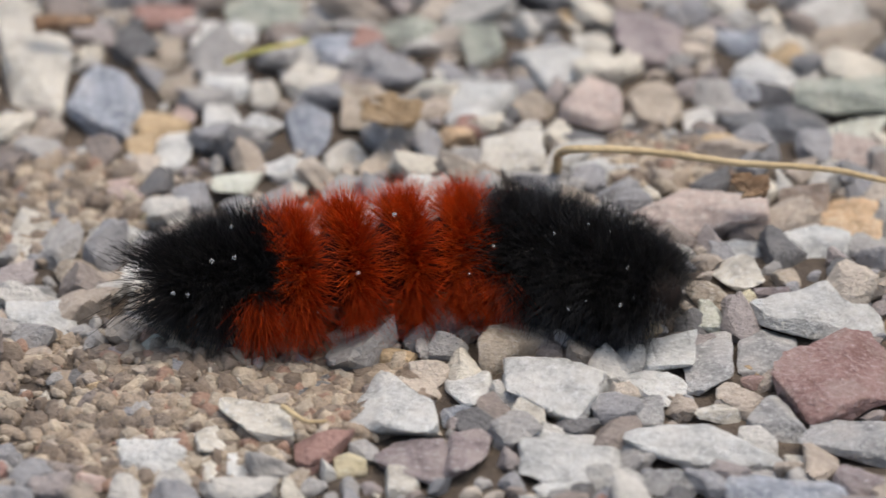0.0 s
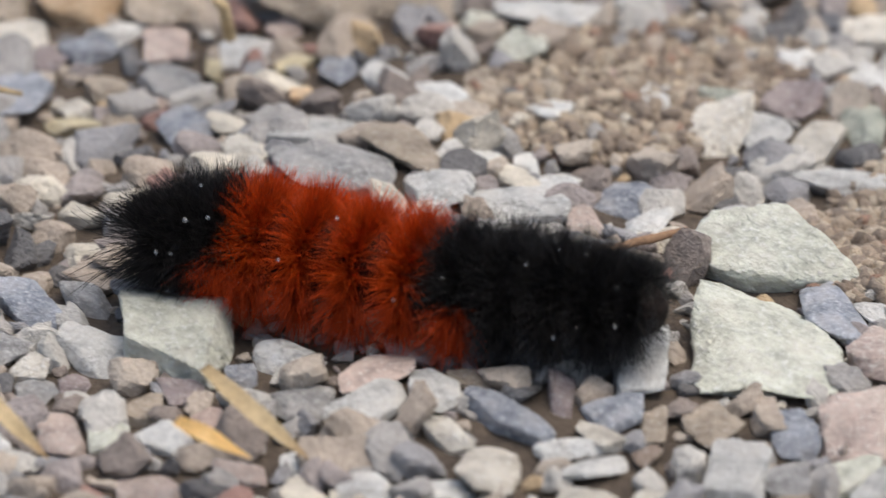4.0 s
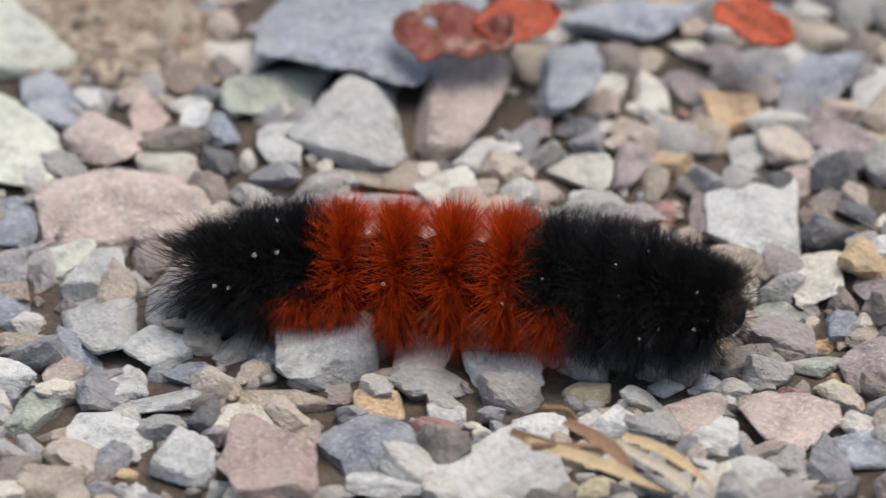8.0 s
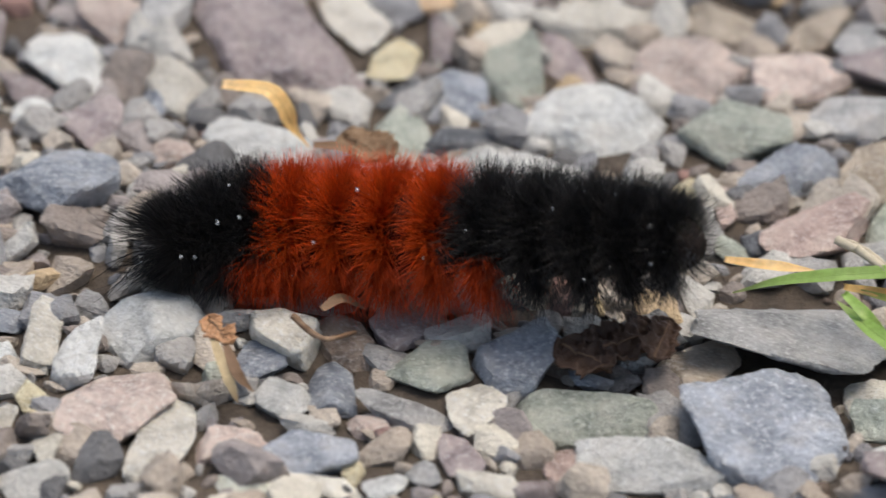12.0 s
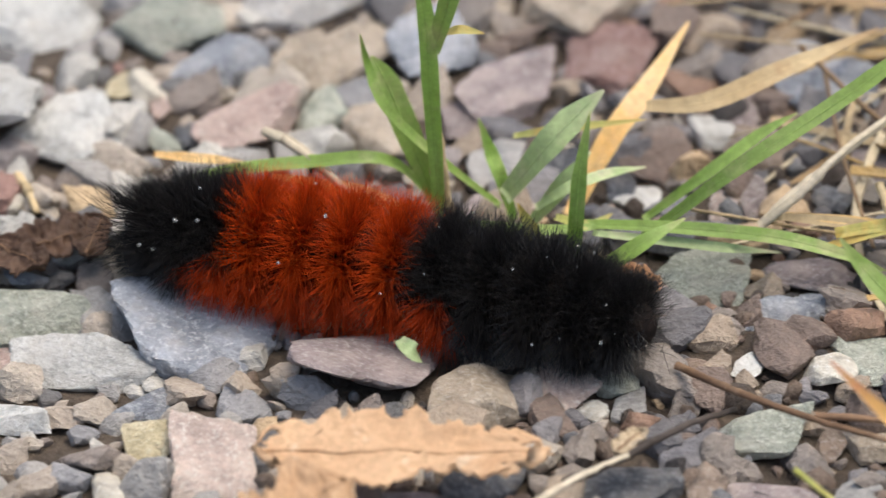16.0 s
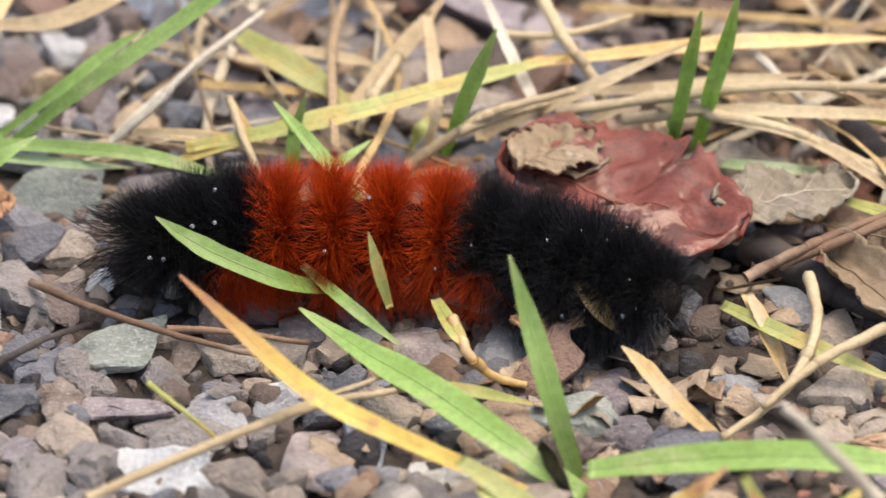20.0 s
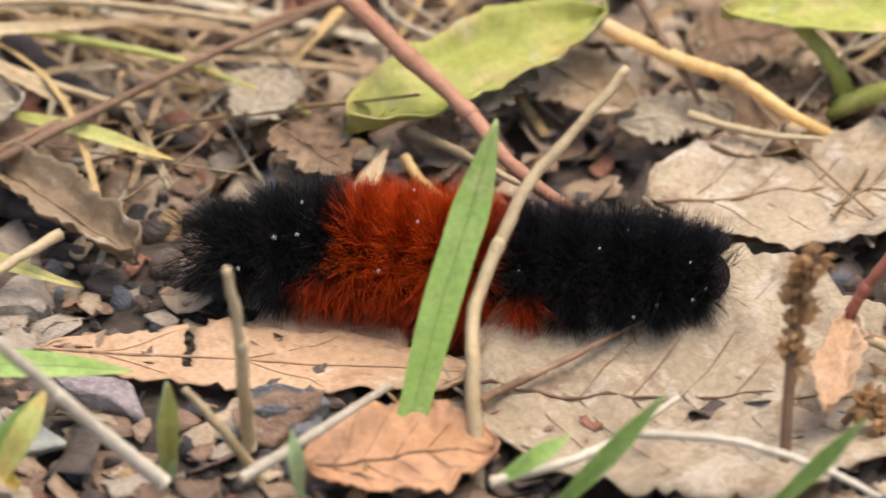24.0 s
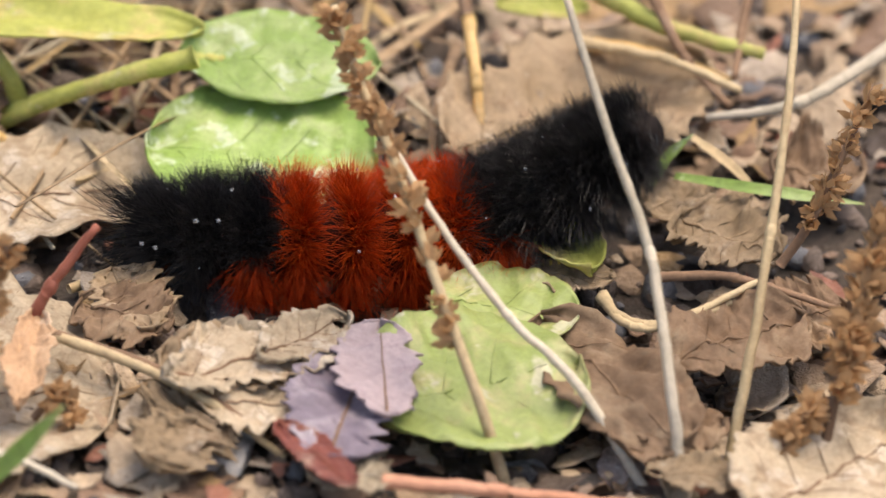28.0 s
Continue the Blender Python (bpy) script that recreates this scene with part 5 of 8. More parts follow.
stone(214.2, -10.9, 1.3, 3.5, 0.8, 1, "purple", 7)
stone(211.2, -19.1, 2.5, 1.5, 0.8, 31, "dark", 84)
stone(211.2, -25.4, 3.1, 3.9, 1.6, 31, "green", 12)
stone(212.9, -41.9, 3.3, 2.2, 1.1, 271, "pink", 43)
stone(211.0, -49.0, 1.9, 2.6, 0.9, 181, "green", 40)
stone(211.7, -53.7, 3.4, 2.3, 1.2, 211, "purple", 76)
stone(213.5, -59.2, 3.4, 2.9, 1.4, 1, "green", 64)
stone(211.7, -64.5, 4.0, 2.2, 1.1, 1, "grey", 26)
stone(211.2, -67.4, 1.5, 1.0, 0.8, 211, "red", 40)
stone(210.4, -74.3, 1.9, 1.5, 0.8, 0, "pale", 12)
stone(213.4, -73.1, 1.3, 1.7, 0.8, 240, "grey", 87)
stone(215.5, -18.9, 3.7, 2.5, 1.2, 90, "blue", 18)
stone(220.4, -17.7, 2.8, 5.5, 1.4, 180, "green", 48)
stone(224.5, -14.6, 1.9, 3.1, 0.9, 239, "purple", 21)
stone(226.9, -8.6, 2.9, 5.6, 1.5, 89, "cream", 85)
stone(227.2, -24.6, 7.6, 3.9, 2.0, 180, "pale", 6)
stone(224.6, -64.1, 3.7, 7.1, 1.8, 270, "green", 79)
stone(229.6, -70.5, 5.6, 2.9, 1.4, 179, "pale", 41)
stone(223.5, -69.6, 2.0, 2.0, 1.0, 120, "salmon", 14)
stone(219.9, -58.1, 3.6, 4.1, 1.8, 120, "blue", 32)
stone(216.8, -64.1, 3.7, 2.4, 1.2, 240, "cream", 51)
stone(215.7, -70.5, 1.9, 2.9, 0.9, 210, "purple", 51)
stone(217.8, -74.3, 2.0, 2.9, 1.0, 90, "cream", 12)
stone(215.7, -57.5, 2.2, 1.2, 0.8, 270, "mint", 86)
stone(223.1, -57.3, 1.7, 1.7, 0.9, 240, "brown", 62)
stone(225.8, -59.5, 1.1, 1.9, 0.8, 300, "blue", 43)
stone(221.5, -73.8, 1.4, 2.6, 0.8, 120, "purple", 28)
stone(218.7, -36.4, 9.2, 8.0, 2.7, 90, "white", 21)
stone(215.0, -77.9, 1.8, 2.3, 0.9, 240, "yellow", 19)
stone(223.8, -77.2, 3.4, 2.1, 1.1, 0, "pale", 23)
stone(216.9, -27.0, 3.6, 1.8, 1.0, 1, "dark", 30)
stone(217.8, -52.5, 2.3, 1.6, 0.9, 1, "brown", 47)
stone(228.5, -41.4, 5.2, 4.0, 2.1, 4, "pale", 64)
stone(234.0, -15.6, 5.0, 4.0, 2.0, 59, "pink", 18)
stone(236.6, -9.7, 3.7, 3.0, 1.5, 299, "tan", 12)
stone(243.9, -10.4, 3.6, 2.4, 1.2, 58, "tan", 57)
stone(242.8, -17.3, 3.3, 4.1, 1.7, 89, "pink", 34)
stone(247.6, -14.0, 5.0, 2.7, 1.3, 268, "grey", 51)
stone(236.8, -26.2, 4.5, 4.3, 2.2, 269, "green", 64)
stone(240.8, -31.4, 3.5, 3.8, 1.7, 269, "blue", 38)
stone(247.1, -30.7, 3.9, 2.2, 1.1, 268, "tan", 10)
stone(242.8, -40.1, 5.0, 3.8, 1.9, 208, "salmon", 87)
stone(233.2, -34.2, 1.4, 1.9, 0.8, 179, "yellow", 51)
stone(235.6, -33.2, 0.9, 1.1, 0.8, 239, "pink", 51)
stone(235.9, -36.8, 1.0, 2.0, 0.8, 179, "salmon", 82)
stone(236.5, -41.6, 1.7, 1.4, 0.8, 299, "green", 21)
stone(238.0, -40.9, 1.9, 1.0, 0.8, 269, "dark", 44)
stone(241.6, -52.9, 9.5, 6.9, 1.9, 359, "grey", 43)
stone(233.5, -57.2, 5.0, 3.3, 1.6, 29, "tan", 3)
stone(238.4, -65.1, 7.1, 6.9, 2.7, 239, "blue", 29)
stone(246.6, -60.9, 2.3, 3.4, 1.1, 358, "cream", 34)
stone(246.7, -70.1, 2.9, 1.5, 0.8, 88, "pale", 86)
stone(234.7, -75.7, 1.7, 3.1, 0.8, 89, "blue", 23)
stone(249.3, -16.7, 3.7, 4.5, 1.8, 268, "purple", 51)
stone(247.3, -23.4, 6.1, 3.2, 1.6, 178, "grey", 61)
stone(249.7, -31.6, 6.9, 3.5, 1.7, 28, "tan", 12)
stone(248.6, -37.5, 3.2, 2.2, 1.1, 208, "green", 65)
stone(249.2, -64.5, 2.6, 4.2, 1.3, 268, "green", 80)
stone(239.2, -85.2, 5.5, 3.1, 1.5, 269, "pink", 33)
stone(234.8, -81.3, 3.1, 2.5, 1.2, 29, "yellow", 55)
stone(231.6, -86.2, 1.4, 2.5, 0.8, 179, "cream", 85)
stone(248.3, -89.5, 1.3, 2.2, 0.8, 118, "pink", 83)
stone(255.0, -17.1, 3.3, 1.9, 0.9, 267, "tan", 56)
stone(256.8, -31.2, 4.6, 3.7, 1.8, 27, "blue", 42)
stone(262.9, -35.5, 5.8, 3.0, 1.5, 207, "purple", 75)
stone(262.5, -24.1, 2.0, 3.3, 1.0, 357, "tan", 37)
stone(263.8, -19.7, 2.9, 1.9, 1.0, 267, "blue", 64)
stone(269.4, -22.2, 6.7, 4.5, 2.2, 237, "tan", 42)
stone(263.2, -15.4, 3.5, 1.8, 0.9, 177, "cream", 45)
stone(267.2, -15.1, 1.6, 1.4, 0.8, 207, "dark", 31)
stone(253.1, -40.8, 3.5, 4.7, 1.7, 358, "tan", 20)
stone(259.4, -39.1, 1.7, 2.3, 0.8, 357, "purple", 17)
stone(261.7, -44.6, 4.1, 2.3, 1.2, 267, "grey", 83)
stone(260.3, -50.7, 2.0, 3.3, 1.0, 177, "purple", 49)
stone(266.9, -47.6, 3.4, 2.9, 1.4, 237, "dark", 87)
stone(255.1, -61.4, 2.7, 1.7, 0.9, 328, "blue", 47)
stone(259.5, -61.8, 2.2, 1.8, 0.9, 207, "green", 76)
stone(257.2, -65.8, 1.7, 2.4, 0.8, 267, "dark", 20)
stone(264.5, -70.5, 3.3, 6.5, 1.6, 267, "tan", 19)
stone(251.3, -72.4, 6.7, 5.9, 1.9, 358, "purple", 43)
stone(258.3, -78.0, 5.0, 2.8, 2.4, 207, "tan", 74)
stone(265.1, -75.9, 2.8, 2.6, 1.3, 117, "pink", 0)
stone(269.5, -74.6, 2.3, 1.6, 0.8, 267, "green", 7)
stone(267.4, -78.5, 1.5, 1.4, 0.8, 237, "cream", 42)
stone(253.6, -90.5, 1.5, 3.5, 0.8, 268, "purple", 63)
stone(259.5, -87.5, 5.0, 2.7, 1.4, 28, "dark", 8)
stone(269.0, -96.0, 3.1, 1.7, 0.8, 297, "brown", 2)
stone(257.7, -94.3, 2.5, 3.2, 1.2, 88, "tan", 0)
stone(261.2, -97.6, 2.6, 1.8, 0.9, 297, "grey", 85)
stone(269.1, -90.2, 4.1, 2.8, 1.4, 357, "dark", 51)
stone(271.9, -30.5, 4.4, 5.1, 2.2, 177, "red", 73)
stone(273.8, -20.3, 5.4, 2.7, 1.4, 266, "tan", 44)
stone(272.1, -50.0, 1.8, 2.1, 0.9, 267, "white", 51)
stone(270.5, -77.6, 1.7, 2.3, 0.8, 147, "grey", 82)
stone(270.0, -66.3, 2.5, 2.6, 1.2, 267, "tan", 51)
stone(288.7, -37.1, 5.6, 3.9, 1.9, 176, "blue", 7)
stone(278.5, -43.1, 3.1, 2.2, 1.1, 87, "white", 3)
stone(280.5, -41.1, 3.4, 1.8, 0.9, 267, "purple", 44)
stone(285.7, -45.3, 2.3, 1.8, 0.9, 266, "cream", 64)
stone(278.6, -53.7, 1.6, 2.0, 0.8, 357, "pink", 42)
stone(281.0, -53.8, 2.3, 1.8, 0.9, 237, "purple", 35)
stone(287.3, -53.8, 1.9, 1.6, 0.8, 56, "dark", 56)
stone(287.6, -48.3, 1.1, 1.8, 0.8, 206, "pink", 8)
stone(271.5, -47.4, 1.5, 2.8, 0.8, 177, "dark", 10)
stone(284.0, -66.7, 2.4, 4.7, 1.2, 266, "blue", 47)
stone(285.5, -62.8, 2.6, 4.0, 1.3, 86, "purple", 61)
stone(288.8, -73.3, 4.2, 2.2, 1.1, 296, "green", 19)
stone(285.1, -74.5, 2.7, 2.2, 1.1, 356, "cream", 6)
stone(279.4, -73.6, 1.4, 1.8, 0.8, 176, "white", 51)
stone(279.2, -81.5, 4.2, 2.8, 1.4, 176, "green", 30)
stone(288.0, -83.1, 2.4, 2.6, 1.2, 86, "tan", 3)
stone(279.4, -89.2, 2.0, 4.7, 1.0, 86, "purple", 30)
stone(270.2, -88.8, 2.0, 3.8, 1.0, 87, "dark", 83)
stone(275.4, -89.2, 1.9, 3.8, 1.0, 357, "brown", 37)
stone(284.7, -82.2, 1.6, 2.6, 0.8, 356, "brown", 36)
stone(281.1, -98.5, 4.9, 2.5, 1.2, 176, "pale", 0)
stone(275.3, -97.3, 2.0, 1.7, 0.9, 176, "brown", 6)
stone(272.2, -95.2, 2.5, 1.8, 0.9, 57, "purple", 30)
stone(282.3, -47.5, 3.1, 2.7, 1.4, -3, "brown", 30)
stone(286.4, -90.8, 2.7, 2.6, 1.3, -3, "grey", 52)
stone(276.4, -57.7, 4.1, 2.3, 1.2, -3, "dark", 11)
stone(275.8, -61.8, 5.1, 3.2, 1.6, -6, "green", 19)
stone(296.0, -37.6, 3.6, 2.5, 1.2, 266, "pink", 60)
stone(293.7, -42.6, 4.0, 2.6, 1.3, 356, "pale", 12)
stone(290.7, -49.6, 2.4, 1.9, 1.0, 116, "purple", 0)
stone(292.7, -53.3, 2.1, 3.2, 1.0, 176, "purple", 82)
stone(298.8, -34.2, 4.3, 1.7, 0.8, 85, "tan", 76)
stone(292.5, -70.0, 2.0, 2.2, 1.0, 266, "purple", 3)
stone(293.5, -75.2, 2.4, 1.3, 0.8, 295, "tan", 56)
stone(291.7, -88.3, 2.0, 1.6, 0.8, 86, "pale", 34)
stone(294.1, -79.9, 2.2, 2.1, 1.0, 175, "purple", 44)
stone(306.9, -76.3, 3.6, 6.1, 1.8, 355, "grey", 43)
stone(308.3, -84.9, 2.2, 4.1, 1.1, 354, "grey", 64)
stone(303.0, -84.6, 3.5, 2.9, 1.4, 85, "pink", 61)
stone(297.5, -95.5, 2.1, 3.1, 1.0, 355, "blue", 28)
stone(292.7, -97.1, 2.9, 5.4, 1.5, 176, "pink", 55)
stone(300.4, -79.4, 3.1, 1.6, 0.8, 205, "grey", 67)
stone(303.0, -99.9, 2.0, 2.9, 1.0, 85, "cream", 56)
stone(299.7, -100.4, 1.2, 1.2, 0.8, 295, "tan", 87)
stone(304.4, -94.1, 1.9, 2.8, 1.0, 85, "dark", 55)
stone(291.1, -90.6, 1.8, 1.9, 0.9, 115, "grey", 0)
stone(300.7, -39.9, 3.7, 2.7, 1.4, -3, "blue", 78)
stone(316.0, -82.1, 2.5, 2.2, 1.1, 84, "dark", 56)
stone(313.8, -88.0, 3.1, 1.5, 0.8, 204, "dark", 4)
stone(312.7, -94.1, 2.5, 3.6, 1.3, 84, "green", 85)
stone(315.8, -90.0, 1.7, 3.0, 0.9, 174, "purple", 44)
stone(325.9, -91.4, 2.3, 1.7, 0.9, 203, "grey", 67)
stone(314.1, -41.9, 8.7, 2.9, 1.5, -6, "purple", 25)
stone(319.5, -109.2, 3.0, 2.7, 1.4, -8, "dark", 13)
stone(329.8, -109.3, 3.7, 2.9, 1.5, -8, "green", 20)
stone(316.8, -96.0, 2.3, 1.9, 1.0, -8, "purple", 34)
stone(330.7, -82.7, 2.9, 2.4, 1.2, 173, "grey", 53)
stone(331.8, -71.0, 1.3, 2.4, 0.8, 263, "purple", 64)
stone(333.0, -91.8, 3.3, 2.6, 1.3, -6, "tan", 68)
stone(336.5, -106.2, 3.7, 3.2, 1.7, -8, "purple", 27)
stone(348.9, -110.0, 4.0, 3.2, 1.7, -8, "dark", 48)
stone(351.5, -72.6, 1.3, 1.3, 0.9, -8, "dark", 41)
stone(354.5, -81.0, 1.8, 2.0, 0.9, -13, "blue", 76)
stone(362.2, -82.2, 2.1, 2.0, 1.0, -13, "dark", 83)
stone(351.7, -92.9, 2.0, 2.0, 1.0, -13, "dark", 0)
stone(401.8, -129.6, 3.2, 3.5, 1.7, -13, "grey", 55)
stone(405.8, -81.8, 2.1, 2.0, 1.1, -13, "dark", 62)
stone(408.3, -110.1, 2.8, 2.0, 1.0, -13, "dark", 69)
stone(406.1, -80.9, 2.3, 2.7, 1.2, -19, "dark", 21)
stone(395.0, -119.6, 1.5, 1.9, 0.9, -19, "dark", 49)
stone(428.1, -89.2, 1.8, 2.0, 0.9, -19, "dark", 14)
stone(410.8, -80.3, 2.1, 2.0, 1.1, -19, "red", 28)
stone(423.0, -134.6, 2.2, 1.6, 0.9, -19, "dark", 35)
stone(430.2, -84.1, 2.1, 2.7, 1.1, -19, "tan", 7)
stone(430.0, -135.8, 2.7, 2.9, 1.4, -19, "pink", 42)
stone(433.3, -88.8, 1.8, 2.0, 0.9, -19, "blue", 56)


# ---- grass, straws, twigs and leaves ----
stalk("straw", 0.8, (15.5, 8.4, -0.2), (18.0, 0.5, 6.0), (23.4, 1.5, 6.0), (30.9, 1.2, 6.0), (38.3, 3.3, 5.0), (45.6, 8.7, 0.8))
stalk("brown", 1.6, (-28.4, 17.6, 3.0), (-23.7, 19.0, 3.0), name="twig", group="twigs")
stalk("yellow_green", 0.6, (-13.1, 18.5, 0.8), (-10.0, 16.8, 3.0), (-6.7, 19.2, 3.0))
leaf("tan_leaf", 2.0, 10.3, 2.2, 5.0, 4.2, -34, 4, tooth=0.15, holes=0.12, torn=0.6, tip=0.5, wave=1.5, veins=0)
leaf("brown_leaf", 31.9, 1.3, 4.0, 3.2, 2.9, -34, 4, tooth=0.15, holes=0.12, torn=0.75, tip=0.5, wave=1.5)
stalk("straw", 0.5, (3.9, -32.8, 0.8), (6.0, -34.5, 0.8), (7.6, -34.2, 0.8))
stalk("straw", 1, (59.9, 20.1, 0.8), (60.0, 17.0, 5.0), (59.3, 17.6, 6.0), (60.4, 25.0, 5.0), (60.4, 32.1, 3.0))
stalk("brown", 1.1, (86.6, -10.5, 0.8), (91.1, -12.7, 3.0), (93.8, -11.0, 3.0), (98.5, -3.7, 0.8), name="twig", group="twigs")
blade("straw", 1.5, (50.4, -38.9, 4.0), (54.2, -43.9, 4.0), (57.3, -44.0, 0.8))
blade("straw", 1.3, (43.7, -44.5, 4.0), (47.4, -45.3, 4.0), (51.4, -44.6, 3.0))
blade("straw", 1.7, (67.1, -34.7, 4.0), (71.3, -39.8, 4.0), (75.8, -40.9, 0.8))
blade("orange", 1.6, (66.4, -42.4, 4.0), (69.1, -44.2, 4.0), (71.8, -41.6, 0.8))
stalk("straw", 1, (87.1, 39.8, 0.8), (90.1, 33.8, 3.0), (93.1, 35.1, 0.8))
blade("straw", 1.4, (90.0, -50.6, 4.0), (97.1, -51.0, 4.0), (103.4, -51.6, 4.0), (111.9, -52.9, 3.0))
stalk("straw", 1.2, (86.0, -53.3, 4.0), (97.3, -52.0, 4.0), (106.0, -52.3, 4.0), (111.4, -52.0, 3.0))
leaf("red_leaf", 141.6, -8.2, 4.6, 9.5, 7.0, -14, 4, tooth=0.12, holes=0.12, torn=0.5, tip=0.5, wave=1.5)
leaf("crimson_leaf", 146.4, -5.6, 4.4, 7.0, 5.0, 40, 6, tooth=0.12, torn=0.45, tip=0.45)
leaf("crimson_leaf", 164.6, -3.8, 4.0, 7.9, 4.0, -45, 4, tooth=0.12, torn=0.45, tip=0.45)
blade("brown", 1.2, (150.8, -62.3, 4.0), (154.9, -64.6, 4.0), (159.1, -65.2, 3.0))
blade("straw", 1.2, (151.9, -63.4, 4.0), (157.5, -65.9, 4.0), (162.6, -67.9, 3.0))
blade("brown", 1.3, (154.6, -60.6, 4.0), (158.1, -63.7, 4.0), (160.4, -66.4, 3.0))
blade("straw", 1, (158.8, -62.1, 4.0), (162.3, -64.1, 4.0), (165.8, -66.8, 3.0))
blade("pale_straw", 1, (158.1, -62.9, 4.0), (162.9, -67.0, 4.0), (164.7, -68.5, 3.0))
stalk("brown", 0.7, (152.4, -64.1, 4.0), (156.5, -63.8, 4.0), (160.9, -62.7, 3.0), name="twig", group="twigs")
stalk("brown", 0.6, (152.8, -59.0, 4.0), (154.5, -59.1, 4.0), (155.3, -59.0, 3.0), name="twig", group="twigs")
stalk("pink_stem", 1, (206.3, -38.1, 3.0), (205.7, -43.6, 3.0), (205.4, -45.2, 0.8), name="plant_stem", group="plant stems")
blade("orange", 1.6, (197.7, -32.4, 7.0), (201.0, -33.0, 7.0), (202.3, -33.5, 6.0), (203.1, -33.5, 4.0), (204.4, -31.7, 0.8))
stalk("straw", 0.9, (225.0, -47.4, -0.2), (225.8, -49.3, -0.2), (226.5, -51.7, -0.7))
blade("straw", 1, (197.7, -62.4, 4.0), (198.7, -65.3, 3.0), (199.6, -66.1, 0.8))
blade("brown", 1, (198.6, -63.0, 4.0), (199.5, -65.3, 3.0), (200.7, -64.6, 0.8))
leaf("orange_leaf", 198.1, -61.3, 4.0, 3.5, 2.2, -62, 4, tooth=0.15, holes=0.12, torn=0.75, tip=0.5, wave=1.5)
blade("brown", 0.9, (204.7, -36.1, 4.0), (206.6, -36.3, 4.0), (208.7, -36.1, 3.0))
blade("brown", 1, (205.6, -56.9, 3.0), (207.1, -55.4, 3.0), (208.9, -53.6, 0.8))
stalk("brown", 0.6, (203.5, -57.8, 3.0), (205.7, -60.7, 3.0), (208.1, -56.6, 0.8), name="twig", group="twigs")
leaf("umber_leaf", 227.8, -57.4, 0.6, 6.5, 4.8, 30, 8, tooth=0.15, holes=0.1, torn=0.7, tip=0.5, wave=2.2, veins=0)
leaf("umber_leaf", 225.2, -59.4, 0.8, 4.8, 3.6, -40, 12, tooth=0.15, torn=0.7, tip=0.5, wave=2.2, veins=0)
leaf("umber_leaf", 230.8, -58.2, 1.6, 5.2, 2.6, 75, 20, tooth=0.15, torn=0.6, tip=0.5, wave=2.2, veins=0)
blade("green", 1.5, (251.2, -67.3, 4.0), (248.4, -63.3, 4.0), (246.0, -60.0, 4.0), (243.8, -55.0, 3.0))
blade("yellow_green", 0.8, (245.6, -53.7, 3.0), (250.4, -55.9, 3.0), (255.0, -55.2, 0.8))
blade("orange", 0.8, (247.1, -53.7, 3.0), (251.3, -55.1, 3.0), (255.9, -55.6, 0.8))
stalk("pale_straw", 0.7, (245.2, -52.3, 6.0), (249.1, -55.1, 4.0), (254.9, -60.1, -0.2), name="plant_stem", group="plant stems")
leaf("olive_leaf", 252.7, -65.9, 3.0, 3.6, 3.2, 30, 4, tooth=0.06, tip=0.6, curl=0.3, veins=3)
blade("green", 1.3, (256.9, -50.9, -1.2), (253.1, -54.1, 5.0), (247.0, -54.1, 5.0), (240.2, -53.7, 4.0), (236.2, -50.8, 0.8))
blade("green", 1.6, (256.9, -59.4, 3.0), (256.3, -59.1, 14.0), (255.8, -59.1, 22.0), (254.3, -60.9, 32.0))
blade("green", 2, (256.5, -58.8, 18.0), (257.8, -60.0, 24.0), (258.9, -60.9, 29.0), (260.0, -59.5, 32.0))
stalk("straw", 1.6, (257.8, -56.3, -2.2), (256.9, -58.5, 7.0), (256.2, -58.4, 14.0))
blade("yellow_green", 0.9, (257.2, -58.0, 19.0), (258.5, -59.0, 20.0), (260.3, -58.1, 19.0))
blade("green", 2.4, (257.1, -51.7, -1.2), (255.0, -53.2, 6.0), (253.1, -52.3, 11.0), (252.0, -51.8, 13.0))
blade("green", 1, (261.9, -53.3, -0.2), (257.0, -55.5, 6.0), (253.1, -56.1, 11.0), (251.7, -54.5, 14.0), (251.1, -54.8, 17.0))
blade("pale_green", 2.7, (261.9, -56.5, 3.0), (265.0, -57.2, 8.0), (267.1, -56.4, 10.0), (269.4, -55.7, 12.0))
blade("pale_green", 1.8, (263.9, -55.6, -0.2), (265.9, -57.3, 4.0), (268.4, -56.5, 7.0))
blade("green", 1.4, (266.0, -64.6, -2.2), (266.7, -65.5, 5.0), (267.1, -65.4, 11.0), (267.9, -64.3, 16.0))
blade("green", 1.3, (263.0, -53.8, -2.2), (261.7, -55.7, 4.0), (260.9, -54.8, 6.0), (260.0, -54.7, 9.0))
blade("green", 1.6, (266.1, -63.9, -2.2), (268.3, -67.0, 3.0), (271.9, -67.1, 6.0), (275.0, -65.6, 7.0))
blade("green", 1.2, (256.2, -61.5, 0.8), (259.2, -63.7, 3.0), (262.2, -62.8, 3.0), (263.7, -58.9, 0.8))
blade("green", 1.1, (254.9, -57.6, 0.8), (259.0, -60.2, 3.0), (265.3, -61.0, 3.0), (272.4, -60.1, 3.0))
blade("pale_green", 1.1, (264.2, -58.0, 3.0), (266.6, -58.4, 5.0), (269.7, -56.6, 5.0), (272.7, -54.4, 4.0))
blade("yellow_green", 1.6, (263.7, -60.9, -2.2), (263.8, -64.0, 4.0), (262.5, -64.6, 8.0))
blade("yellow_green", 0.9, (262.8, -51.3, 5.0), (266.4, -53.4, 7.0), (272.7, -53.9, 8.0))
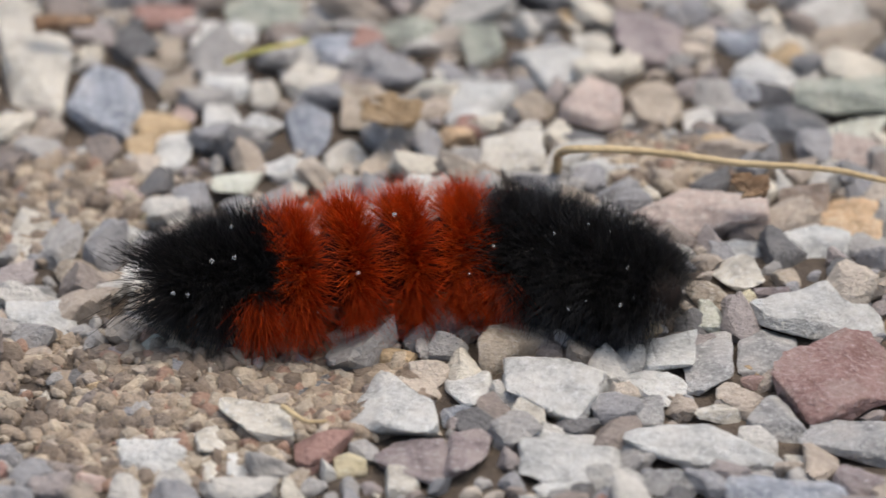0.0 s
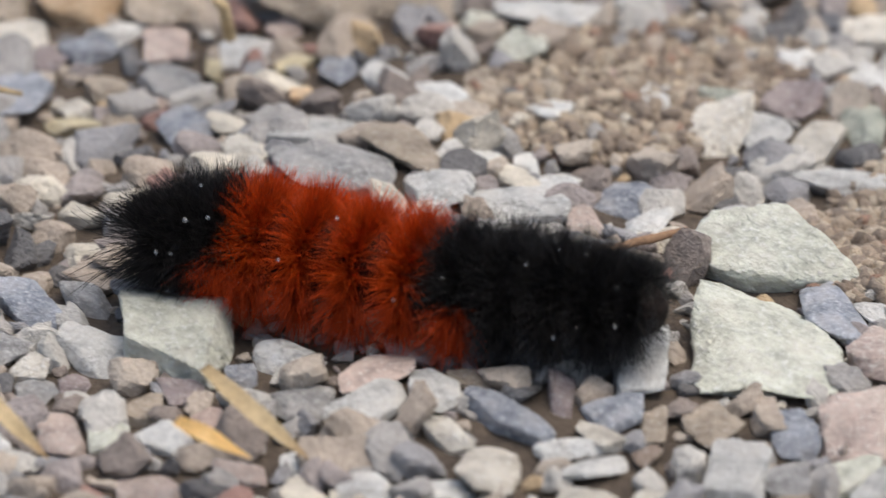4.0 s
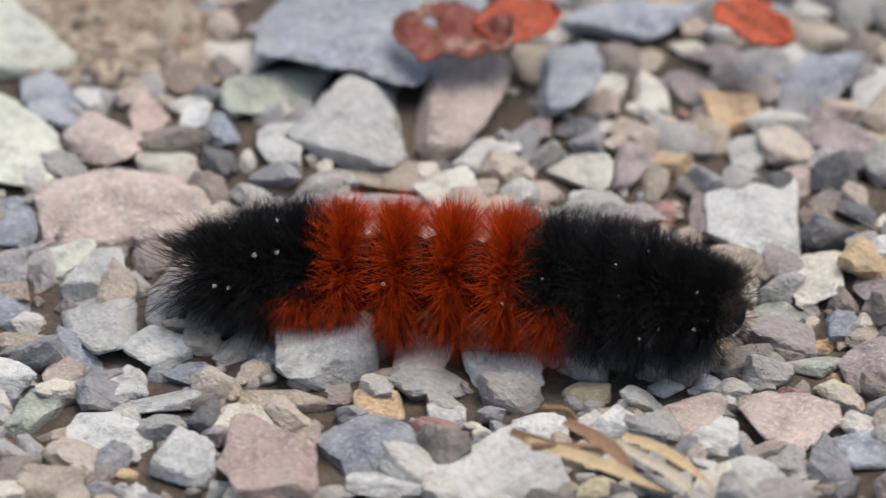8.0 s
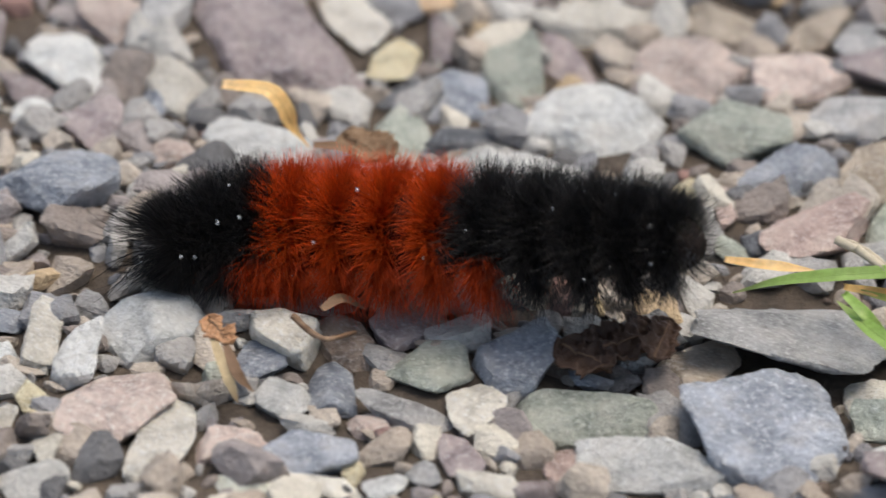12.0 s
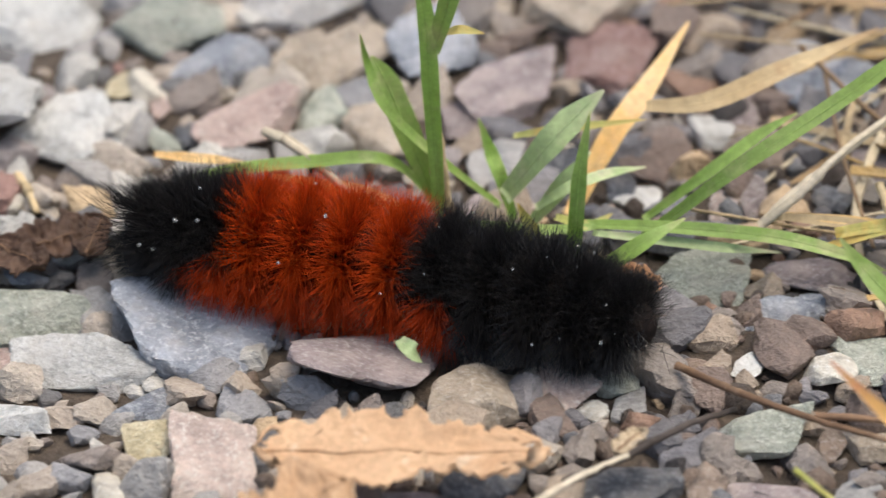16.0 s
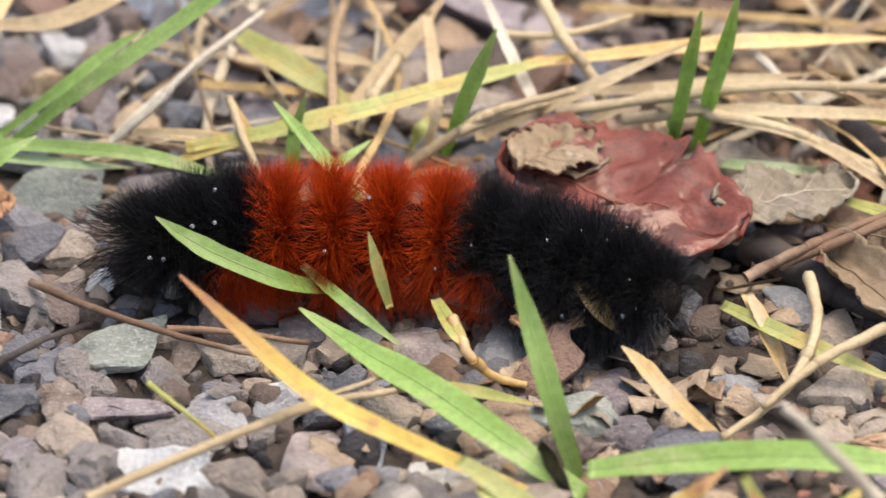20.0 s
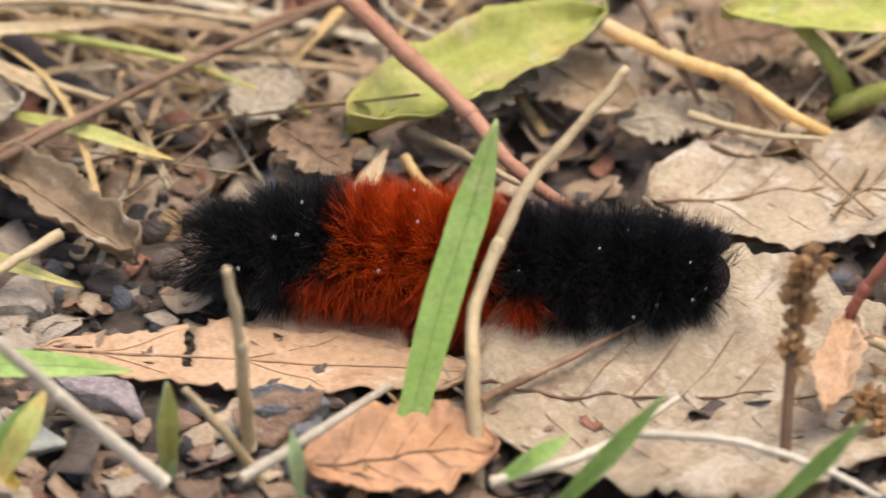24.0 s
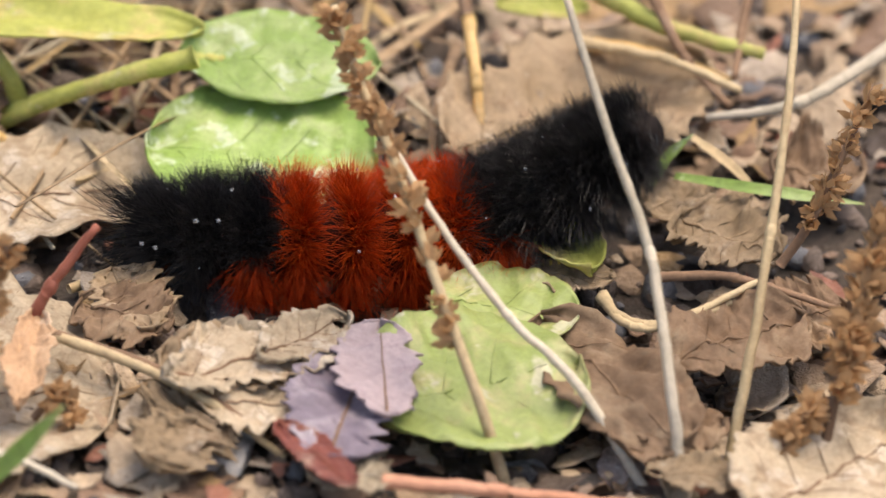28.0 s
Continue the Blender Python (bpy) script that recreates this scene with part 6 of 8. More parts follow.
stalk("brown", 1, (259.9, -60.0, -0.2), (265.0, -67.1, 0.3), (268.2, -70.5, 0.3), (273.0, -73.9, -0.2), name="twig", group="twigs")
stalk("pale_straw", 0.7, (248.8, -54.4, 4.0), (246.4, -51.7, 5.0), (244.5, -49.8, 5.0), name="plant_stem", group="plant stems")
stalk("brown", 0.9, (254.0, -59.1, 0.8), (256.0, -62.8, 0.8), (257.4, -64.4, -0.2), name="twig", group="twigs")
stalk("pale_straw", 0.7, (206.2, -40.7, 3.0), (209.2, -47.7, 3.0), (212.2, -51.6, 3.0), (215.2, -51.4, 0.8), name="plant_stem", group="plant stems")
stalk("orange", 0.8, (254.4, -58.6, 3.0), (256.9, -60.1, 3.0), (261.2, -58.1, 0.8))
leaf("brown_leaf", 208.7, -34.9, 3.0, 4.5, 4.0, -39, 4, tooth=0.15, holes=0.12, torn=0.75, tip=0.5, wave=1.5)
leaf("orange_leaf", 270.8, -67.1, 2.0, 4.3, 4.7, 14, 4, tooth=0.15, holes=0.12, torn=0.75, tip=0.5, wave=1.5)
leaf("peach_leaf", 252.9, -90.9, 4.6, 20.6, 7.6, -4, 4, tooth=0.08, holes=0.13, torn=0.9, tip=0.3, wave=1.0, veins=0)
leaf("peach_leaf", 245.2, -97.2, 5.0, 8.8, 6.7, 26, 4, tooth=0.15, holes=0.12, torn=0.75, tip=0.5, wave=1.5)
stalk("dark", 0.8, (264.6, -93.6, 3.4), (268.8, -90.8, 3.4), (273.9, -85.8, 2.6), (277.9, -81.4, 0.8), name="twig", group="twigs")
leaf("pale_leaf", 269.6, -88.9, 3.6, 3.4, 1.9, 50, 4, tooth=0.15, torn=0.75, tip=0.5, wave=1.5, veins=0)
stalk("pale_straw", 0.7, (262.2, -95.6, 3.0), (265.4, -93.4, 3.6), (269.4, -90.6, 3.6), name="plant_stem", group="plant stems")
blade("green", 1.6, (271.0, -59.4, -0.2), (278.6, -62.7, 9.0), (286.3, -61.3, 14.0), (291.0, -59.9, 17.0), (294.1, -57.8, 19.0))
blade("green", 1.2, (272.4, -56.8, 0.8), (277.2, -58.2, 6.0), (281.0, -57.8, 9.0), (283.8, -57.9, 11.0))
blade("straw", 1.9, (272.9, -50.7, 7.0), (277.6, -51.7, 8.0), (283.8, -48.8, 9.0), (291.1, -43.8, 9.0))
blade("orange", 2.2, (266.9, -54.7, -0.2), (270.1, -50.7, 4.0), (272.9, -47.3, 6.0), (276.7, -40.8, 8.0))
blade("green", 1.4, (267.7, -60.3, 3.0), (274.4, -62.5, 4.0), (281.9, -64.1, 4.0), (287.0, -65.2, 3.0), (290.7, -64.8, 0.8))
blade("pale_green", 1, (268.3, -61.5, 3.0), (274.4, -63.0, 3.0), (278.6, -64.0, 3.0), (282.6, -61.6, 0.8))
pushed_blade = blade("green", 1.9, (301.1, -74.9, -2.2), (294.2, -80.4, 5.0), (289.6, -79.7, 9.0), (287.2, -78.0, 11.0), (285.6, -77.2, 13.0))
PUSHED_FOOT = Vector((301.1, -74.9, -2.2)) / 1000
blade("straw", 1.2, (282.3, -61.4, 4.0), (287.2, -62.5, 4.0), (292.1, -64.4, 4.0), (298.5, -65.0, 3.0))
stalk("straw", 0.7, (289.8, -61.6, 7.0), (290.8, -64.9, 5.0), (292.3, -68.0, 3.0), (294.8, -69.1, -0.2))
blade("yellow_green", 2.6, (291.4, -51.9, 6.0), (293.7, -54.9, 6.0), (296.6, -56.9, 5.0), (299.8, -59.8, 4.0))
blade("yellow_green", 1.2, (285.4, -64.3, 3.0), (291.3, -64.2, 5.0), (297.3, -62.9, 6.0), (303.5, -61.2, 6.0))
blade("green", 1.4, (301.0, -69.1, -1.2), (297.9, -71.1, 5.0), (295.1, -69.0, 8.0), (292.8, -66.8, 10.0))
blade("green", 1.3, (294.9, -63.0, -2.2), (294.3, -65.9, 3.0), (294.6, -65.0, 6.0), (295.5, -64.6, 9.0))
blade("green", 1, (295.6, -64.7, -0.2), (297.5, -67.1, 4.0), (300.3, -65.4, 5.0))
leaf("orange_leaf", 297.7, -71.6, 3.0, 7.3, 5.6, 12, 4, tooth=0.15, holes=0.12, torn=0.75, tip=0.5, wave=1.5)
stalk("pale_straw", 0.8, (243.9, -49.8, 5.0), (246.4, -52.3, 5.0), (248.7, -54.7, 4.0), (251.0, -54.2, 0.8), name="plant_stem", group="plant stems")
stalk("pale_straw", 0.9, (257.3, -52.0, -0.2), (257.0, -53.4, 5.0), (256.4, -53.0, 10.0), name="plant_stem", group="plant stems")
blade("orange", 1, (244.4, -53.1, 3.0), (248.3, -54.3, 3.0), (253.0, -53.6, 0.8))
blade("green", 1.1, (244.2, -56.9, 5.0), (246.0, -58.6, 4.0), (248.1, -57.6, 0.8))
stalk("pale_straw", 0.8, (280.8, -62.6, 4.0), (283.8, -61.5, 6.0), (287.4, -58.6, 8.0), (293.1, -53.4, 9.0), name="plant_stem", group="plant stems")
blade("pale_green", 1.6, (253.2, -77.4, 5.0), (254.1, -78.9, 5.0), (254.9, -77.7, 3.0))
blade("orange", 1, (235.5, -51.1, 4.0), (238.9, -51.8, 4.0), (242.4, -51.0, 3.0))
stalk("straw", 1, (303.4, -55.7, 6.0), (301.1, -59.4, 5.0), (299.6, -61.7, 3.0))
blade("straw", 1.2, (294.1, -50.8, 4.0), (298.7, -52.6, 4.0), (302.4, -54.3, 4.0))
blade("yellow_green", 1.1, (265.6, -59.3, 3.0), (268.1, -60.5, 3.0), (270.1, -55.9, 0.8))
stalk("straw", 0.6, (288.2, -99.7, 4.0), (292.9, -96.9, 4.0), (300.3, -92.1, 3.0))
stalk("brown", 0.7, (283.4, -85.6, 3.0), (287.6, -86.2, 3.0), (293.9, -85.2, 0.8), name="twig", group="twigs")
blade("green", 1.2, (294.0, -78.3, 3.0), (296.9, -83.4, 3.0), (300.8, -86.3, 0.8))
stalk("straw", 0.8, (302.4, -64.7, 0.8), (300.6, -70.5, 0.8), (299.0, -75.5, -0.2))
blade("green", 1, (301.2, -64.7, -0.2), (300.9, -70.5, -0.2), (301.6, -75.0, -1.2))
blade("autumn", 1.9, (309.4, -104.5, -0.2), (299.5, -103.4, 5.0), (293.1, -101.4, 8.0), (288.2, -96.1, 10.0), (283.7, -94.0, 14.0))
blade("green", 2.1, (312.6, -101.2, -2.2), (310.7, -100.9, 5.0), (309.2, -97.1, 10.0), (307.7, -94.9, 15.0))
blade("green", 2.9, (312.5, -104.3, -0.2), (307.1, -101.7, 3.0), (301.9, -96.0, 4.0), (297.4, -90.7, 4.0), (293.2, -85.1, 4.0))
blade("green", 2.8, (312.5, -105.4, 3.0), (318.9, -107.4, 5.0), (326.9, -108.8, 6.0), (333.8, -109.1, 5.0), (338.7, -108.1, 3.0))
blade("yellow_green", 1.1, (299.9, -85.6, 4.0), (299.1, -85.1, 7.0), (298.4, -84.2, 10.0))
blade("yellow_green", 1.5, (303.5, -83.4, 3.0), (304.3, -88.5, 4.0), (305.4, -90.0, 3.0))
stalk("orange", 1, (304.4, -87.1, 4.0), (305.3, -90.4, 3.0), (307.1, -90.3, 0.8), (309.6, -90.4, -0.2))
blade("orange", 1.6, (323.7, -99.5, -0.2), (319.7, -97.2, 3.0), (317.9, -94.5, 4.0), (316.3, -93.1, 5.0))
stalk("brown", 0.75, (273.9, -75.8, 0.8), (277.5, -81.3, 2.5), (283.5, -86.1, 3.0), (290.1, -89.6, 3.0), name="twig", group="twigs")
stalk("straw", 0.9, (275.8, -108.6, 5.0), (286.5, -102.0, 5.0), (294.2, -98.3, 5.0), (300.4, -94.5, 3.0))
stalk("yellow_green", 0.5, (281.4, -93.5, 4.0), (283.6, -96.9, 4.0), (286.6, -97.1, 0.8))
blade("yellow_green", 1.2, (299.2, -93.7, 3.0), (304.5, -94.9, 3.0), (310.2, -94.3, 0.8))
leaf("red_leaf", 318.6, -72.8, 4.0, 20.5, 13.5, -38, 4, tooth=0.09, holes=0.16, torn=0.25, tip=0.4, wave=1.2)
leaf("tan_leaf", 314.3, -66.6, 4.0, 8.3, 5.4, -21, 4, tooth=0.15, holes=0.12, torn=0.75, tip=0.5, wave=1.5)
leaf("grey_leaf", 330.9, -73.6, 4.0, 10.8, 5.7, 7, 4, tooth=0.15, holes=0.12, torn=0.75, tip=0.5, wave=1.5)
blade("straw", 1.3, (308.8, -59.8, 0.8), (316.3, -61.9, 6.0), (325.7, -58.5, 8.0))
stalk("straw", 1, (303.3, -63.1, 0.8), (309.3, -62.9, 5.0), (316.1, -62.9, 7.0))
blade("orange", 1.5, (312.8, -57.6, 6.0), (326.7, -57.6, 7.0), (333.2, -57.6, 7.0), (342.1, -56.6, 6.0))
stalk("straw", 1.1, (314.4, -52.7, 9.0), (315.8, -57.5, 8.0), (318.1, -59.4, 5.0), (318.0, -62.2, 3.0))
blade("straw", 1.3, (305.7, -52.9, 8.0), (305.8, -58.4, 6.0), (305.5, -61.5, 4.0), (304.4, -62.5, 0.8))
blade("pale_straw", 1.1, (310.1, -52.4, 9.0), (311.6, -57.2, 7.0), (313.0, -60.5, 5.0), (313.9, -62.6, 3.0))
blade("straw", 1.4, (317.8, -60.3, 5.0), (328.4, -61.9, 6.0), (341.2, -63.5, 6.0))
stalk("straw", 1, (319.7, -62.8, 4.0), (330.4, -63.5, 5.0), (340.9, -65.7, 5.0))
stalk("straw", 1.1, (326.0, -63.9, 5.0), (332.9, -67.4, 5.0), (340.1, -72.6, 3.0))
blade("straw", 1.1, (315.4, -62.7, 3.0), (324.3, -60.3, 5.0), (335.0, -60.7, 6.0))
stalk("straw", 0.8, (310.9, -55.0, 7.0), (315.9, -56.8, 8.0), (321.3, -54.8, 8.0))
stalk("pale_straw", 0.9, (330.2, -57.2, 6.0), (332.8, -61.4, 5.0), (336.1, -66.7, 3.0), name="plant_stem", group="plant stems")
blade("yellow_green", 1.7, (286.4, -63.8, 4.0), (296.3, -64.0, 6.0), (308.6, -60.8, 7.0), (316.2, -58.2, 7.0))
blade("orange", 1.1, (282.8, -61.3, 4.0), (289.5, -62.8, 4.0), (295.0, -64.3, 3.0))
blade("straw", 1.8, (299.4, -58.0, 3.0), (303.2, -54.4, 5.0), (307.6, -49.2, 7.0))
blade("green", 1.6, (306.4, -59.8, -1.2), (307.5, -63.0, 6.0), (308.7, -63.6, 10.0), (309.9, -64.3, 14.0))
blade("green", 1.2, (297.5, -61.2, -0.2), (295.0, -64.3, 5.0), (292.9, -65.6, 9.0))
blade("green", 1.3, (323.5, -60.9, -2.2), (323.9, -65.1, 7.0), (324.6, -65.6, 12.0), (325.0, -67.3, 17.0))
blade("green", 1.6, (325.7, -59.6, -2.2), (326.2, -64.5, 7.0), (327.2, -65.1, 12.0), (327.9, -66.4, 18.0))
blade("green", 1.2, (324.5, -59.4, -1.2), (323.6, -63.0, 3.0), (323.4, -62.9, 5.0))
blade("pale_green", 1.2, (325.0, -64.1, 0.8), (330.7, -68.7, 3.0), (337.0, -67.0, 0.8))
blade("yellow_green", 1.3, (303.4, -61.6, 0.8), (304.1, -63.3, 4.0), (305.0, -62.5, 5.0))
stalk("brown", 1, (326.8, -82.6, 3.0), (332.2, -80.1, 4.0), (338.7, -76.5, 4.0), name="twig", group="twigs")
stalk("dark", 3.4, (328.2, -75.2, 0.8), (332.7, -80.6, 0.8), (339.2, -86.3, -0.2), name="twig", group="twigs")
stalk("straw", 1, (331.2, -85.3, 5.0), (331.1, -90.7, 4.0), (328.1, -96.8, 3.0), (323.2, -99.4, 0.8))
blade("straw", 1.1, (326.6, -85.9, 4.0), (327.6, -89.0, 3.0), (329.1, -90.7, 0.8))
blade("yellow_green", 1.6, (324.7, -85.9, 3.0), (330.1, -91.0, 3.0), (337.3, -93.9, 0.8))
stalk("straw", 1, (336.2, -91.1, 4.0), (330.8, -94.9, 4.0), (326.2, -98.8, 3.0))
blade("orange", 0.8, (289.9, -60.2, 6.0), (291.3, -62.2, 4.0), (292.6, -61.9, 0.8))
stalk("pale_straw", 0.8, (281.0, -61.1, 3.0), (284.2, -58.9, 5.0), (291.1, -53.3, 7.0), name="plant_stem", group="plant stems")
blade("orange", 1.5, (326.6, -84.6, 3.0), (327.4, -88.3, 3.0), (329.1, -92.6, -0.2))
leaf("peach_leaf", 348.6, -105.3, 0.5, 32.6, 7.1, -17, 1, tooth=0.15, holes=0.12, torn=0.75, tip=0.5, wave=0.5, curl=0.02)
blade("orange", 1.8, (311.2, -77.1, 6.0), (313.7, -83.2, 5.0), (315.4, -87.2, 4.0), (317.5, -86.7, 0.8))
stalk("pale_straw", 1.4, (338.3, -123.3, 4.0), (333.0, -122.8, 10.0), (329.0, -122.5, 15.0), (324.5, -121.6, 20.0), name="plant_stem", group="plant stems")
stalk("straw", 1.2, (345.8, -116.3, 0.8), (345.2, -118.0, 9.0), (344.8, -118.6, 14.0), (344.0, -119.0, 19.0))
blade("yellow_green", 1.8, (339.7, -117.4, -0.2), (339.4, -119.3, 6.0), (339.5, -119.6, 10.0))
blade("autumn", 1.6, (308.5, -119.2, 4.0), (314.9, -117.9, 7.0), (318.8, -115.7, 8.0), (321.7, -113.7, 9.0))
blade("green", 1.9, (324.4, -116.6, 0.8), (328.1, -116.4, 5.0), (331.1, -115.7, 8.0))
blade("straw", 1.3, (320.1, -114.9, 7.0), (322.7, -117.4, 5.0), (325.7, -117.3, 0.8))
blade("yellow_green", 1.3, (322.8, -113.5, 8.0), (324.6, -115.2, 5.0), (327.0, -115.4, 0.8))
blade("yellow_green", 2.2, (302.9, -107.4, 6.0), (306.9, -111.4, 5.0), (310.2, -114.7, 3.0), (311.5, -114.0, -0.2))
stalk("dark", 2.6, (337.5, -60.6, 0.8), (341.3, -68.4, 0.8), (345.8, -73.5, 0.8), (349.7, -77.5, -0.2), name="twig", group="twigs")
stalk("brown", 0.9, (329.4, -81.3, 3.0), (340.9, -77.5, 5.0), (352.4, -72.3, 6.0), (366.6, -65.0, 5.0), name="twig", group="twigs")
blade("yellow_green", 1.5, (335.6, -73.4, 3.0), (340.7, -78.5, 4.0), (346.5, -82.1, 3.0))
stalk("straw", 1, (314.6, -62.8, 5.0), (329.7, -63.7, 7.0), (342.5, -65.4, 7.0), (357.3, -68.9, 5.0))
blade("straw", 1.2, (322.4, -62.9, 5.0), (334.6, -66.0, 6.0), (345.7, -67.6, 6.0))
stalk("straw", 0.9, (307.2, -63.3, 4.0), (313.4, -61.8, 5.0), (319.8, -58.9, 5.0))
stalk("straw", 1, (329.9, -62.4, 4.0), (337.5, -70.2, 4.0), (344.7, -74.7, 3.0))
stalk("yellow_green", 0.8, (338.2, -65.5, 5.0), (348.6, -71.8, 5.0), (357.6, -78.2, 3.0))
blade("straw", 1.1, (326.6, -64.4, 5.0), (333.5, -68.1, 5.0), (340.8, -74.9, 3.0))
leaf("brown_leaf", 356.6, -85.9, 5.0, 8.1, 5.2, -61, 4, tooth=0.15, holes=0.12, torn=0.75, tip=0.5, wave=1.5)
leaf("grey_leaf", 354.4, -76.3, 4.0, 8.1, 5.0, 62, 4, tooth=0.15, holes=0.12, torn=0.75, tip=0.5, wave=1.5)
blade("straw", 2, (356.1, -93.4, 0.8), (358.9, -91.7, 4.0), (361.7, -88.4, 6.0))
leaf("tan_leaf", 356.3, -86.3, 3.0, 5.4, 4.3, 34, 4, tooth=0.15, holes=0.12, torn=0.75, tip=0.5, wave=1.5)
leaf("grey_leaf", 371.0, -80.4, 5.0, 9.0, 5.6, 35, 4, tooth=0.15, holes=0.12, torn=0.75, tip=0.5, wave=1.5)
blade("straw", 1.2, (322.0, -116.1, 0.8), (321.2, -116.1, 5.0), (321.0, -114.7, 7.0))
blade("green", 1.2, (317.2, -114.8, -0.2), (317.2, -115.6, 4.0), (317.5, -114.2, 6.0))
leaf("pale_leaf", 379.6, -116.2, 0.5, 34.0, 27.0, -14, 4, tooth=0.08, torn=0.28, tip=0.42, wave=0.8, veins=6)
stalk("brown", 0.7, (363.5, -114.4, 1.0), (371.1, -111.5, 1.8), (377.0, -108.4, 1.9), name="twig", group="twigs")
leaf("pale_leaf", 394.0, -93.6, 0.8, 27.0, 14.0, -4, 4, tooth=0.1, torn=0.3, tip=0.5, wave=0.9)
blade("green", 3.3, (355.4, -120.9, -2.2), (360.5, -113.3, 8.0), (364.5, -108.2, 15.0), (366.6, -106.0, 20.0))
stalk("pink_stem", 1.7, (359.5, -76.1, 14.0), (363.8, -82.2, 11.0), (367.9, -87.3, 8.0), (371.2, -94.4, 6.0), (379.4, -97.8, -0.2), name="plant_stem", group="plant stems")
stalk("straw", 1.2, (361.6, -123.2, -2.2), (362.3, -117.6, 6.0), (363.7, -112.6, 9.0), (368.4, -108.0, 15.0), (371.9, -106.6, 18.0), (376.8, -104.5, 22.0))
leaf("olive_leaf", 370.3, -80.2, 6.5, 24.5, 7.4, 26, 4, tooth=0.14, tip=0.6, curl=0.35, veins=3, wave=1.8)
stalk("olive_leaf", 1.9, (410.1, -90.6, 9.0), (404.1, -89.2, 7.0), (398.7, -85.8, 3.0), (396.2, -83.3, -0.2), name="plant_stem", group="plant stems")
stalk("olive_leaf", 1.8, (399.0, -83.1, 0.8), (397.3, -82.7, 5.0), (395.3, -79.7, 7.0), name="plant_stem", group="plant stems")
leaf("olive_leaf", 400.9, -82.3, 8.0, 23.5, 5.7, -18, 4, tooth=0.06, tip=0.6, curl=0.3, veins=3)
stalk("brown", 0.8, (383.7, -73.4, 8.0), (384.8, -79.9, 7.0), (387.1, -83.4, 3.0), name="twig", group="twigs")
leaf("peach_leaf", 354.3, -102.5, 0.2, 11.7, 13.0, 2, 0, tooth=0.15, holes=0.12, torn=0.6, tip=0.5, wave=0.5, curl=0.0)
leaf("orange_leaf", 356.1, -121.3, 2.0, 14.2, 9.7, -4, 4, tooth=0.12, torn=0.5, tip=0.7, wave=0.8)
leaf("red_leaf", 370.6, -101.1, 2.6, 13.5, 4.0, -58, 10, tooth=0.1, torn=0.3, tip=0.5, curl=0.5)
stalk("brown", 0.9, (370.4, -97.9, 2.4), (372.5, -97.7, 4.0), (375.2, -98.5, 4.0), (378.7, -101.7, 2.4), name="twig", group="twigs")
leaf("tan_leaf", 337.4, -86.2, 2.6, 16.5, 4.6, -61, 6, tooth=0.12, torn=0.45, tip=0.35, curl=0.7, wave=1.4, veins=0)
tagged(stalk("orange", 1.5, (381.0, -76.5, 6.5), (385.3, -81.0, 6.0), (389.6, -84.3, 5.5), (393.0, -87.4, 4.0), (396.4, -87.8, 1.5), name="plant_stem", group="plant stems"), "curved orange-brown fleshy leaf stalk")
leaf("brown_leaf", 375.4, -75.0, 2.0, 7.6, 6.2, 18, 4, tooth=0.15, holes=0.12, torn=0.75, tip=0.5, wave=1.5)
leaf("brown_leaf", 394.9, -81.5, 2.0, 6.1, 5.7, -13, 4, tooth=0.15, holes=0.12, torn=0.75, tip=0.5, wave=1.5)
leaf("brown_leaf", 356.2, -77.5, 2.0, 7.9, 5.5, 41, 4, tooth=0.15, holes=0.12, torn=0.75, tip=0.5, wave=1.5)
leaf("grey_leaf", 385.0, -83.5, 2.0, 8.7, 5.7, -5, 4, tooth=0.15, holes=0.12, torn=0.75, tip=0.5, wave=1.5)
leaf("brown_leaf", 367.2, -81.9, 2.0, 6.5, 4.9, -13, 4, tooth=0.15, holes=0.12, torn=0.75, tip=0.5, wave=1.5)
leaf("tan_leaf", 356.2, -83.9, 2.0, 5.2, 5.6, -13, 4, tooth=0.15, holes=0.12, torn=0.75, tip=0.5, wave=1.5)
stalk("straw", 1.4, (353.0, -97.0, -0.6), (357.0, -92.0, 2.6), (362.7, -84.6, 4.0))
stalk("brown", 1, (355.0, -68.9, 5.0), (360.0, -68.5, 6.0), (363.8, -67.0, 6.0), name="twig", group="twigs")
stalk("straw", 1, (364.3, -83.4, 4.0), (367.4, -87.0, 4.0), (371.4, -90.8, 3.0))
stalk("orange", 1, (363.3, -86.8, 4.0), (364.3, -89.1, 3.0), (366.5, -89.0, 0.8))
blade("green", 1.9, (366.3, -127.2, -0.2), (369.8, -129.7, 6.0), (373.8, -131.1, 12.0))
blade("green", 1.9, (381.1, -130.9, -0.2), (383.8, -134.7, 6.0), (387.1, -137.1, 12.0))
blade("green", 1.7, (362.5, -126.8, 3.0), (364.9, -127.4, 5.0), (367.7, -126.6, 6.0))
blade("pale_green", 1.6, (348.5, -122.8, -0.2), (347.8, -125.0, 5.0), (347.6, -124.2, 8.0))
stalk("pale_straw", 0.8, (372.4, -126.1, 5.0), (378.7, -129.7, 6.0), (384.3, -132.6, 5.0), (388.8, -134.9, 3.0), name="plant_stem", group="plant stems")
stalk("pale_straw", 1, (343.8, -124.0, 4.0), (349.9, -121.1, 5.0), (356.3, -116.5, 5.0), name="plant_stem", group="plant stems")
stalk("pale_straw", 0.9, (361.6, -127.0, 3.0), (369.2, -125.2, 3.0), (377.2, -119.9, 3.0), name="plant_stem", group="plant stems")
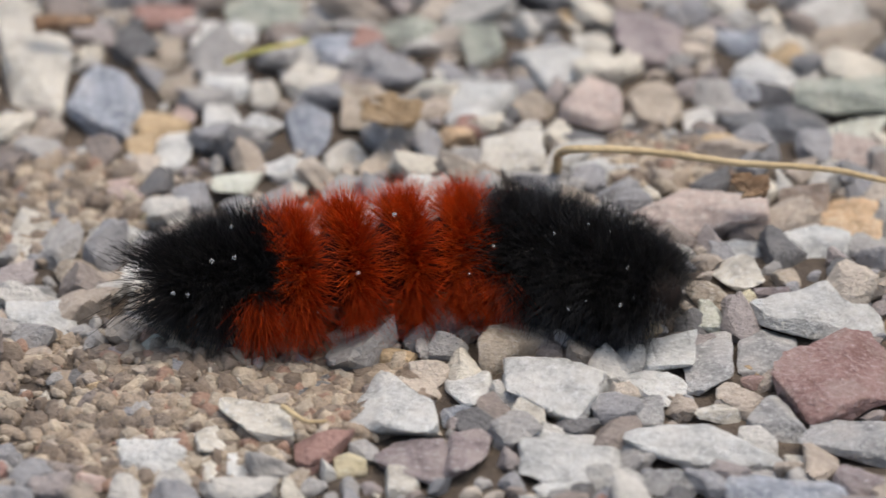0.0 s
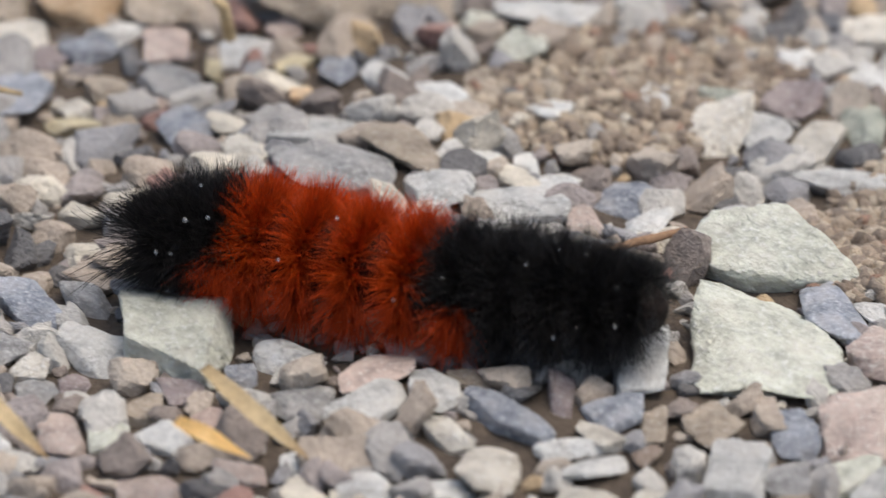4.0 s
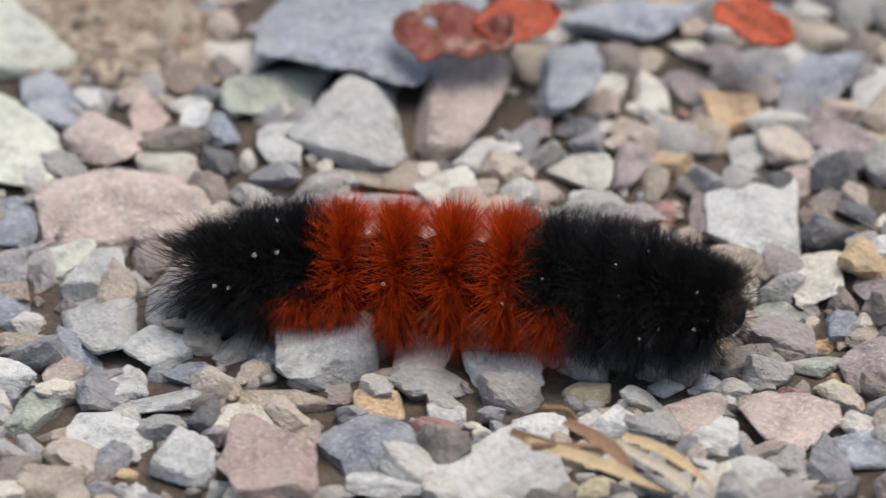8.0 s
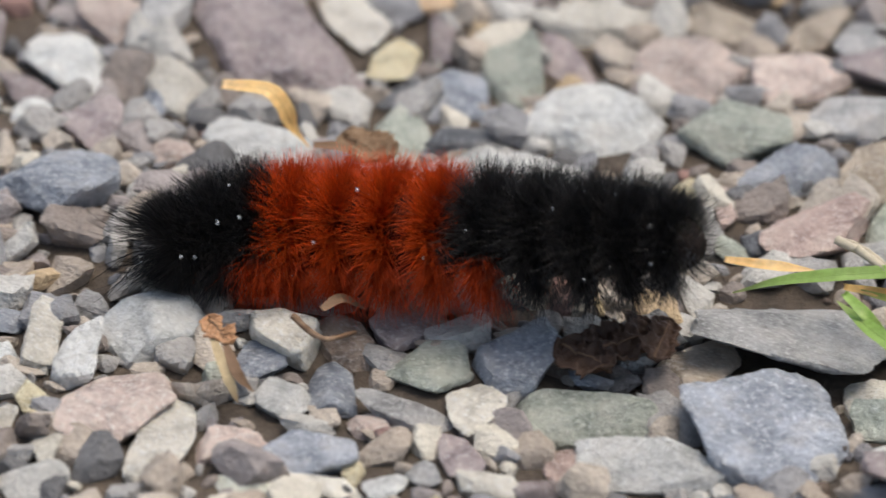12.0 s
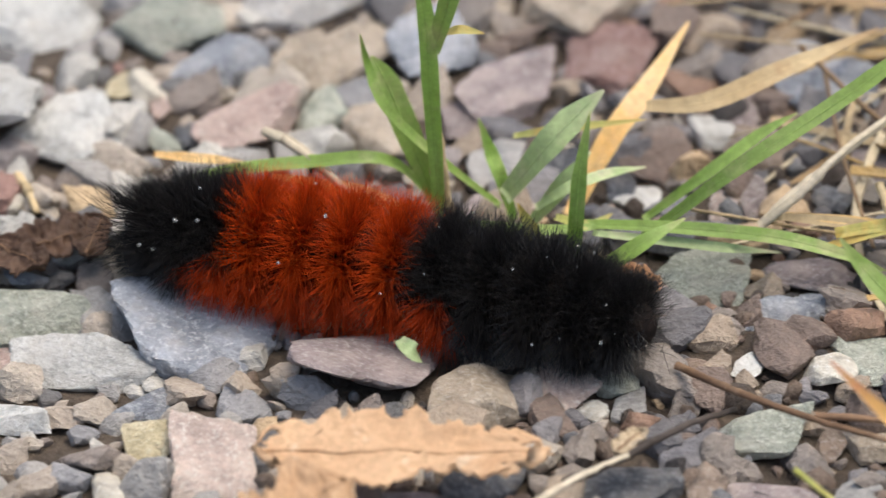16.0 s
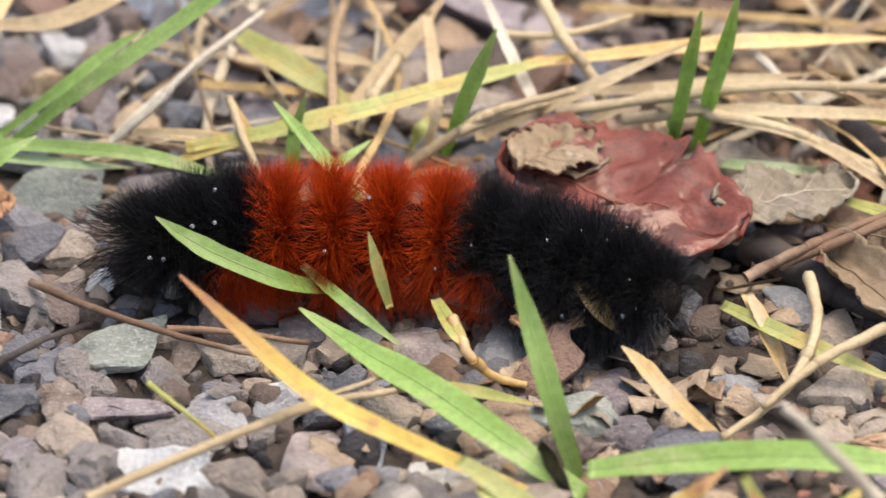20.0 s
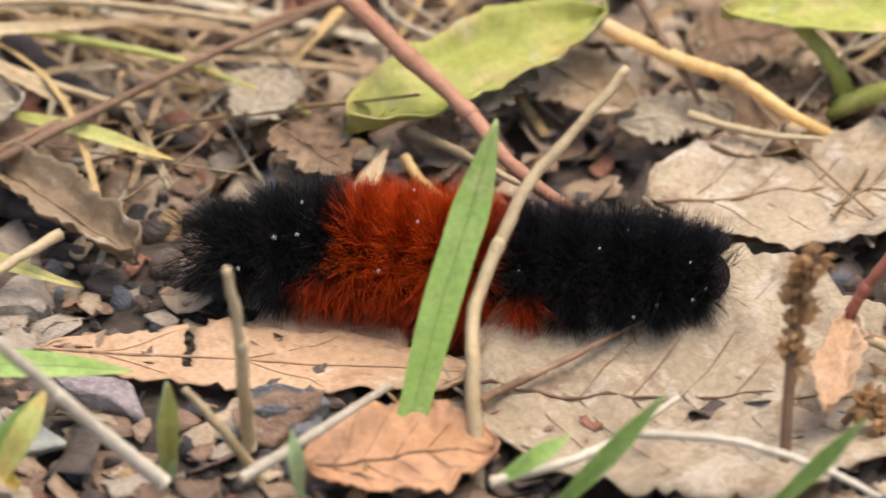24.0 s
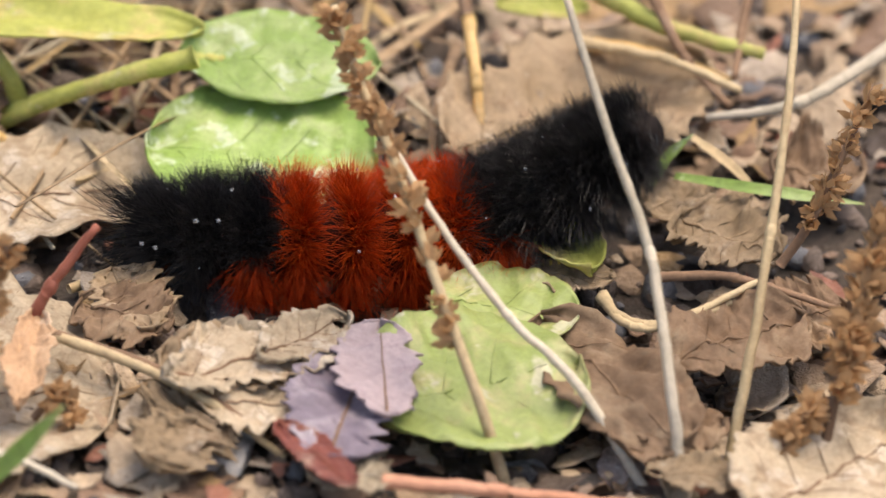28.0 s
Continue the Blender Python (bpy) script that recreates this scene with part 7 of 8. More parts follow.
stalk("straw", 1, (392.4, -115.8, 3.0), (397.8, -121.6, 3.0), (401.4, -127.4, 3.0), (405.4, -131.8, 0.8))
stalk("red_stem", 1.1, (391.2, -113.6, 3.0), (392.5, -113.8, 6.0), (395.9, -113.9, 11.0), name="plant_stem", group="plant stems")
leaf("peach_leaf", 389.4, -119.2, 3.8, 12.5, 3.4, 68, 4, tooth=0.2, torn=0.5, tip=0.75, curl=0.3, wave=2.2, veins=0)
seed_spike("brown", 0.9, 60, (383.4, -127.1, -0.2), (384.6, -123.8, 7.0), (385.8, -121.1, 11.0), (387.3, -120.6, 15.0), size=1.05)
stalk("straw", 0.9, (396.4, -105.5, -0.2), (402.6, -103.5, -0.2), (410.8, -102.5, -0.2))
leaf("tan_leaf", 399.7, -111.1, 2.0, 8.1, 5.5, -83, 4, tooth=0.15, holes=0.12, torn=0.75, tip=0.5, wave=1.5)
leaf("tan_leaf", 397.1, -130.7, 3.0, 6.6, 6.3, 57, 4, tooth=0.15, holes=0.12, torn=0.75, tip=0.5, wave=1.5)
leaf("lime_leaf", 417.2, -89.6, 7.0, 15.2, 9.4, -19, 14, tooth=0.012, tip=0.6, curl=0.10, veins=3, wave=0.7)
stalk("olive_leaf", 1.7, (397.3, -81.9, -0.2), (399.0, -85.3, 3.0), (405.0, -86.2, 5.0), (410.4, -87.3, 6.5), (413.2, -87.8, 6.5), name="plant_stem", group="plant stems")
leaf("lime_leaf", 413.5, -97.4, 3.6, 17.5, 16.0, -24, 8, tooth=0.015, tip=0.5, curl=0.12, veins=3, wave=0.8)
leaf("faded_leaf", 420.6, -129.2, 3.0, 16.5, 17.0, 5, 4, tooth=0.02, tip=0.5, curl=0.08, veins=3, wave=0.8)
leaf("faded_leaf", 425.9, -119.7, 2.6, 11.0, 9.0, -30, 4, tooth=0.02, tip=0.5, curl=0.10, veins=2)
leaf("purple_leaf", 410.2, -130.9, 3.6, 13.0, 8.4, 62, 4, tooth=0.16, torn=0.7, tip=0.4, wave=0.9, veins=0)
leaf("lilac_leaf", 414.0, -127.8, 4.4, 12.0, 5.6, 76, 5, tooth=0.16, torn=0.7, tip=0.45, wave=0.9, veins=0)
leaf("pale_leaf", 405.6, -123.4, 4.0, 14.0, 7.2, 8, 4, tooth=0.15, holes=0.08, torn=0.75, tip=0.4, wave=1.2, veins=2)
leaf("pale_leaf", 409.4, -122.6, 4.6, 8.4, 4.7, 24, 4, tooth=0.15, holes=0.12, torn=0.75, tip=0.5, wave=1.5)
leaf("pale_leaf", 404.6, -127.9, 3.0, 8.8, 5.9, -19, 4, tooth=0.15, holes=0.12, torn=0.75, tip=0.5, wave=1.2, veins=2)
leaf("brown_leaf", 391.5, -84.8, 1.5, 11.0, 8.0, 30, 4, tooth=0.15, holes=0.12, torn=0.75, tip=0.5, wave=1.5)
leaf("brown_leaf", 430.8, -130.8, 2.6, 19.0, 9.5, -74, 6, tooth=0.08, torn=0.35, tip=0.5, curl=0.12, wave=2.0, veins=1)
leaf("tan_leaf", 445.0, -115.0, 3.0, 8.4, 9.4, -49, 4, tooth=0.15, holes=0.12, torn=0.75, tip=0.5, wave=1.5)
leaf("brown_leaf", 441.1, -127.9, 2.6, 12.3, 9.8, 12, 4, tooth=0.07, holes=0.08, torn=0.4, tip=0.5, wave=1.7)
leaf("pale_leaf", 443.3, -144.8, 2.0, 17.0, 14.0, 30, 4, tooth=0.08, torn=0.35, tip=0.5, wave=1.2)
leaf("tan_leaf", 397.1, -131.5, 3.0, 6.2, 6.8, 44, 4, tooth=0.15, holes=0.12, torn=0.75, tip=0.5, wave=1.5)
leaf("brown_leaf", 433.1, -136.5, 2.0, 8.9, 7.2, -3, 4, tooth=0.15, holes=0.12, torn=0.75, tip=0.5, wave=1.5)
leaf("brown_leaf", 398.4, -113.1, 2.0, 7.3, 7.2, -49, 4, tooth=0.15, holes=0.12, torn=0.75, tip=0.5, wave=1.5)
leaf("brown_leaf", 447.9, -125.0, 2.0, 6.9, 7.9, 12, 4, tooth=0.15, holes=0.12, torn=0.75, tip=0.5, wave=1.5)
leaf("olive_leaf", 432.4, -115.0, 4.0, 7.1, 4.9, -81, 4, tooth=0.06, tip=0.6, curl=0.3, veins=3)
leaf("tan_leaf", 431.8, -117.2, 3.0, 6.3, 4.1, -19, 4, tooth=0.15, holes=0.12, torn=0.75, tip=0.5, wave=1.5)
leaf("red_leaf", 406.4, -136.2, 4.0, 9.5, 3.0, -72, 4, tooth=0.16, torn=0.35, tip=0.45, veins=0)
leaf("grey_leaf", 408.5, -137.9, 3.0, 6.1, 4.5, -19, 4, tooth=0.15, holes=0.12, torn=0.75, tip=0.5, wave=1.5)
seed_spike("straw", 1, 85, (421.2, -137.1, -2.2), (419.3, -134.7, 5.0), (418.1, -129.9, 10.0), (416.3, -121.2, 18.0), (415.0, -116.4, 22.0), (414.2, -111.5, 26.0), size=1.05)
stalk("pale_straw", 0.9, (431.3, -139.5, -2.2), (427.0, -133.5, 5.0), (422.8, -129.5, 9.0), (419.1, -124.1, 14.0), (416.7, -118.8, 18.0), name="plant_stem", group="plant stems")
stalk("pale_straw", 1, (433.1, -141.4, -1.2), (432.8, -137.9, 6.0), (433.4, -129.8, 13.0), (431.8, -123.4, 20.0), (430.2, -117.0, 28.0), name="plant_stem", group="plant stems")
stalk("straw", 0.9, (437.4, -138.1, -2.2), (441.1, -132.4, 8.0), (445.6, -123.5, 18.0), (448.8, -115.7, 25.0))
seed_spike("brown", 0.8, 42, (447.5, -119.5, 3.0), (449.7, -119.1, 6.0), (452.0, -118.0, 10.0), (455.4, -115.6, 15.0), size=1.05)
seed_spike("brown", 0.9, 70, (442.8, -142.3, -2.2), (444.5, -140.7, 6.0), (447.3, -136.9, 10.0), (450.0, -133.0, 16.0), size=1.35)
seed_spike("brown", 0.8, 40, (438.0, -141.9, -0.2), (440.6, -141.3, 3.0), (443.0, -140.4, 5.0), size=1.05)
stalk("brown", 0.9, (438.2, -118.8, 3.0), (443.2, -121.6, 4.0), (449.8, -125.8, 3.0), name="twig", group="twigs")
stalk("straw", 0.9, (433.5, -120.0, 3.0), (433.7, -123.8, 3.0), (436.8, -125.0, 3.0), (444.7, -122.5, 4.0))
blade("lime_leaf", 1, (441.3, -107.0, 3.0), (442.8, -106.4, 5.0), (444.6, -106.7, 7.0))
blade("lime_leaf", 1.2, (443.1, -107.5, 4.0), (449.2, -112.7, 5.0), (455.9, -114.5, 4.0))
stalk("olive_leaf", 1.9, (443.7, -86.2, 7.0), (448.1, -92.6, 7.0), (454.0, -95.7, 6.0), name="plant_stem", group="plant stems")
stalk("straw", 1.1, (440.9, -91.0, 6.0), (446.5, -94.8, 6.0), (451.2, -98.8, 5.0))
stalk("brown", 1, (446.7, -89.3, 9.0), (448.0, -95.1, 6.0), (450.3, -99.4, 4.0), name="twig", group="twigs")
stalk("brown", 0.9, (454.2, -91.1, 9.0), (452.7, -94.1, 7.0), (451.2, -97.2, 5.0), name="twig", group="twigs")
stalk("pale_straw", 1.2, (464.6, -97.8, 7.0), (454.7, -102.8, 6.0), (447.9, -100.5, 4.0), name="plant_stem", group="plant stems")
stalk("brown", 1.1, (433.2, -84.5, 8.0), (432.5, -90.3, 5.0), (432.2, -93.7, 0.8), name="twig", group="twigs")
stalk("pink_stem", 1.3, (410.6, -139.3, 3.0), (418.2, -142.5, 3.0), (428.3, -143.5, 0.8), name="plant_stem", group="plant stems")
blade("straw", 1, (444.9, -105.3, 6.0), (447.1, -108.3, 5.0), (449.2, -110.4, 3.0))
leaf("brown_leaf", 455.2, -106.3, 2.0, 6.9, 8.5, -19, 4, tooth=0.15, holes=0.12, torn=0.75, tip=0.5, wave=1.5)
leaf("olive_leaf", 439.9, -84.2, 5.0, 7.0, 2.9, -19, 4, tooth=0.06, tip=0.6, curl=0.3, veins=3)
leaf("tan_leaf", 443.5, -107.5, 2.0, 6.6, 5.2, 25, 4, tooth=0.15, holes=0.12, torn=0.75, tip=0.5, wave=1.5)
seed_spike("brown", 0.7, 20, (389.0, -122.6, 0.8), (390.5, -123.3, 3.0), (391.4, -124.7, 0.8), size=1.05)
leaf("tan_leaf", 439.1, -95.6, 3.0, 24.0, 16.3, 17, 4, tooth=0.12, torn=0.5, tip=0.7, wave=0.8)
stalk("orange", 1.3, (441.3, -89.5, 5.0), (446.7, -92.5, 5.0), (451.4, -95.8, 4.0))
stalk("orange", 1.1, (432.5, -88.4, 8.0), (431.8, -93.2, 5.0), (431.4, -96.6, 0.8))
stalk("straw", 1, (433.2, -120.3, 3.0), (433.7, -123.1, 3.0), (435.8, -124.8, 3.0), (439.4, -124.5, 3.0), (443.5, -122.6, 3.0))
blade("autumn", 1.8, (428.9, -114.4, 0.8), (431.4, -116.0, 3.0), (435.9, -114.7, 0.8))
leaf("tan_leaf", 433.6, -142.6, 2.0, 7.8, 3.9, -17, 4, tooth=0.15, holes=0.12, torn=0.75, tip=0.5, wave=1.5)
leaf("grey_leaf", 406.8, -122.7, 3.0, 14.2, 7.2, -35, 4, tooth=0.15, holes=0.12, torn=0.75, tip=0.5, wave=1.5)
leaf("tan_leaf", 399.5, -127.5, 2.0, 4.4, 9.0, 26, 4, tooth=0.15, holes=0.12, torn=0.75, tip=0.5, wave=1.5)
stalk("brown", 0.9, (392.3, -115.6, 3.0), (398.2, -121.2, 3.0), (402.0, -127.4, 3.0), (405.2, -131.6, 0.8), name="twig", group="twigs")
leaf("tan_leaf", 378.3, -78.1, 3.0, 11.9, 7.2, -57, 4, tooth=0.12, torn=0.5, tip=0.7, wave=0.8)
leaf("brown_leaf", 392.2, -75.9, 3.0, 9.0, 7.9, 3, 4, tooth=0.15, holes=0.12, torn=0.75, tip=0.5, wave=1.5)
stalk("straw", 0.8, (385.4, -85.9, 4.0), (390.2, -88.0, 3.0), (395.0, -90.0, 3.0))
leaf("tan_leaf", 404.0, -122.8, 3.0, 11.0, 7.9, -26, 4, tooth=0.15, holes=0.12, torn=0.75, tip=0.5, wave=1.5)
blade("yellow_green", 2.6, (304.5, -109.3, 5.0), (306.8, -114.1, 5.0), (308.5, -118.8, 4.0))
blade("autumn", 2.2, (311.3, -117.9, 3.0), (315.6, -116.7, 6.0), (320.1, -115.3, 9.0))
blade("yellow_green", 2.2, (326.7, -119.1, 3.0), (328.9, -118.0, 6.0), (331.1, -115.7, 8.0))
blade("pale_green", 1.8, (339.4, -117.8, -0.2), (339.5, -118.2, 5.0), (339.6, -117.8, 9.0))
leaf("tan_leaf", 314.1, -67.6, 5.0, 7.6, 5.7, 35, 4, tooth=0.15, holes=0.12, torn=0.75, tip=0.5, wave=1.5)
leaf("orange_leaf", 311.7, -84.5, 2.0, 6.1, 5.4, 62, 4, tooth=0.15, holes=0.12, torn=0.75, tip=0.5, wave=1.5)
blade("pale_green", 1.6, (316.9, -114.5, -0.2), (317.0, -115.6, 4.0), (317.4, -114.6, 7.0))
blade("autumn", 1.8, (328.5, -117.5, 0.8), (325.2, -118.2, 6.0), (322.8, -116.7, 9.0))
stalk("straw", 1, (345.9, -120.1, 0.8), (343.0, -120.1, 6.0), (340.7, -119.0, 9.0))
join_pebbles()


# ---- small gravel that fills the gaps, too many to count ----
# patches where the soil shows between the stones: place and half sizes
BARE = [(-0.001, -0.025, 0.009, 0.008), (0.007, -0.027, 0.005, 0.006), (-0.010, -0.031, 0.012, 0.010), (-0.004, -0.037, 0.008, 0.006), (-0.022, -0.002, 0.007, 0.007), (0.023, 0.012, 0.005, 0.004), (0.089, 0.016, 0.009, 0.006),
        (0.111, -0.002, 0.006, 0.007), (0.117, -0.004, 0.005, 0.006), (0.096, 0.025, 0.010, 0.006), (0.115, 0.007, 0.006, 0.007)]


def make_gravel():
    rng = np.random.default_rng(5)
    shapes = [rock_shape(rng, 3, rng.uniform(34, 90), 10) for _ in range(14)]
    for p, _ in shapes:
        p *= np.array([1 + 0.13 * noise.noise(Vector(v) * 1.7) + 0.07 * noise.noise(Vector(v) * 4.3) for v in p.tolist()])[:, None]
    small = [rock_shape(rng, 2, 40, 8) for _ in range(8)]
    piles = ([], [], []), ([], [], [])
    grid = {}
    for x, y, r in PLACED:
        grid.setdefault((int(x // 0.01), int(y // 0.01)), []).append((x, y, r))
    for turn in range(48000):
        x = rng.uniform(-0.075, 0.40)
        mid = way_y(x)
        y = mid + rng.uniform(-0.075, 0.085)
        p = Vector((x, y, 0))
        bare = noise.noise(p * 32 + Vector((3, 1, 0))) if x < 0.11 else 0.0
        thin = 1.0 if x < 0.27 else max(0.012 if x < 0.345 else 0.003, 1 - (x - 0.27) / 0.055)
        if rng.random() > thin:
            continue
        size = rng.uniform(0.0012, 0.0023 if x < 0.24 else 0.0031) if turn < 6000 else 0.0006 + 0.0022 * rng.random() ** 1.6
        if any(((x - a) / u) ** 2 + ((y - b) / v) ** 2 < 1 for a, b, u, v in BARE):
            bare = 0.5
        if bare > 0.42:
            if rng.random() < (0.72 if bare == 0.5 else 0.2):
                continue
            size *= 0.5
        near = [q for i in (-1, 0, 1) for j in (-1, 0, 1) for q in grid.get((int(x // 0.01) + i, int(y // 0.01) + j), ())]
        if any((x - a) ** 2 + (y - b) ** 2 < (r * 0.8 + size * 0.35) ** 2 for a, b, r in near):
            continue
        grid.setdefault((int(x // 0.01), int(y // 0.01)), []).append((x, y, size * 0.8))
        sv, sf = shapes[rng.integers(14)] if size > 0.0013 else small[rng.integers(8)]
        m = np.array(Euler((rng.normal(0, 0.35), rng.normal(0, 0.35), rng.uniform(0, 6.28))).to_matrix())
        q = (sv * (size * rng.uniform(0.9, 1.4), size * rng.uniform(0.7, 1.05), size * rng.uniform(0.5, 0.8))) @ m.T
        q = q + (x, y, ground_height(x, y) + size * 0.28)
        verts, faces, counts = piles[rng.random() < (x - 0.235) / 0.035]
        verts.append(q)
        faces.append(np.array(sf) + sum(counts[-1:]))
        counts.append(sum(counts[-1:]) + len(q))
    for (verts, faces, counts), name, label, material in zip(piles, ("gravel", "damp_gravel"), ("small mixed grey, tan and brown gravel", "small damp brown and slate gravel in dark soil"), (GRAVEL, DAMP)):
        me = mesh_of(name, np.vstack(verts).tolist(), [f for b in faces for f in b.tolist()], material, False)
        tagged(new(name, me), label, "gravel", kind="stuff")


make_gravel()


# ---- leaf litter, crumbs of soil and tangled dry grass, too many to count ----
LITTER = mottled_stuff("leaf_crumbs", ((0.0, (0.301, 0.206, 0.131)), (0.14, (0.201, 0.126, 0.081)), (0.30, (0.402, 0.301, 0.201)), (0.48, (0.085, 0.060, 0.045)),
                                       (0.56, (0.361, 0.291, 0.221)), (0.68, (0.221, 0.135, 0.085)), (0.8, (0.382, 0.286, 0.191)), (0.88, (0.261, 0.110, 0.070)), (0.93, (0.33, 0.21, 0.10))), 1500)
CRUMB = mottled_stuff("dark_soil_crumbs", ((0.0, (0.068, 0.051, 0.041)), (0.3, (0.135, 0.098, 0.075)), (0.55, (0.045, 0.039, 0.038)), (0.75, (0.225, 0.165, 0.128)), (0.9, (0.150, 0.150, 0.158))))
TANGLE = mottled_stuff("tangled_dry_grass", ((0.0, (0.44, 0.335, 0.20)), (0.3, (0.34, 0.23, 0.125)), (0.5, (0.50, 0.42, 0.29)), (0.7, (0.25, 0.16, 0.09)), (0.85, (0.46, 0.31, 0.13))), 900)


def scrap(rng, size):
    """A torn, curled bit of leaf with a little thickness."""
    n, rings = 11, 3
    radii = rng.uniform(0.55, 1.15, n) * size
    stretch, bow, twist = rng.uniform(0.45, 1.0), rng.normal(0, 0.5), rng.normal(0, 0.4)
    verts = []
    for layer in (0, -0.00012):
        verts.append((0, 0, layer))
        for k in range(1, rings + 1):
            for j in range(n):
                a = 2 * math.pi * j / n
                x, y = math.cos(a) * radii[j] * k / rings, math.sin(a) * radii[j] * k / rings * stretch
                verts.append((x, y, layer + bow * x * x / size + twist * x * y / size))
    m = 1 + rings * n
    faces = []
    for base in (0, m):
        for j in range(n):
            faces.append((base, base + 1 + j, base + 1 + (j + 1) % n))
            for k in range(rings - 1):
                a = base + 1 + k * n
                faces.append((a + j, a + n + j, a + n + (j + 1) % n, a + (j + 1) % n))
    e = 1 + (rings - 1) * n
    faces += [(e + j, m + e + j, m + e + (j + 1) % n, e + (j + 1) % n) for j in range(n)]
    return np.array(verts), faces


def scatter(name, label, category, material, count, make, place):
    rng = np.random.default_rng(len(name) * 31)
    verts, faces, total = [], [], 0
    for _ in range(count):
        at = place(rng)
        if at is None:
            continue
        v, f, tip = make(rng)
        m = np.array(Euler((rng.normal(0, tip), rng.normal(0, tip), rng.uniform(0, 6.28))).to_matrix())
        v = v @ m.T + np.array(at)
        verts.append(v)
        faces += [[i + total for i in q] for q in f]
        total += len(v)
    ob = new(name, mesh_of(name, np.vstack(verts).tolist(), faces, material))
    tagged(ob, label, category, kind="stuff")


def body_y(x):
    """The middle of the crawled line among the litter."""
    return float(np.interp(x, (0.28, 0.32, 0.36, 0.40, 0.44), (-0.0735, -0.084, -0.1, -0.105, -0.1105)))


def litter_place(rng):
    x = rng.uniform(0.29, 0.50)
    if rng.random() > (x - 0.285) / 0.05:
        return None
    y = way_y(x) + rng.uniform(-0.06, 0.09)
    return (x, y, ground_height(x, y) + rng.uniform(0.0003, 0.0016))


# large flat leaves that lie clean on top: place and half sizes
SHEETS = [(0.3495, -0.1055, 0.017, 0.0055), (0.3796, -0.1162, 0.016, 0.012), (0.4206, -0.1292, 0.008, 0.008), (0.4135, -0.0974, 0.008, 0.007)]


def clear_place(rng):
    """As above, but off the line where the caterpillar crawls and off the large leaves."""
    at = litter_place(rng)
    if at is None or abs(at[1] - body_y(at[0])) < 0.007 or any(((at[0] - a) / u) ** 2 + ((at[1] - b) / v) ** 2 < 1 for a, b, u, v in SHEETS):
        return None
    return at


def crumb_place(rng):
    x = rng.uniform(0.24, 0.50)
    if rng.random() > (x - 0.235) / 0.06:
        return None
    y = way_y(x) + rng.uniform(-0.06, 0.09)
    return (x, y, ground_height(x, y) + 0.0002)


def tangle_place(rng):
    x = rng.uniform(0.285, 0.43)
    y = body_y(x) + rng.uniform(0.013, 0.06)
    if noise.noise(Vector((x * 30, y * 30, 4))) < -0.1:
        return None
    return (x, y, ground_height(x, y) + rng.uniform(0.001, 0.004))


def bit_of_grass(rng):
    size = rng.uniform(0.006, 0.022)
    a = Vector((-size, 0, 0))
    line = smooth_line([a, Vector((0, rng.normal(0, size * 0.12), rng.uniform(0, size * 0.1))), -a], 5)
    w = rng.uniform(0.00016, 0.00045)
    v, f = swept(line, ROUND[::2] if w < 0.0003 else FOLDED, [(w, w * 0.6)] * len(line))
    return np.array(v), f, 0.13


def crumb(rng):
    v, f = rock_shape(rng, 2, 9, 6)
    return v * rng.uniform(0.4, 1.0, 3) * (0.0005 + 0.0016 * rng.random() ** 2), f, 1.0


scatter("soil_crumbs", "dark crumbs of damp soil", "soil", CRUMB, 9000, crumb, crumb_place)
SANDY = mottled_stuff("sandy_crumbs", ((0.0, (0.33, 0.26, 0.195)), (0.25, (0.24, 0.19, 0.15)), (0.5, (0.40, 0.335, 0.26)), (0.7, (0.19, 0.145, 0.11)), (0.85, (0.45, 0.37, 0.28)), (0.94, (0.30, 0.19, 0.14))))


def grit(rng):
    v, f = rock_shape(rng, 2, 14, 6)
    return v * rng.uniform(0.4, 1.0, 3) * (0.00022 + 0.0012 * rng.random() ** 3), f, 1.0


def bare_place(rng):
    x, y, a, b = BARE[int(rng.integers(len(BARE)))]
    r, turn = math.sqrt(rng.random()) * 1.15, rng.uniform(0, 6.28)
    x, y = x + a * r * math.cos(turn), y + b * r * math.sin(turn)
    return (x, y, ground_height(x, y) + 0.0002)


scatter("sandy_crumbs", "crumbs of pale sandy soil and grit", "soil", SANDY, 14000, grit, bare_place)
scatter("leaf_litter", "crumbled brown and tan leaf litter", "leaf litter", LITTER, 4300, lambda rng: (*scrap(rng, 0.0012 + 0.0030 * rng.random() ** 1.6), 0.27), clear_place)
scatter("leaf_crumbs", "fine brown crumbs of rotted leaf", "leaf litter", LITTER, 3000, lambda rng: (*scrap(rng, 0.0005 + 0.0017 * rng.random() ** 1.5), 0.12), litter_place)
scatter("dry_grass", "tangled dry tan grass", "dry grass", TANGLE, 330, bit_of_grass, tangle_place)

# ---- the crawl: tail, rear seam, front seam and head of the body's axis, in millimetres ----
CRAWL = []


def crawl(t, tail, rear, front, nose):
    CRAWL.append((t, [Vector(p) / 1000 for p in (tail, rear, front, nose)]))


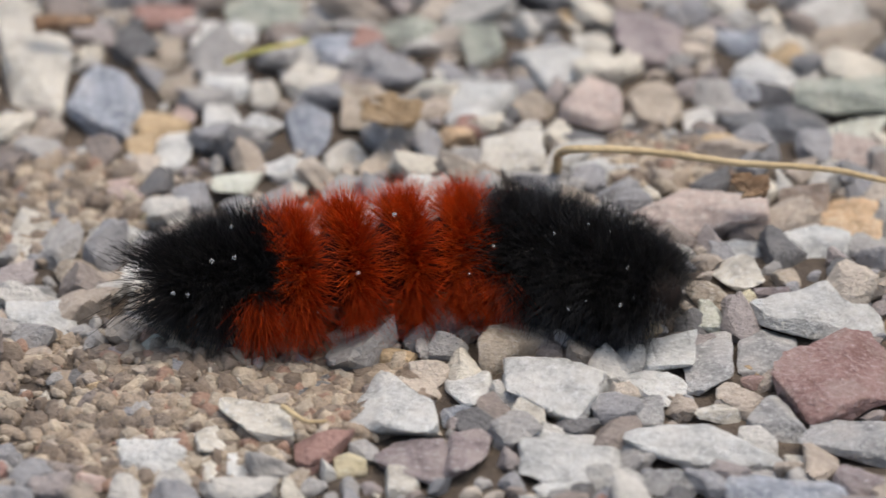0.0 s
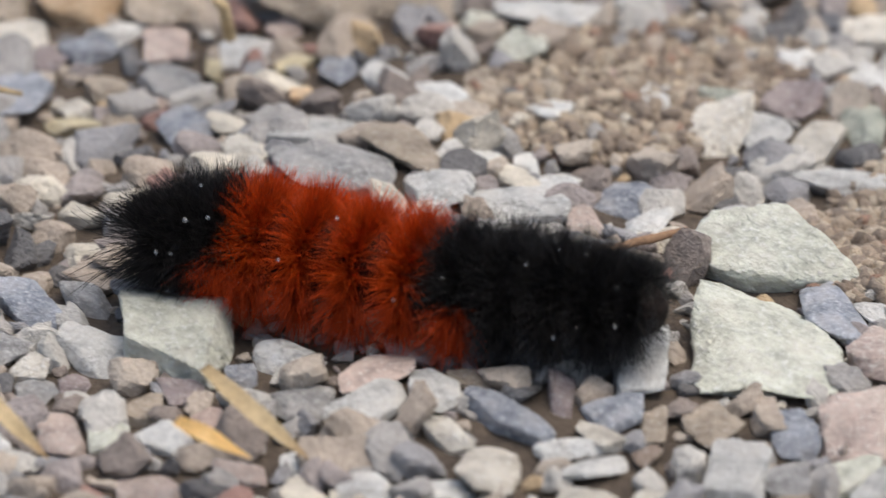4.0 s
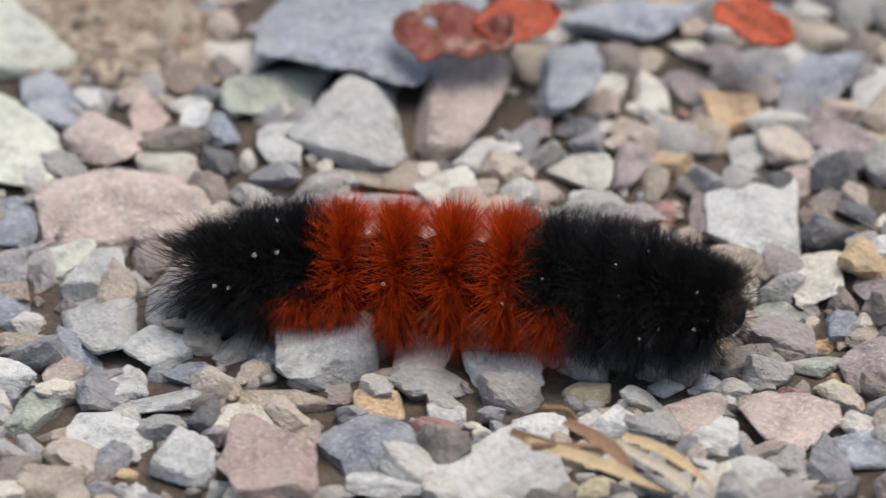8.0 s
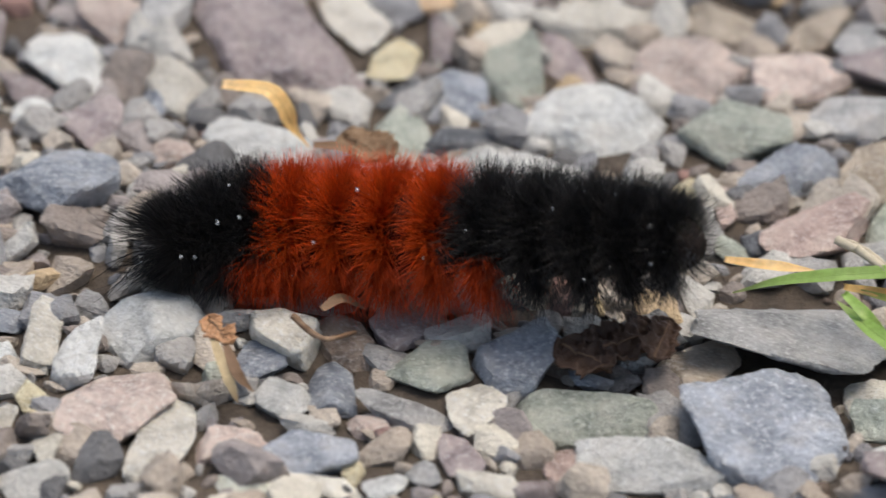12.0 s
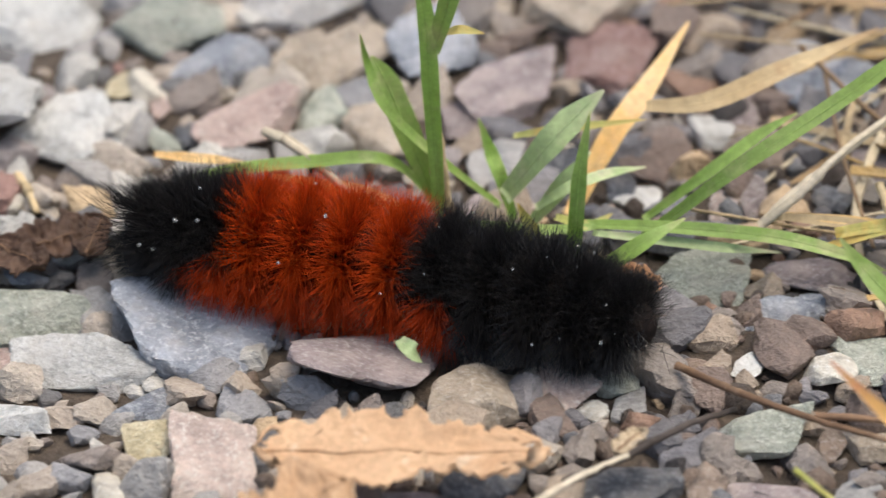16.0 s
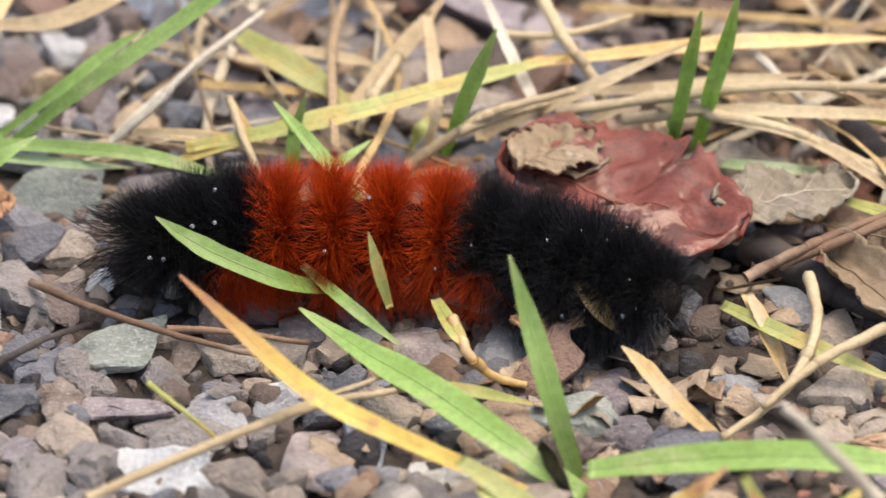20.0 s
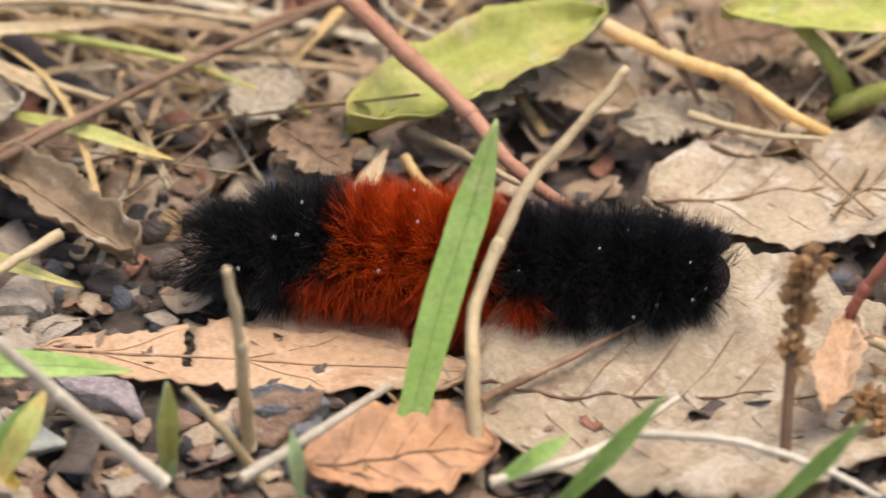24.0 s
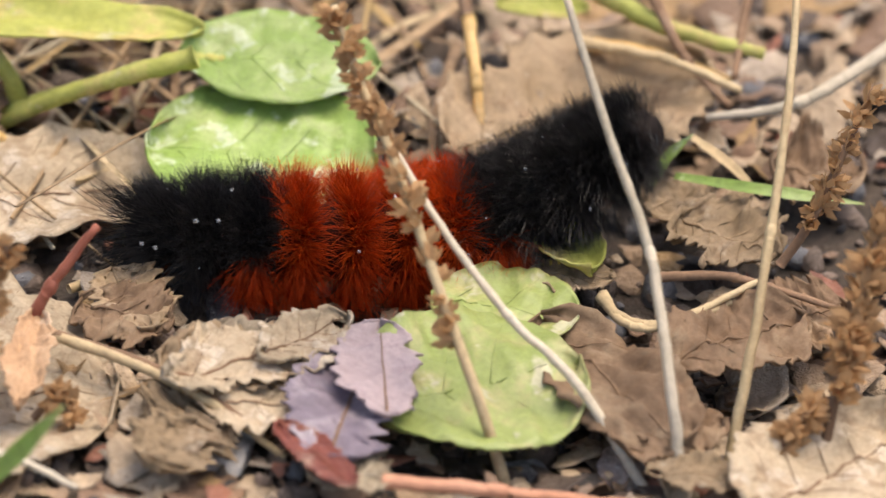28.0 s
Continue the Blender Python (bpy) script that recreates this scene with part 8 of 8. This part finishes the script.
crawl(0, (-9.3, -21.8, 3.7), (-0.3, -19.1, 3.7), (15.1, -12.4, 3.7), (30.3, -16.2, 3.7))
crawl(0.3, (-6.6, -22.1, 3.7), (1.2, -16.9, 3.7), (15.4, -11.5, 3.7), (34.4, -10.8, 6.7))
crawl(0.6, (-4.1, -16.3, 3.7), (7.3, -13.3, 3.7), (22.8, -8.0, 4.5), (39.6, -11.6, 5.0))
crawl(1, (2.9, -12.3, 3.7), (11.6, -10.0, 3.7), (26.5, -8.5, 4.1), (46.1, -12.4, 7.7))
crawl(1.2, (5.6, -12.6, 3.7), (17.6, -11.3, 3.7), (32.9, -9.2, 4.8), (50.6, -13.2, 5.1))
crawl(1.5, (12.7, -10.9, 3.7), (24.5, -10.3, 3.7), (39.0, -10.4, 3.7), (57.1, -15.2, 3.7))
crawl(1.8, (20.4, -11.7, 3.7), (30.8, -9.8, 3.7), (47.6, -11.3, 4.3), (64.3, -18.2, 3.7))
crawl(2, (23.8, -8.5, 3.7), (35.0, -9.5, 3.7), (51.5, -11.8, 5.9), (66.9, -18.8, 3.7))
crawl(2.4, (33.0, -9.2, 3.9), (43.8, -10.6, 6.3), (59.8, -14.7, 3.7), (76.9, -22.7, 3.7))
crawl(2.7, (35.2, -9.5, 4.7), (48.7, -11.5, 4.7), (64.4, -15.0, 3.7), (81.6, -25.7, 3.7))
crawl(3, (43.3, -13.1, 3.7), (55.8, -13.1, 3.7), (70.4, -18.7, 3.7), (87.0, -21.0, 3.7))
crawl(3.3, (47.8, -13.8, 3.7), (60.0, -14.4, 3.7), (74.5, -18.9, 3.7), (92.3, -21.6, 3.7))
crawl(3.6, (53.7, -13.8, 3.7), (65.5, -16.3, 3.7), (79.0, -18.1, 3.7), (96.5, -22.2, 4.9))
crawl(4, (58.4, -16.9, 3.7), (66.8, -15.9, 3.7), (82.7, -19.7, 3.7), (99.9, -23.0, 5.0))
crawl(4.2, (61.6, -15.7, 3.7), (73.9, -17.1, 3.7), (84.9, -18.7, 3.7), (103.4, -23.8, 3.9))
crawl(4.5, (66.2, -17.9, 3.7), (76.2, -19.1, 3.7), (87.6, -21.4, 3.7), (105.0, -25.4, 3.7))
crawl(6.5, (97.5, -33.6, 3.7), (108.7, -35.4, 3.7), (122.7, -35.7, 3.7), (139.2, -39.9, 3.7))
crawl(7, (104.4, -36.4, 3.7), (114.6, -37.8, 3.7), (129.9, -38.4, 3.7), (148.2, -42.6, 3.7))
crawl(7.3, (111.1, -39.8, 3.7), (121.1, -40.2, 3.7), (134.8, -40.8, 3.7), (152.9, -43.0, 3.7))
crawl(7.7, (117.4, -41.7, 3.7), (128.7, -42.4, 3.7), (144.3, -41.2, 3.7), (161.3, -45.2, 3.7))
crawl(8, (124.3, -42.1, 3.7), (134.6, -41.3, 3.7), (151.1, -41.6, 3.7), (166.8, -45.1, 3.7))
crawl(8.5, (133.4, -40.3, 3.7), (145.5, -41.1, 3.7), (160.9, -41.6, 3.7), (177.5, -51.4, 3.7))
crawl(9, (143.1, -42.3, 3.7), (153.2, -42.1, 3.7), (168.1, -44.6, 3.7), (186.9, -52.1, 3.7))
crawl(9.3, (145.2, -44.7, 3.7), (159.1, -45.5, 3.7), (174.5, -45.3, 3.7), (190.0, -53.2, 3.7))
crawl(9.7, (152.8, -43.8, 3.7), (163.6, -44.2, 3.7), (177.1, -48.0, 3.7), (194.8, -47.8, 4.5))
crawl(10, (156.6, -42.1, 3.7), (167.2, -44.8, 3.7), (183.1, -43.9, 3.7), (200.3, -52.0, 3.7))
crawl(10.5, (166.9, -47.0, 3.7), (176.8, -47.6, 3.7), (191.8, -47.7, 3.7), (210.0, -52.0, 5.3))
crawl(11, (175.8, -49.8, 3.7), (186.7, -48.0, 3.7), (202.1, -48.3, 3.7), (217.9, -54.2, 4.9))
crawl(11.3, (177.6, -48.9, 3.7), (188.5, -46.4, 3.7), (202.8, -48.5, 5.3), (221.5, -55.2, 6.6))
crawl(11.7, (187.4, -44.6, 3.7), (198.7, -47.4, 3.7), (214.0, -51.6, 6.7), (229.5, -57.5, 7.4))
crawl(12, (191.6, -49.7, 3.7), (202.0, -48.3, 4.1), (216.8, -52.4, 6.7), (234.4, -58.9, 10.4))
crawl(12.5, (200.5, -48.9, 3.7), (211.8, -51.0, 4.2), (225.3, -54.8, 8.4), (242.0, -61.0, 10.0))
crawl(14.5, (217.9, -52.7, 4.0), (226.0, -55.0, 4.7), (237.8, -60.4, 3.7), (254.1, -64.3, 6.1))
crawl(15, (220.7, -54.9, 3.7), (230.1, -59.2, 3.7), (242.5, -62.7, 3.7), (258.7, -72.3, 3.7))
crawl(15.3, (224.4, -55.4, 3.7), (234.7, -58.2, 3.7), (246.9, -62.3, 3.7), (263.8, -66.9, 3.8))
crawl(15.7, (227.7, -59.8, 3.7), (237.9, -61.7, 3.7), (252.6, -63.2, 3.7), (268.8, -71.0, 3.7))
crawl(16, (233.2, -60.0, 3.7), (241.9, -62.5, 3.7), (255.7, -67.3, 3.7), (272.9, -75.5, 3.7))
crawl(16.5, (238.3, -62.8, 3.7), (248.5, -65.6, 3.7), (261.6, -70.7, 3.7), (279.6, -77.3, 3.7))
crawl(17, (247.3, -66.7, 3.7), (255.3, -66.8, 3.7), (268.2, -74.4, 3.7), (286.7, -78.2, 3.7))
crawl(17.3, (251.8, -67.1, 3.7), (262.4, -69.7, 3.7), (277.4, -70.5, 3.7), (291.4, -81.5, 3.7))
crawl(17.7, (256.4, -69.5, 3.7), (267.1, -70.1, 3.7), (283.1, -74.0, 3.7), (296.6, -76.3, 3.7))
crawl(18, (256.8, -73.7, 3.7), (268.6, -70.5, 3.7), (283.5, -75.8, 3.7), (299.8, -76.6, 5.4))
crawl(18.5, (262.9, -69.9, 3.7), (274.6, -72.2, 3.7), (288.2, -74.5, 3.7), (305.0, -78.0, 4.3))
crawl(18.9, (265.5, -70.6, 3.7), (278.2, -73.0, 3.7), (292.2, -73.1, 4.1), (310.2, -79.4, 4.9))
crawl(19.3, (272.2, -71.3, 3.7), (282.8, -75.1, 3.7), (297.9, -74.6, 4.7), (313.4, -80.3, 3.7))
crawl(19.7, (277.7, -74.5, 3.7), (287.5, -71.8, 3.8), (302.9, -76.0, 6.3), (318.7, -83.0, 3.7))
crawl(20, (279.7, -75.2, 3.7), (290.7, -75.4, 3.7), (306.8, -77.8, 3.7), (321.7, -87.0, 3.7))
crawl(20.5, (287.9, -74.4, 3.7), (298.6, -76.0, 3.7), (312.2, -82.4, 3.7), (329.0, -91.1, 3.7))
crawl(22.5, (316.9, -90.2, 3.7), (327.3, -91.6, 3.7), (340.3, -94.3, 3.7), (357.6, -98.7, 3.7))
crawl(23, (326.5, -91.1, 3.7), (337.3, -92.8, 3.7), (352.9, -95.6, 3.7), (362.9, -102.8, 3.7))
crawl(23.3, (333.8, -89.6, 3.7), (343.9, -91.8, 3.7), (357.7, -96.9, 3.7), (372.7, -104.0, 3.7))
crawl(23.7, (338.0, -89.8, 3.7), (349.4, -93.9, 3.7), (363.8, -98.5, 3.7), (378.4, -109.2, 3.7))
crawl(24, (344.7, -94.5, 3.7), (356.6, -97.5, 3.7), (368.1, -102.6, 3.7), (384.3, -106.9, 3.7))
crawl(24.5, (351.4, -98.9, 3.7), (362.5, -101.4, 3.7), (376.4, -101.6, 3.7), (394.2, -100.6, 4.4))
crawl(25, (357.7, -105.1, 3.7), (368.9, -101.0, 3.7), (382.6, -101.0, 3.7), (401.3, -102.5, 6.3))
crawl(25.3, (365.5, -104.6, 3.7), (377.3, -100.4, 3.7), (393.5, -99.0, 4.6), (404.4, -108.1, 3.7))
crawl(25.6, (372.6, -102.3, 3.7), (382.2, -101.5, 3.7), (397.8, -102.3, 3.7), (411.7, -107.3, 3.7))
crawl(26, (378.7, -99.3, 3.7), (391.2, -101.6, 3.7), (406.2, -106.0, 3.7), (418.1, -107.4, 3.7))
crawl(26.4, (384.8, -98.6, 3.7), (395.2, -102.7, 3.7), (407.6, -105.9, 3.7), (421.2, -107.7, 7.8))
crawl(26.8, (387.0, -98.8, 3.7), (398.6, -103.3, 3.7), (413.1, -105.4, 3.7), (427.1, -109.1, 6.9))
crawl(27.1, (391.8, -99.3, 3.7), (402.1, -105.0, 3.7), (415.1, -109.9, 3.7), (432.2, -110.2, 5.2))
crawl(27.4, (393.7, -101.9, 3.7), (404.0, -103.5, 3.7), (417.1, -107.8, 3.7), (435.7, -111.2, 5.9))
crawl(27.7, (398.6, -103.6, 3.7), (410.0, -107.3, 3.7), (423.5, -108.1, 3.7), (438.0, -114.9, 3.7))
crawl(28, (399.8, -103.3, 3.7), (411.1, -108.3, 3.7), (427.0, -109.8, 3.7), (439.7, -113.2, 13.0))


def along(points, s):
    """A point of a smooth curve through the four points, s from 0 to 3."""
    i = min(2, int(s))
    u = s - i
    p = [points[0] * 2 - points[1], *points, points[3] * 2 - points[2]]
    a, b, c, d = p[i:i + 4]
    return 0.5 * (2 * b + (c - a) * u + (2 * a - 5 * b + 4 * c - d) * u * u + (3 * b - a - 3 * c + d) * u ** 3)


def axis_pose(points, s):
    at = along(points, s)
    ahead = (along(points, min(3, s + 0.12)) - along(points, max(0, s - 0.12))).normalized()
    left = Vector((0, 0, 1)).cross(ahead).normalized()
    up = ahead.cross(left)
    m = Matrix((ahead, left, up)).transposed().to_4x4()
    m.translation = at
    return m


def motions():
    base = []
    for t, p in CRAWL:
        mid = along(p, 1.5)
        way = p[3] - p[0]
        base.append((t, pose(mid.x, mid.y, 0, 0, 0, math.degrees(math.atan2(way.y, way.x)))))
    walk(caterpillar, base)
    for ring, (_, _, _, s) in zip(rings, RINGS):
        walk(ring, [(t, m.inverted() @ axis_pose(p, s)) for (t, p), (_, m) in zip(CRAWL, base)])
    # the blade that the caterpillar bends down as it passes under it
    bent = []
    for t, angle in ((0, 0), (17, 0), (17.5, -2), (18, -2), (19, 2), (19.5, 9), (20, 17), (20.5, 7), (21.2, 2), (22.5, 2), (28, 2)):
        turn = Matrix.Rotation(radians(angle), 4, Vector((-0.1, -0.81, 0.57)))
        bent.append((t, Matrix.Translation(PUSHED_FOOT) @ turn @ Matrix.Translation(-PUSHED_FOOT)))
    walk(pushed_blade, bent)
    walk(head, [(t, m.inverted() @ axis_pose(p, HEAD_AT)) for (t, p), (_, m) in zip(CRAWL, base)])


motions()
